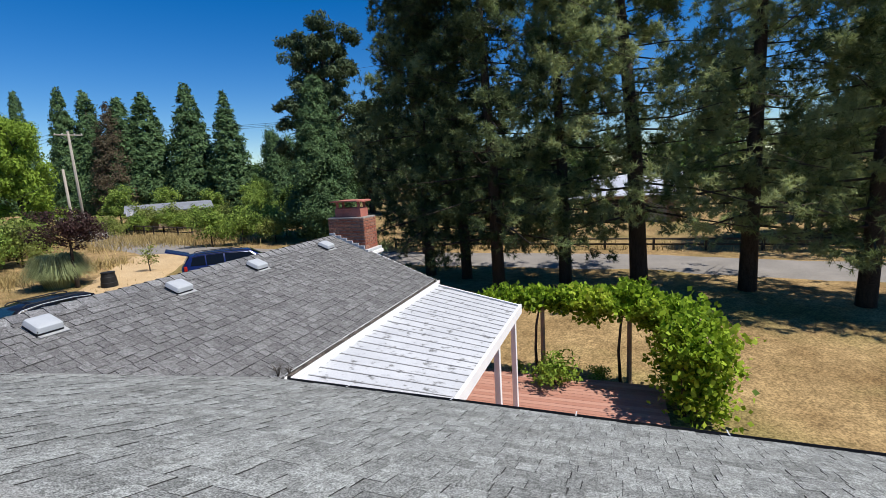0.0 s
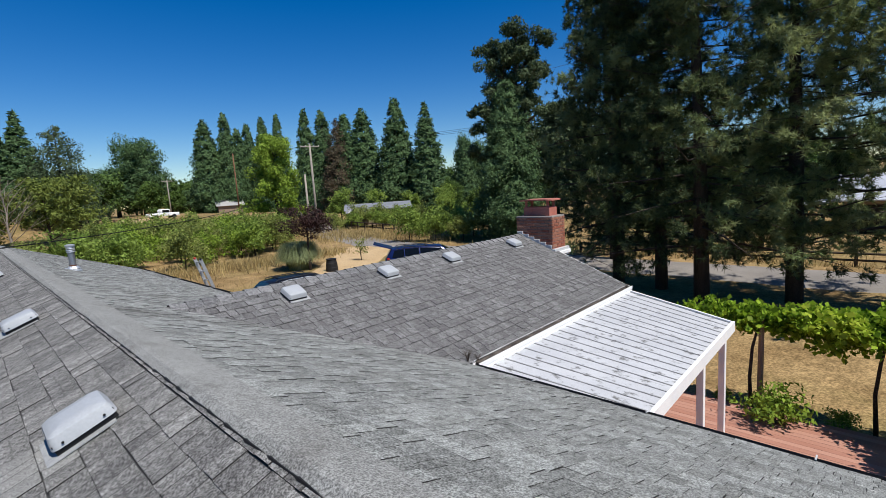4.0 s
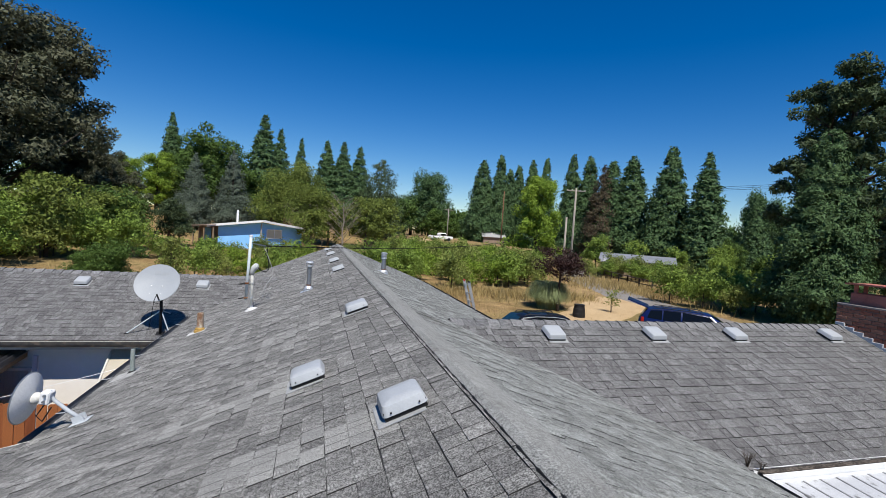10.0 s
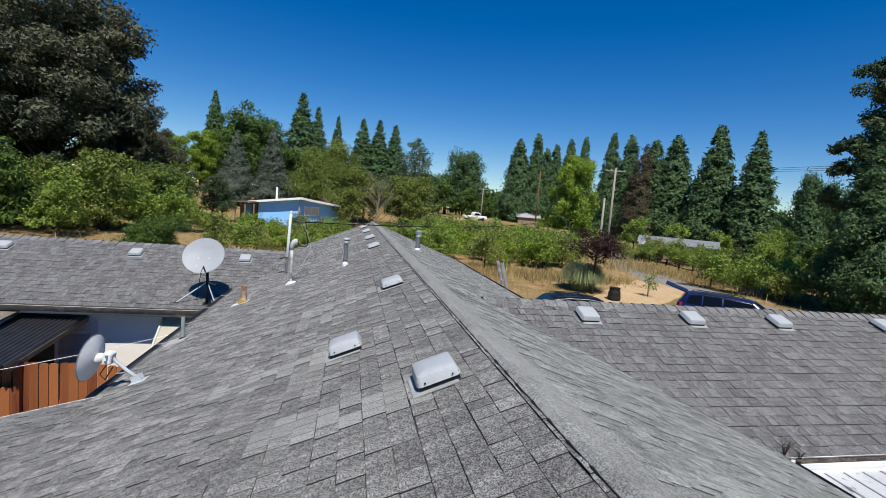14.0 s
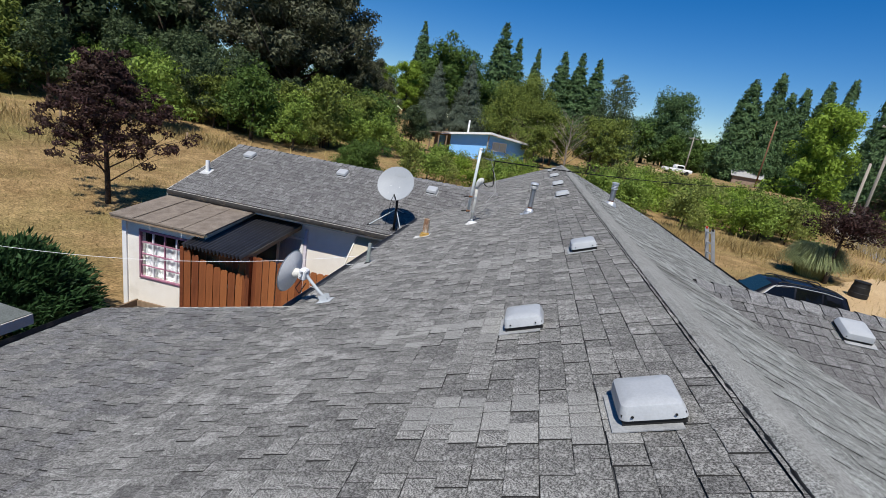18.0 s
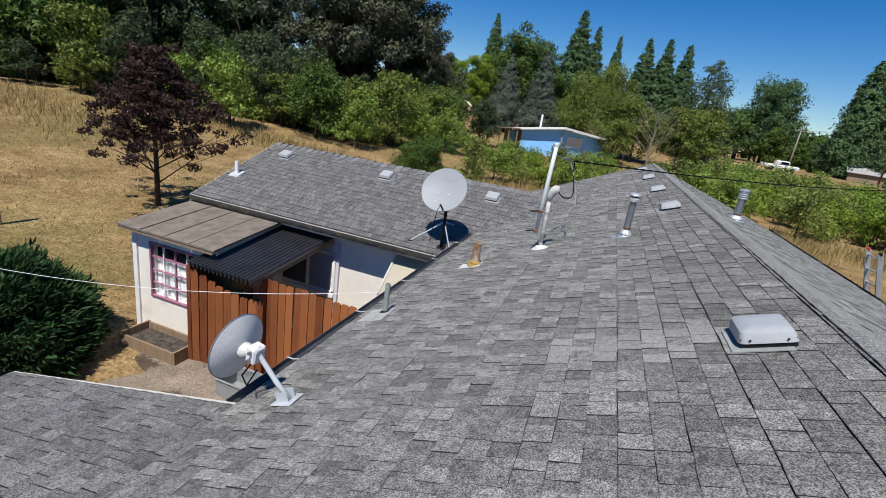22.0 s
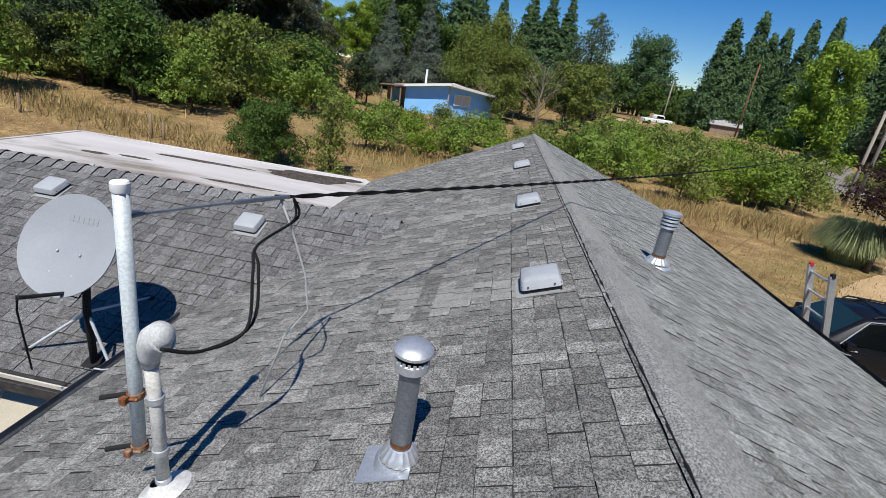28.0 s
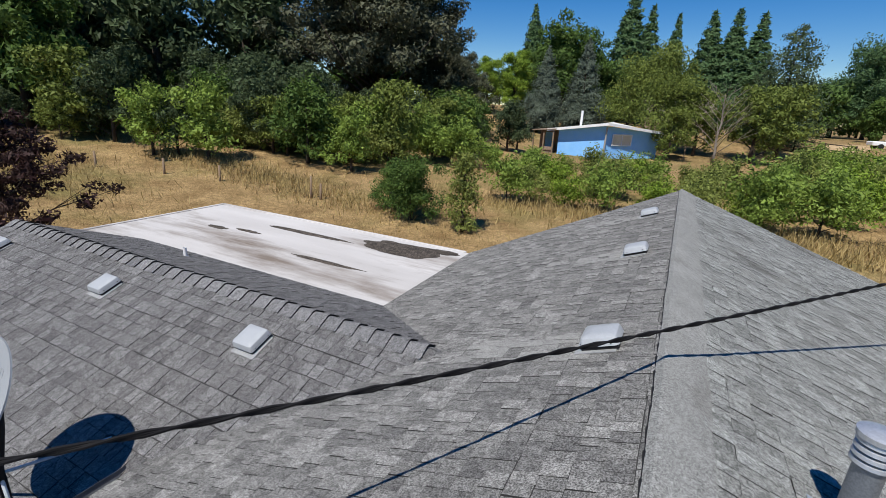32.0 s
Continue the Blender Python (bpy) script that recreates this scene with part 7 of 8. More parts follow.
for i in range(46):
    k = i / 46
    x = -44 + 33 * k + rs.uniform(-2, 2)
    y = 22 + 19 * k + rs.uniform(0, 15)
    s = 0.42 + 0.55 * rs.random()
    if x > -17 and y > 36:
        x, s = x - 7, s * 0.8
    if x > -13 and y > 38:
        s *= 0.55
    plant(rs.choice((th_a, th_b, th_c, th_d, th_d) if k < 0.5 else (th_a, th_a, th_b, th_c)), x, y, s, rs.uniform(0, 6.28))
for i in range(3):
    plant(rs.choice((th_a, th_c)), -22 + 1.9 * i + rs.uniform(-1, 1), 47 + rs.uniform(0, 9) + (12 if -14 < -20 + 1.9 * i < 1 else 0), 0.7 + 0.35 * rs.random(), rs.uniform(0, 6.28))
for i in range(26):                      # undergrowth that closes the thicket's foot
    k = i / 26
    x, y = -34 + 25 * k + rs.uniform(-1.5, 1.5), 33 + 12 * k + rs.uniform(0, 6)
    plant(rs.choice((sh_a, sh_b, sh_c, th_b)), x, y, (0.7 if k < 0.7 else 0.35) + 0.5 * rs.random() * (1 if k < 0.7 else 0.5), rs.uniform(0, 6.28))
for src, x, y, s in ((bright, -26.3, 86, 0.8), (bright, -30, 84, 0.7), (wood, -19.9, 92, 1.15), (wood, -24.5, 96, 0.95), (wood, -15.5, 97, 0.9), (wood, -9.5, 99, 0.75), (belt_a, 44, 150, 0.5), (belt_b, 50, 158, 0.5), (wood, 68, 63, 0.5), (wood, 76, 68, 0.55), (belt_a, 66, 55, 0.35), (belt_a, 80, 62, 0.5)):
    plant(src, x, y, s, x)
for i in range(26):                      # taller back row of the thicket
    k = i / 26
    plant(rs.choice((th_a, th_d, th_d, th_d)), -50 + 36 * k + rs.uniform(-1.5, 1.5), 33 + 22 * k + rs.uniform(-2, 4), (0.66 + 0.34 * rs.random()) * (0.75 if k > 0.5 else 1), rs.uniform(0, 6.28))
for x, y, s in ((42.5, 55.5, 0.85), (40, 57.5, 0.8), (45.5, 53.5, 0.9), (38, 60, 0.75), (48, 51, 0.8), (36.5, 57, 0.8)):
    plant(rs.choice((sh_a, sh_b)), x, y, s, x)
for x, y, s in ((25, 172, 0.8), (33, 190, 0.9), (42, 180, 0.8), (18, 150, 0.7), (86, 120, 0.9), (95, 100, 0.9), (80, 135, 0.9), (110, 90, 1.0)):
    plant(rs.choice((belt_a, belt_b)), x, y, s, x)
for x, y, s in ((34, 5.8, 0.9), (35, 9, 1.1), (36, 13, 1.2), (33.5, -7.6, 0.8), (35, -11, 1.0), (34, -15, 1.1), (38, -19, 1.2), (41, 9, 1.2), (44, -14, 1.2), (52, -4, 1.3), (55, 6, 1.4)):
    plant(rs.choice((th_d, th_d, th_a)), x, y, s, x)
for x, y, s in ((30.5, 35, 1.1), (31.8, 32.6, 1.0), (33.5, 31, 0.9), (36, 33.5, 1.1), (38, 30, 1.2)):
    plant(rs.choice((sh_a, sh_b)), x, y, s, x)
plant(cb, -28.2, 100, 0.8, 1.0, 0.72)
plant(ca, 74, 64, 0.6, 1.0, 0.6)
# tall woods to the west and north-west
for x, y, s in ((-52, 22, 1.1), (-50, 33, 1.15), (-46, 40, 1.2), (-42, 47, 1.2), (-58, 28, 1.3), (-55, 14, 1.1), (-60, 6, 1.2), (-38, 62, 1.1), (-48, 56, 1.3), (-62, -6, 1.2), (-56, 44, 1.35), (-64, 18, 1.4)):
    plant(rs.choice((wood, dark_wood, dark_wood)), x, y, s * (0.8 if x < -44.9 else 0.85), rs.uniform(0, 6.28))
for x, y, s in ((-48, 28, 0.55), (-53, 38, 0.65), (-57, 20, 0.6), (-45, 52, 0.7)):
    plant(ca, x, y, s, x)
# distant belt that closes the view all round
for i in range(54):
    a = radians(-60 + i * 3.7)
    d = 125 + rs.uniform(0, 70)
    plant(rs.choice((belt_b, belt_a, belt_a)), d * math.sin(a), d * math.cos(a), 0.6 + 0.35 * rs.random(), rs.uniform(0, 6.28))
for i in range(26):
    a = radians(-75 + i * 9)
    d = 60 + rs.uniform(0, 35)
    x, y = d * math.sin(a), d * math.cos(a)
    if 10 < math.degrees(a) < 56 or abs(math.degrees(a) + 4) < 14:
        continue
    plant(rs.choice((th_a, th_c, sh_b)), x, y, 0.9 + 0.7 * rs.random(), rs.uniform(0, 6.28))
for x, y, s in ((36, -12, 1.0), (47, 12, 0.9), (38, 15, 0.9), (46, -16, 1.1), (34, -20, 1.0), (52, 4, 1.1), (55, -10, 1.2), (48, 20, 1.0)):
    plant(rs.choice((th_a, th_c)), x, y, s, rs.uniform(0, 6.28))
for x, y, s in ((57, 40, 0.8), (62, 36, 0.9), (60, 31, 0.8), (66, 42, 0.9), (66, 10, 0.9), (70, -12, 1.0), (64, -28, 1.0), (72, 28, 0.9), (60, -45, 1.0)):
    plant(rs.choice((wood, dark_wood)), x, y, s, rs.uniform(0, 6.28))
# bare dead tree and dull shrubs near the hill road
M_dead = surface("bleached_dead_wood", (0.2, 0.17, 0.14), (0.3, 0.26, 0.22), scale=5.0, rough=0.9)
dead = thing("dead_tree", (0, 0, 0), "bare bleached dead tree", "tree")
g = Geo()
limbs(g, None, 7.0, np.random.default_rng(61), 26, 3.6, 0.13, 0.15, 0.8)
part("trunk", g, M_dead, dead, smooth=True)
first(dead, 2.9, 68.0)
for x, y, s in ((6.5, 71, 1.3), (1.0, 72, 1.2), (9.5, 76, 1.3), (-1.5, 66, 0.9)):
    plant(th_c, x, y, s, x)

# grape arbour beside the deck
M_vine = foliage("grape_leaves", (0.13, 0.26, 0.02), (0.36, 0.52, 0.045), (0.48, 0.58, 0.07), 0.6, tip_at=(0.45, 0.6))
arb = thing("grape_arbor", (0, 0, 0), "wooden arbor overgrown with bright green grape vines", "arbor")
for x, y in ((10.6, 2.25), (10.9, 0.2), (9.6, -1.1), (10.7, 4.2)):
    part("post", Geo().tube([(x, y, -0.65), (x + 0.03, y, 1.55)], [0.06, 0.05], 8), M_timber, arb)
part("rail", Geo().tube([(10.7, 4.3, 1.45), (10.75, 2.2, 1.5), (10.95, 0.2, 1.48), (9.65, -1.1, 1.4), (9.0, -1.2, 1.25)], 0.04, 6), M_timber, arb)
for x, y in ((9.4, -0.85), (9.7, -1.0), (10.9, 0.4), (10.6, 2.4)):
    part("vine_stem", Geo().tube([(x, y, -0.62), (x + 0.06, y + 0.05, 0.2), (x - 0.03, y, 0.9), (x + 0.1, y - 0.1, 1.5)], [0.045, 0.035, 0.03, 0.015], 6), M_bark, arb, smooth=True)
rngv = np.random.default_rng(9)
path_ = np.array([(10.5, 4.4, 1.45), (10.7, 3.2, 1.5), (10.8, 2.2, 1.5), (11.0, 1.2, 1.5), (11.0, 0.2, 1.5), (10.5, -0.55, 1.4), (9.8, -1.1, 1.22), (9.2, -1.2, 1.0)])
size_ = np.array([0.22, 0.34, 0.42, 0.5, 0.55, 0.6, 0.72, 0.62])
nv = 20000
seg = rngv.choice(7, nv, p=np.array([0.06, 0.1, 0.12, 0.15, 0.17, 0.2, 0.2]))
f = rngv.random(nv)[:, None]
c = path_[seg] * (1 - f) + path_[seg + 1] * f
rad = (size_[seg] * (1 - f[:, 0]) + size_[seg + 1] * f[:, 0])
d = rngv.normal(size=(nv, 3))
d /= np.linalg.norm(d, axis=1)[:, None]
lump = np.array([0.35 + 1.9 * abs(noise.noise(Vector(q) * 1.6)) for q in c + d * 0.4])
p = c + d * (rad * lump * rngv.uniform(0.5, 1.25, nv))[:, None] * [1, 1, 0.75]
hangs = (rngv.random(nv) < 0.5) & (seg >= 5)
p[hangs, 2] -= rngv.random(hangs.sum()) * 1.5
p[:, 2] = np.maximum(p[:, 2], -0.45)
part_v = new("vine_leaves", leaf_mesh("vine_leaves", leaf_cloud(p, d + [0, 0, 0.6], 0.115, rngv, 0.9), M_vine))
part_v.parent = arb
shoot = broad_tree("vine_shrub", 62, 0.8, 0.55, 700, 0.13, M_bright_leaf, "low bright green vine shrub at the deck's edge", "bush", n=7, start=0.05, clump=0.28)
first(shoot, 10.0, 1.9)
plant(shoot, 10.8, 0.9, 0.45, 2.0)
plant(shoot, 10.9, 3.0, 0.35, 1.0)

# dry grass, tall along the hedges and thin in the field
rngg = np.random.default_rng(3)
bl = []
for cxg, cyg, wx, wy, n, h in ((0, 36.5, 14, 2.5, 4200, 0.5), (16, 36, 11, 2.5, 3600, 0.5), (-22, 31, 12, 2.5, 4200, 0.35), (-33, 22, 9, 4, 3600, 0.35), (-18, 18, 11, 11, 6000, 0.1), (33, 46, 6, 12, 4200, 0.6),
                               (13, 26, 6, 4, 1500, 0.15), (-7, 28, 12, 5, 4200, 0.12), (29, 5, 2.5, 20, 2600, 0.3), (5, 30, 9, 6, 2600, 0.12)):
    x, y = cxg + rngg.normal(size=n) * wx * 0.5, cyg + rngg.normal(size=n) * wy * 0.5
    z = np.array([ground_z(a, b) for a, b in zip(x, y)])
    base = np.stack([x, y, z - 0.02], 1)
    hh = h * rngg.uniform(0.4, 1.3, n)
    tip = base + np.stack([rngg.normal(size=n) * hh * 0.35, rngg.normal(size=n) * hh * 0.35, hh], 1)
    a = rngg.uniform(0, math.pi, n)
    s = np.stack([np.cos(a), np.sin(a), np.zeros(n)], 1) * (0.012 + 0.03 * hh)[:, None]
    keep = ~((x > -12) & (x < 10.2) & (y < 22) & (y > -6)) & ~((x > 23) & (x < 29) & (y < 40))
    bl.append(np.stack([base - s, base + s, tip + s * 0.35, tip - s * 0.35], 1)[keep])
tagged(new("dry_grass", leaf_mesh("dry_grass", np.concatenate(bl), M_dry_stalk)), "tall dry golden grass along hedges and field", "grass", kind="stuff")

# ---- neighbours, poles and fences ----
M_bluewall = surface("bright_blue_siding", (0.22, 0.52, 0.97), (0.27, 0.57, 0.98), scale=1.5, rough=0.7, speck=0.05)
M_metal_roof = surface("pale_metal_roofing", (0.5, 0.52, 0.56), (0.62, 0.64, 0.68), scale=0.8, rough=0.45, metal=0.3, speck=0.06)
M_old_metal = surface("dull_metal_roofing", (0.15, 0.16, 0.18), (0.22, 0.23, 0.25), scale=0.8, rough=0.7, speck=0.1)
M_brown_wall = surface("brown_board_wall", (0.24, 0.17, 0.13), (0.32, 0.24, 0.18), scale=2.0, rough=0.9, speck=0.15, stretch=(4, 4, 0.3))
M_grey_wall = surface("grey_board_wall", (0.28, 0.28, 0.28), (0.38, 0.37, 0.36), scale=2.0, rough=0.9, speck=0.1)
M_pole = surface("weathered_pole_wood", (0.27, 0.24, 0.2), (0.38, 0.34, 0.29), scale=4.0, rough=0.9, speck=0.15, stretch=(3, 3, 0.2))
M_brown_pole = surface("creosoted_pole_wood", (0.16, 0.08, 0.045), (0.22, 0.12, 0.07), scale=4.0, rough=0.9, speck=0.15, stretch=(3, 3, 0.2))

bz = 0.95
bh = thing("blue_house", Matrix.Translation((-7.5, 61.6, bz - 0.08)) @ Matrix.Diagonal((1.04, 1.1, 1.08, 1)), "small bright blue house with a white low roof", "house")
# plan: corner at the origin, one wall runs west, the other north-east; a low roof falls both ways from the corner
part("wall", Geo().prism([(-4.6, 0, -0.4), (0, 0, -0.4), (0, 0, 3.0), (-4.6, 0, 2.36)], (0, 0.15, 0)), M_bluewall, bh)
part("wall", Geo().prism([(0, 0.0, -0.4), (4.6, 5.0, -0.4), (4.6, 5.0, 2.44), (0, 0.0, 3.0)], (-0.1, 0.1, 0)), M_bluewall, bh)
part("wall", Geo().prism([(-4.6, 0.15, -0.4), (-3.8, 5.3, -0.4), (-3.8, 5.3, 2.36), (-4.6, 0.15, 2.3)], (0.15, 0, 0)), M_bluewall, bh)
part("wall", Geo().box(-3.8, 4.5, 5.2, 5.35, -0.4, 2.3), M_bluewall, bh)
ra, rb, rc, rd, re_, rf = (0.3, -0.75, 3.17), (-0.3, 6.2, 3.17), (-5.7, -0.65, 2.3), (-4.6, 5.9, 2.35), (5.9, 5.0, 2.38), (4.2, 7.4, 2.4)
part("roof", Geo().prism([ra, rb, rd, rc], (0, 0, 0.13)), M_white, bh, "white low-pitched roof")
part("roof", Geo().prism([ra, re_, rf, rb], (0, 0, 0.13)), M_white, bh, "white low-pitched roof")
for p, q in ((rc, ra), (ra, re_)):
    d = (Vector(q) - Vector(p)).normalized().cross(Vector((0, 0, 1)))
    part("fascia", Geo().prism([Vector(p) + Vector((0, 0, -0.1)), Vector(q) + Vector((0, 0, -0.1)), Vector(q) + Vector((0, 0, 0.15)), Vector(p) + Vector((0, 0, 0.15))], d * 0.05), M_white, bh)
wdw = part("window", Geo().prism([(0.62, 0.67, 1.25), (2.2, 2.39, 1.25), (2.2, 2.39, 2.2), (0.62, 0.67, 2.2)], (0.06, -0.06, 0)), M_awning, bh, "window with drawn cream blinds")
for (x0, y0, z0), (x1, y1, z1) in (((0.6, 0.65, 1.22), (2.22, 2.41, 1.22)), ((0.6, 0.65, 2.23), (2.22, 2.41, 2.23)), ((0.62, 0.67, 1.2), (0.62, 0.67, 2.25)), ((2.2, 2.39, 1.2), (2.2, 2.39, 2.25)), ((1.41, 1.53, 1.2), (1.41, 1.53, 2.25))):
    part("window_frame", Geo().tube([(x0 + 0.07, y0 - 0.07, z0), (x1 + 0.07, y1 - 0.07, z1)], 0.055, 4), M_white, wdw)
part("stove_pipe", Geo().tube([(-2.9, 2.0, 2.6), (-2.9, 2.0, 4.3)], 0.12, 10), M_white, bh)
part("porch_roof", Geo().prism([(-7.3, -0.7, 2.2), (-4.7, -0.8, 2.42), (-4.5, 4.5, 2.42), (-7.1, 4.5, 2.2)], (0, 0, 0.09)), M_brown_wall, bh, "brown-edged porch roof")
for px, py in ((-7.1, -0.5), (-6.0, -0.5), (-5.0, -0.55)):
    part("porch_post", Geo().box(px - 0.07, px + 0.07, py - 0.07, py + 0.07, -0.5, 2.3), M_timber, bh)
part("porch_rail", Geo().box(-7.1, -5.0, -0.55, -0.48, 0.35, 0.45), M_timber, bh)
part("porch_boards", Geo().box(-5.9, -5.1, -0.46, -0.4, -0.5, 0.7), M_brown_wall, bh)
part("porch_door", Geo().box(-6.6, -5.8, 2.2, 2.28, -0.4, 2.0), M_bluewall, bh, "bright blue door in the porch")
part("porch_back", Geo().box(-7.2, -4.7, 2.3, 2.4, -0.4, 2.3), M_brown_wall, bh)
part("lean_to_roof", Geo().prism([(5.0, 4.3, 2.05), (7.6, 7.0, 1.85), (6.4, 8.4, 2.0), (3.9, 5.6, 2.2)], (0, 0, 0.1)), M_white, bh, "pale lean-to roof at the far corner")
part("lean_to_post", Geo().tube([(7.3, 6.8, -0.5), (7.3, 6.8, 1.9)], 0.07, 6), M_timber, bh)
part("corner_post", Geo().tube([(0.1, -0.3, -0.4), (0.14, -0.22, 2.95)], 0.09, 7), M_grey_wall, bh)


def barn(name, x, y, turn, l, w, h, rise, wall_m, roof_m, label, doors=0):
    t = thing(name, Matrix.Translation((x, y, ground_z(x, y))) @ Matrix.Rotation(turn, 4, "Z"), label, "building")
    part("wall", Geo().box(-l / 2, l / 2, -w / 2, -w / 2 + 0.15, -0.5, h), wall_m, t)
    part("wall", Geo().box(-l / 2, l / 2, w / 2 - 0.15, w / 2, -0.5, h), wall_m, t)
    for s in (-1, 1):
        part("gable", Geo().prism([(s * l / 2, -w / 2 + 0.15, -0.5), (s * l / 2, w / 2 - 0.15, -0.5), (s * l / 2, w / 2 - 0.15, h), (s * l / 2, 0, h + rise), (s * l / 2, -w / 2 + 0.15, h)], (-s * 0.15, 0, 0)), wall_m, t)
        part("roof", Geo().prism([(-l / 2 - 0.5, s * (w / 2 + 0.5), h - rise * 0.5 / (w / 2)), (l / 2 + 0.5, s * (w / 2 + 0.5), h - rise * 0.5 / (w / 2)), (l / 2 + 0.5, 0, h + rise), (-l / 2 - 0.5, 0, h + rise)], (0, 0, 0.1)), roof_m, t)
    for i in range(doors):
        part("window", Geo().box(-l / 2 + (i + 0.5) * l / doors - 0.5, -l / 2 + (i + 0.5) * l / doors + 0.5, -w / 2 - 0.03, -w / 2 + 0.01, 0.9, 1.9), M_glass, t)
    return t


b1 = barn("barn", 47.5, -1.2, radians(90), 7.0, 7.0, 2.6, 1.6, M_brown_wall, M_metal_roof, "brown board barn with a pale metal roof across the lane")
part("lean_to_roof", Geo().prism([(3.2, 3.6, 2.5), (6.6, 3.6, 1.9), (6.6, -1.0, 1.9), (3.2, -1.0, 2.5)], (0, 0, 0.1)), M_metal_roof, b1)
part("lean_to_post", Geo().box(6.4, 6.55, 3.3, 3.45, -0.4, 1.9), M_timber, b1)
part("door", Geo().box(-2.4, -0.9, 3.53, 3.58, -0.3, 2.2), M_grey_wall, b1, "pale sliding door")
# flat black panel on the wall paints the shade inside an open bay
part("bay_shade_panel", Geo().box(0.9, 3.3, 3.47, 3.53, -0.3, 2.1), M_black, b1, "black panel for the shade inside an open bay")
for i in range(12):
    part("batten", Geo().box(-3.4 + i * 0.36, -3.35 + i * 0.36, 3.5, 3.53, -0.3, 2.5), M_brown_wall, b1)
for bx, by, bs in ((44.0, 56.5, 1.15), (46.5, 55.6, 0.95), (41.8, 58.6, 1.2)):
    plant(sh_b, bx, by, bs, bx)
for bx, by, bs in ((52, 67.5, 1.15), (57, 63, 1.0), (61, 58, 1.2), (55, 52, 0.95), (60, 48, 1.1), (50.5, 48.5, 0.8), (47, 71, 1.2)):
    plant(th_b, bx, by, bs, bx, label="light green leafy tree beside the lane")
b2 = barn("long_barn", 48.3, 62.0, radians(-38), 10, 6, 2.6, 0.8, M_brown_wall, M_old_metal, "long low brown barn with a dull metal roof", 4)
part("skylight_roof", Geo().prism([(-5.2, -5.0, 2.15), (-1.0, -5.0, 2.15), (-1.0, -3.2, 2.65), (-5.2, -3.2, 2.65)], (0, 0, 0.08)), M_grey_wall, b2, "striped translucent lean-to sheets")
for i in range(6):
    part("sheet_rib", Geo().prism([(-5.1 + i * 0.7, -5.0, 2.24), (-4.75 + i * 0.7, -5.0, 2.24), (-4.75 + i * 0.7, -3.2, 2.74), (-5.1 + i * 0.7, -3.2, 2.74)], (0, 0, 0.02)), M_old_metal, b2)
barn("far_house", 92, 92, radians(-30), 9, 6, 2.6, 1.5, M_white, M_metal_roof, "pale house roof among far trees", 2)
barn("far_house", 60, 150, radians(15), 10, 7, 2.6, 2.0, M_grey_wall, M_grey_roll, "grey-roofed house beyond the orchard", 3)
barn("far_house", 50, 128, radians(-12), 6, 5, 2.4, 1.6, M_brown_wall, M_grey_wall, "small dark shed beyond the orchard")
barn("far_house", -43, 57, radians(25), 9, 6, 2.4, 1.4, M_white, M_metal_roof, "white house half hidden behind the thicket", 3)
barn("far_house", -2, 92, radians(10), 9, 6, 2.6, 1.8, M_brown_wall, M_grey_roll, "brown-roofed house behind the blue house", 2)

ribbon("dirt_track", [(15, 78), (18, 88), (23, 100), (34, 122)], (4.0, 5.0), 0.06, M_dirt, "pale dirt track up the hill", "track")
# white pickup on the hill road
pk = thing("pickup_truck", Matrix.Translation((25.5, 97, ground_z(25.5, 97) + 0.02)) @ Matrix.Rotation(radians(8), 4, "Z"), "white pickup truck parked on the far road", "truck")
part("body", Geo().box(-2.6, 2.6, -0.95, 0.95, 0.45, 1.05, bev=0.1), M_white, pk)
part("cab", Geo().box(-0.6, 1.1, -0.85, 0.85, 1.05, 1.75, bev=0.2), M_white, pk)
part("window", Geo().box(-0.4, 0.9, -0.87, 0.87, 1.15, 1.6, bev=0.05), M_car_glass, pk)
for x in (-1.6, 1.6):
    for y in (-0.85, 0.85):
        part("wheel", Geo().lathe([(0.0, -0.12), (0.38, -0.12), (0.38, 0.12), (0.0, 0.12)], 16, pose(x, y, 0.38, 90, 0, 0)), M_tyre, pk)


def utility_pole(x, y, top, r, mat_, arm=True, arm_turn=0.0, label="weathered wooden utility pole with a crossarm", lean=0.0):
    t = thing("utility_pole", (x, y, ground_z(x, y)), label, "utility pole", "utility poles")
    h = top - ground_z(x, y)
    part("pole", Geo().tube([(0, 0, -0.5), (lean * h, 0, h)], [r, r * 0.7], 10), mat_, t, smooth=True)
    if arm:
        m = pose(lean * h, 0, h - 0.35, 0, 0, arm_turn)
        part("crossarm", Geo().box(-1.2, 1.2, -0.06, 0.06, -0.06, 0.06, m), mat_, t)
        for k in (-1.1, -0.5, 0.5, 1.1):
            part("insulator", Geo().lathe([(0.03, 0.06), (0.05, 0.1), (0.045, 0.16), (0.0, 0.18)], 8, m @ pose(k, 0, 0)), M_white, t)
        for s in (-1, 1):
            part("brace", Geo().tube([m @ Vector((s * 0.8, 0.07, -0.02)), m @ Vector((0, 0.09, -0.7))], 0.018, 5), M_steel, t)
    return t


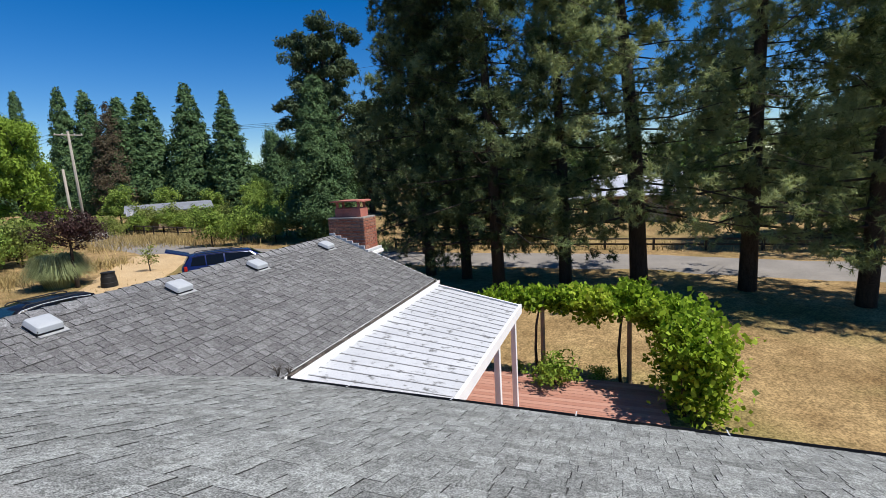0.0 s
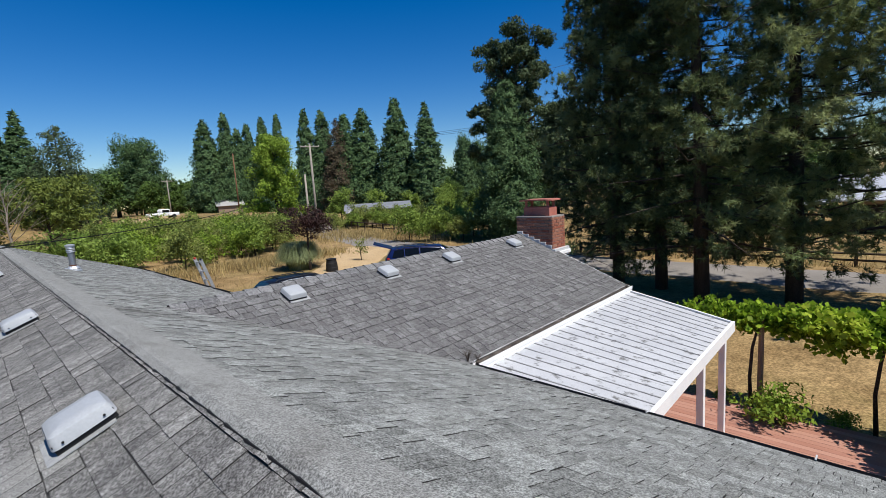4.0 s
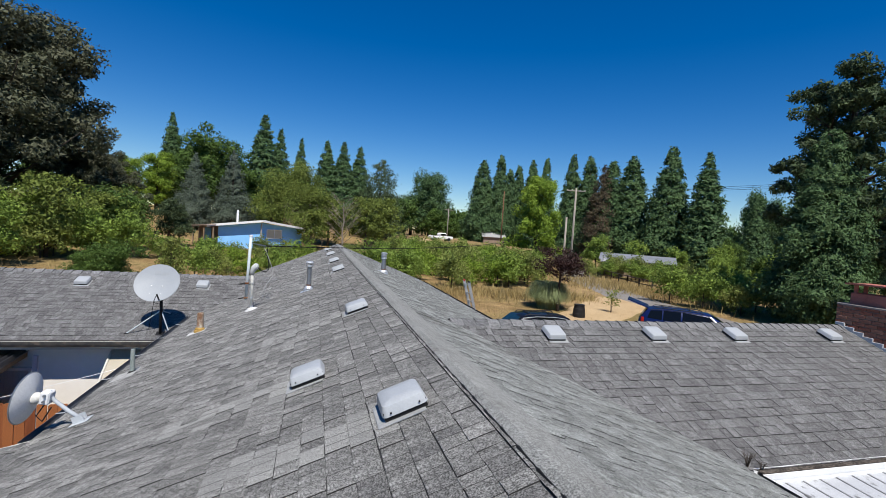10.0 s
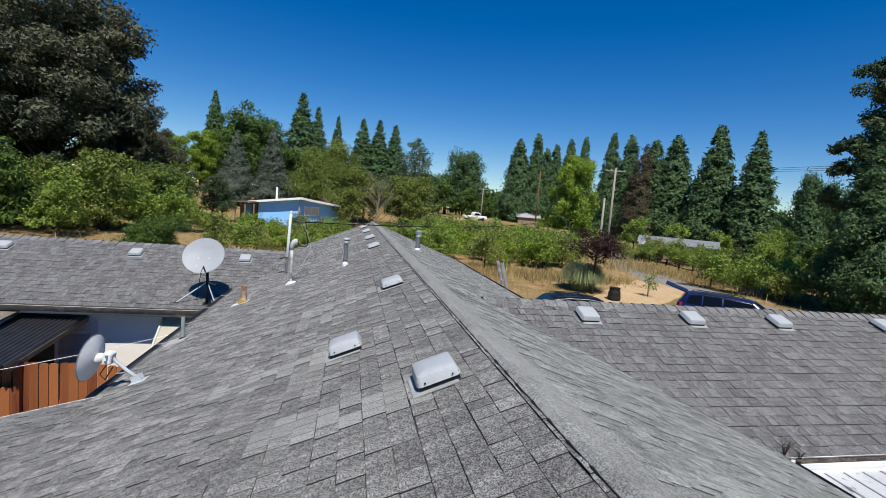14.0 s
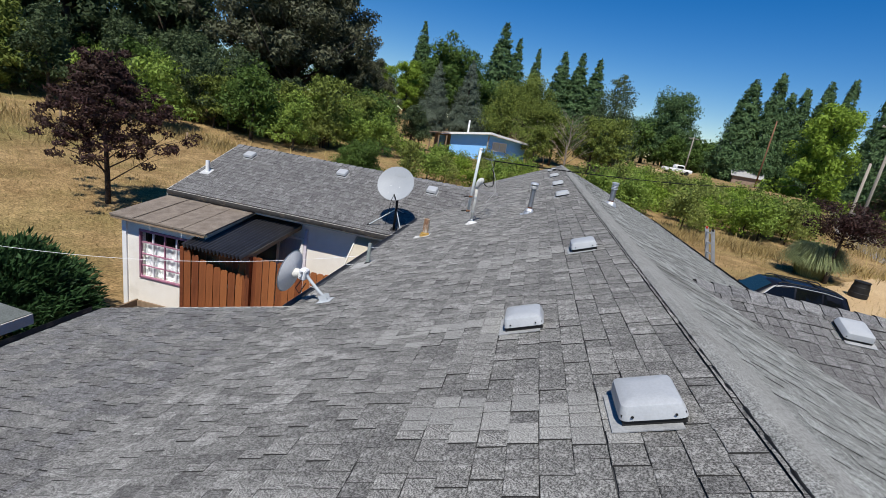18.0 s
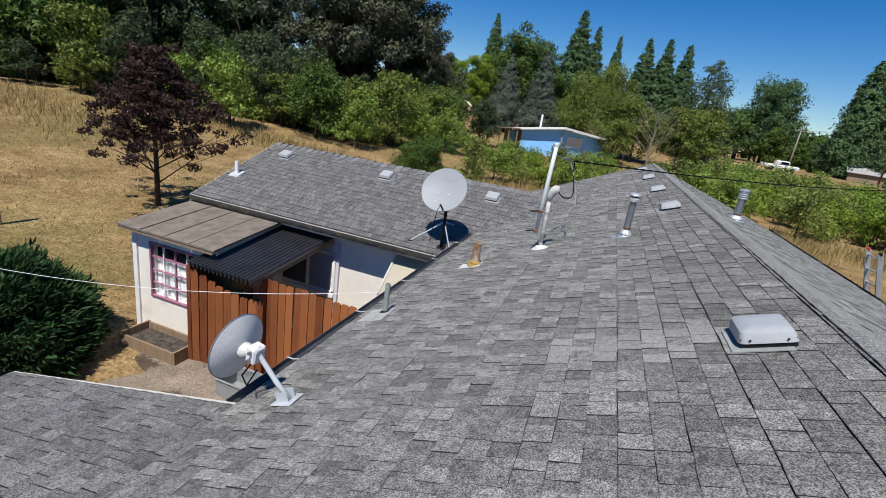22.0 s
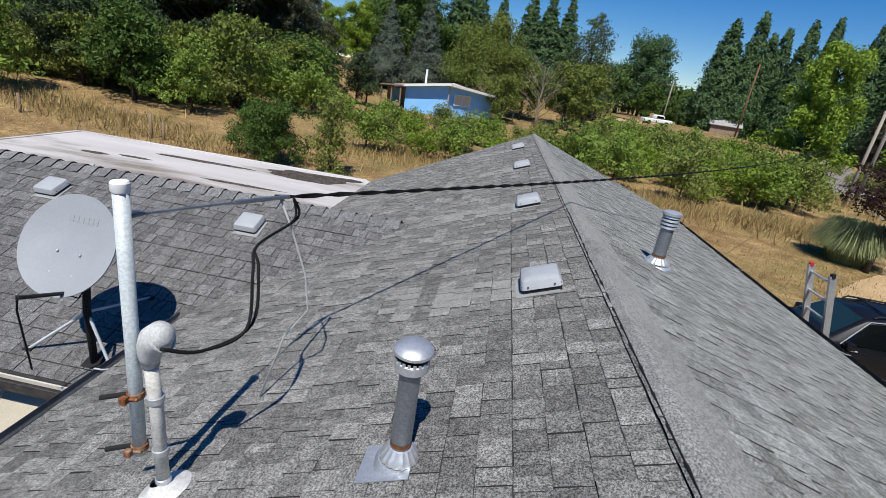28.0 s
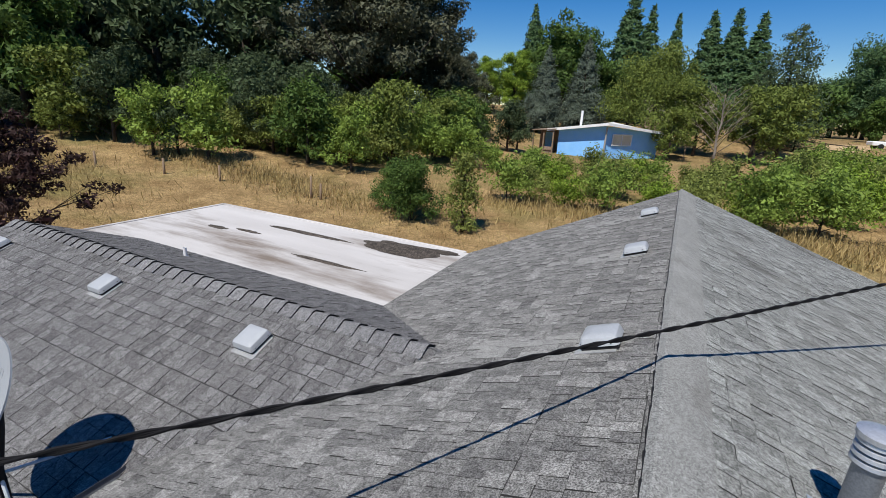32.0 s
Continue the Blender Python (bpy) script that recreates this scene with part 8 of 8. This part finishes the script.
utility_pole(31.3, 53.5, 11.4, 0.16, M_pole, True, -20)
utility_pole(28.5, 50.6, 7.4, 0.15, M_pole, False, label="short weathered pole with a street lamp arm")
utility_pole(33, 118, 10.6, 0.15, M_pole, True, 10)
utility_pole(46.0, 112, 16.0, 0.17, M_brown_pole, False, label="tall red-brown bare utility pole")
wires = thing("power_line", (0, 0, 0), "thin dark power lines strung between utility poles", "wire")
for k in (-1.1, 0.0, 1.1):
    part("wire", Geo().tube(hang((31.3 + k, 53.5, 11.2), (33 + k, 118, 10.4), 1.0), 0.012, 4), M_cable, wires)
    part("wire", Geo().tube(hang((31.3 + k, 53.5, 11.2), (29.0 + k, -20, 10.0), 1.3, 30), 0.012, 4), M_cable, wires)


def rail_fence(pts, h, label, rails=2):
    t = thing("rail_fence", (0, 0, 0), label, "fence")
    for (xa, ya), (xb, yb) in zip(pts[:-1], pts[1:]):
        ln = math.hypot(xb - xa, yb - ya)
        n = max(1, int(ln / 2.4))
        for i in range(n + 1):
            x, y = xa + (xb - xa) * i / n, ya + (yb - ya) * i / n
            z = ground_z(x, y)
            part("post", Geo().box(x - 0.07, x + 0.07, y - 0.07, y + 0.07, z - 0.3, z + h), M_bark, t)
        for k in range(rails):
            za = h * (0.92 - 0.45 * k)
            part("rail", Geo().tube([(xa, ya, ground_z(xa, ya) + za), (xb, yb, ground_z(xb, yb) + za)], 0.06, 6), M_bark, t)
    return t


rail_fence([(44, 72), (40, 60), (37.5, 50), (36.2, 44)], 1.2, "dark log rail fence beside the lane")
rail_fence([(29.8, 16), (29.6, 4), (29.4, -10), (28.8, -24)], 0.75, "low dark log rail along the lane")
rail_fence([(5.0, 84), (12.0, 82), (18, 82)], 1.5, "weathered plank fence on the hill", 3)
for x, y, h in ((-17.0, 11.3, 1.5), (-18.0, 29.8, 1.25), (-17.5, 30.0, 0.9), (-26.5, 27.0, 0.9), (-23.6, 28.4, 0.9), (-29.5, 25.0, 0.9)):
    fp = thing("field_post", (x, y, ground_z(x, y)), "old grey wooden post in the dry field", "post", "field posts")
    part("post", Geo().tube([(0, 0, -0.3), (0.02, 0.01, h)], [0.075, 0.06], 8), M_pole if h > 1.3 else M_timber, fp, smooth=True)

# ---- pieces picked out one by one ----
for me, m in later_bricks:
    ob = new("brick", me)
    ob.parent = chim
    ob.matrix_basis = m
for sheet, m, k, high in later_pieces:
    ob = new("shingle", shingle_piece(k, high))
    ob.parent = sheet
    ob.matrix_world = m
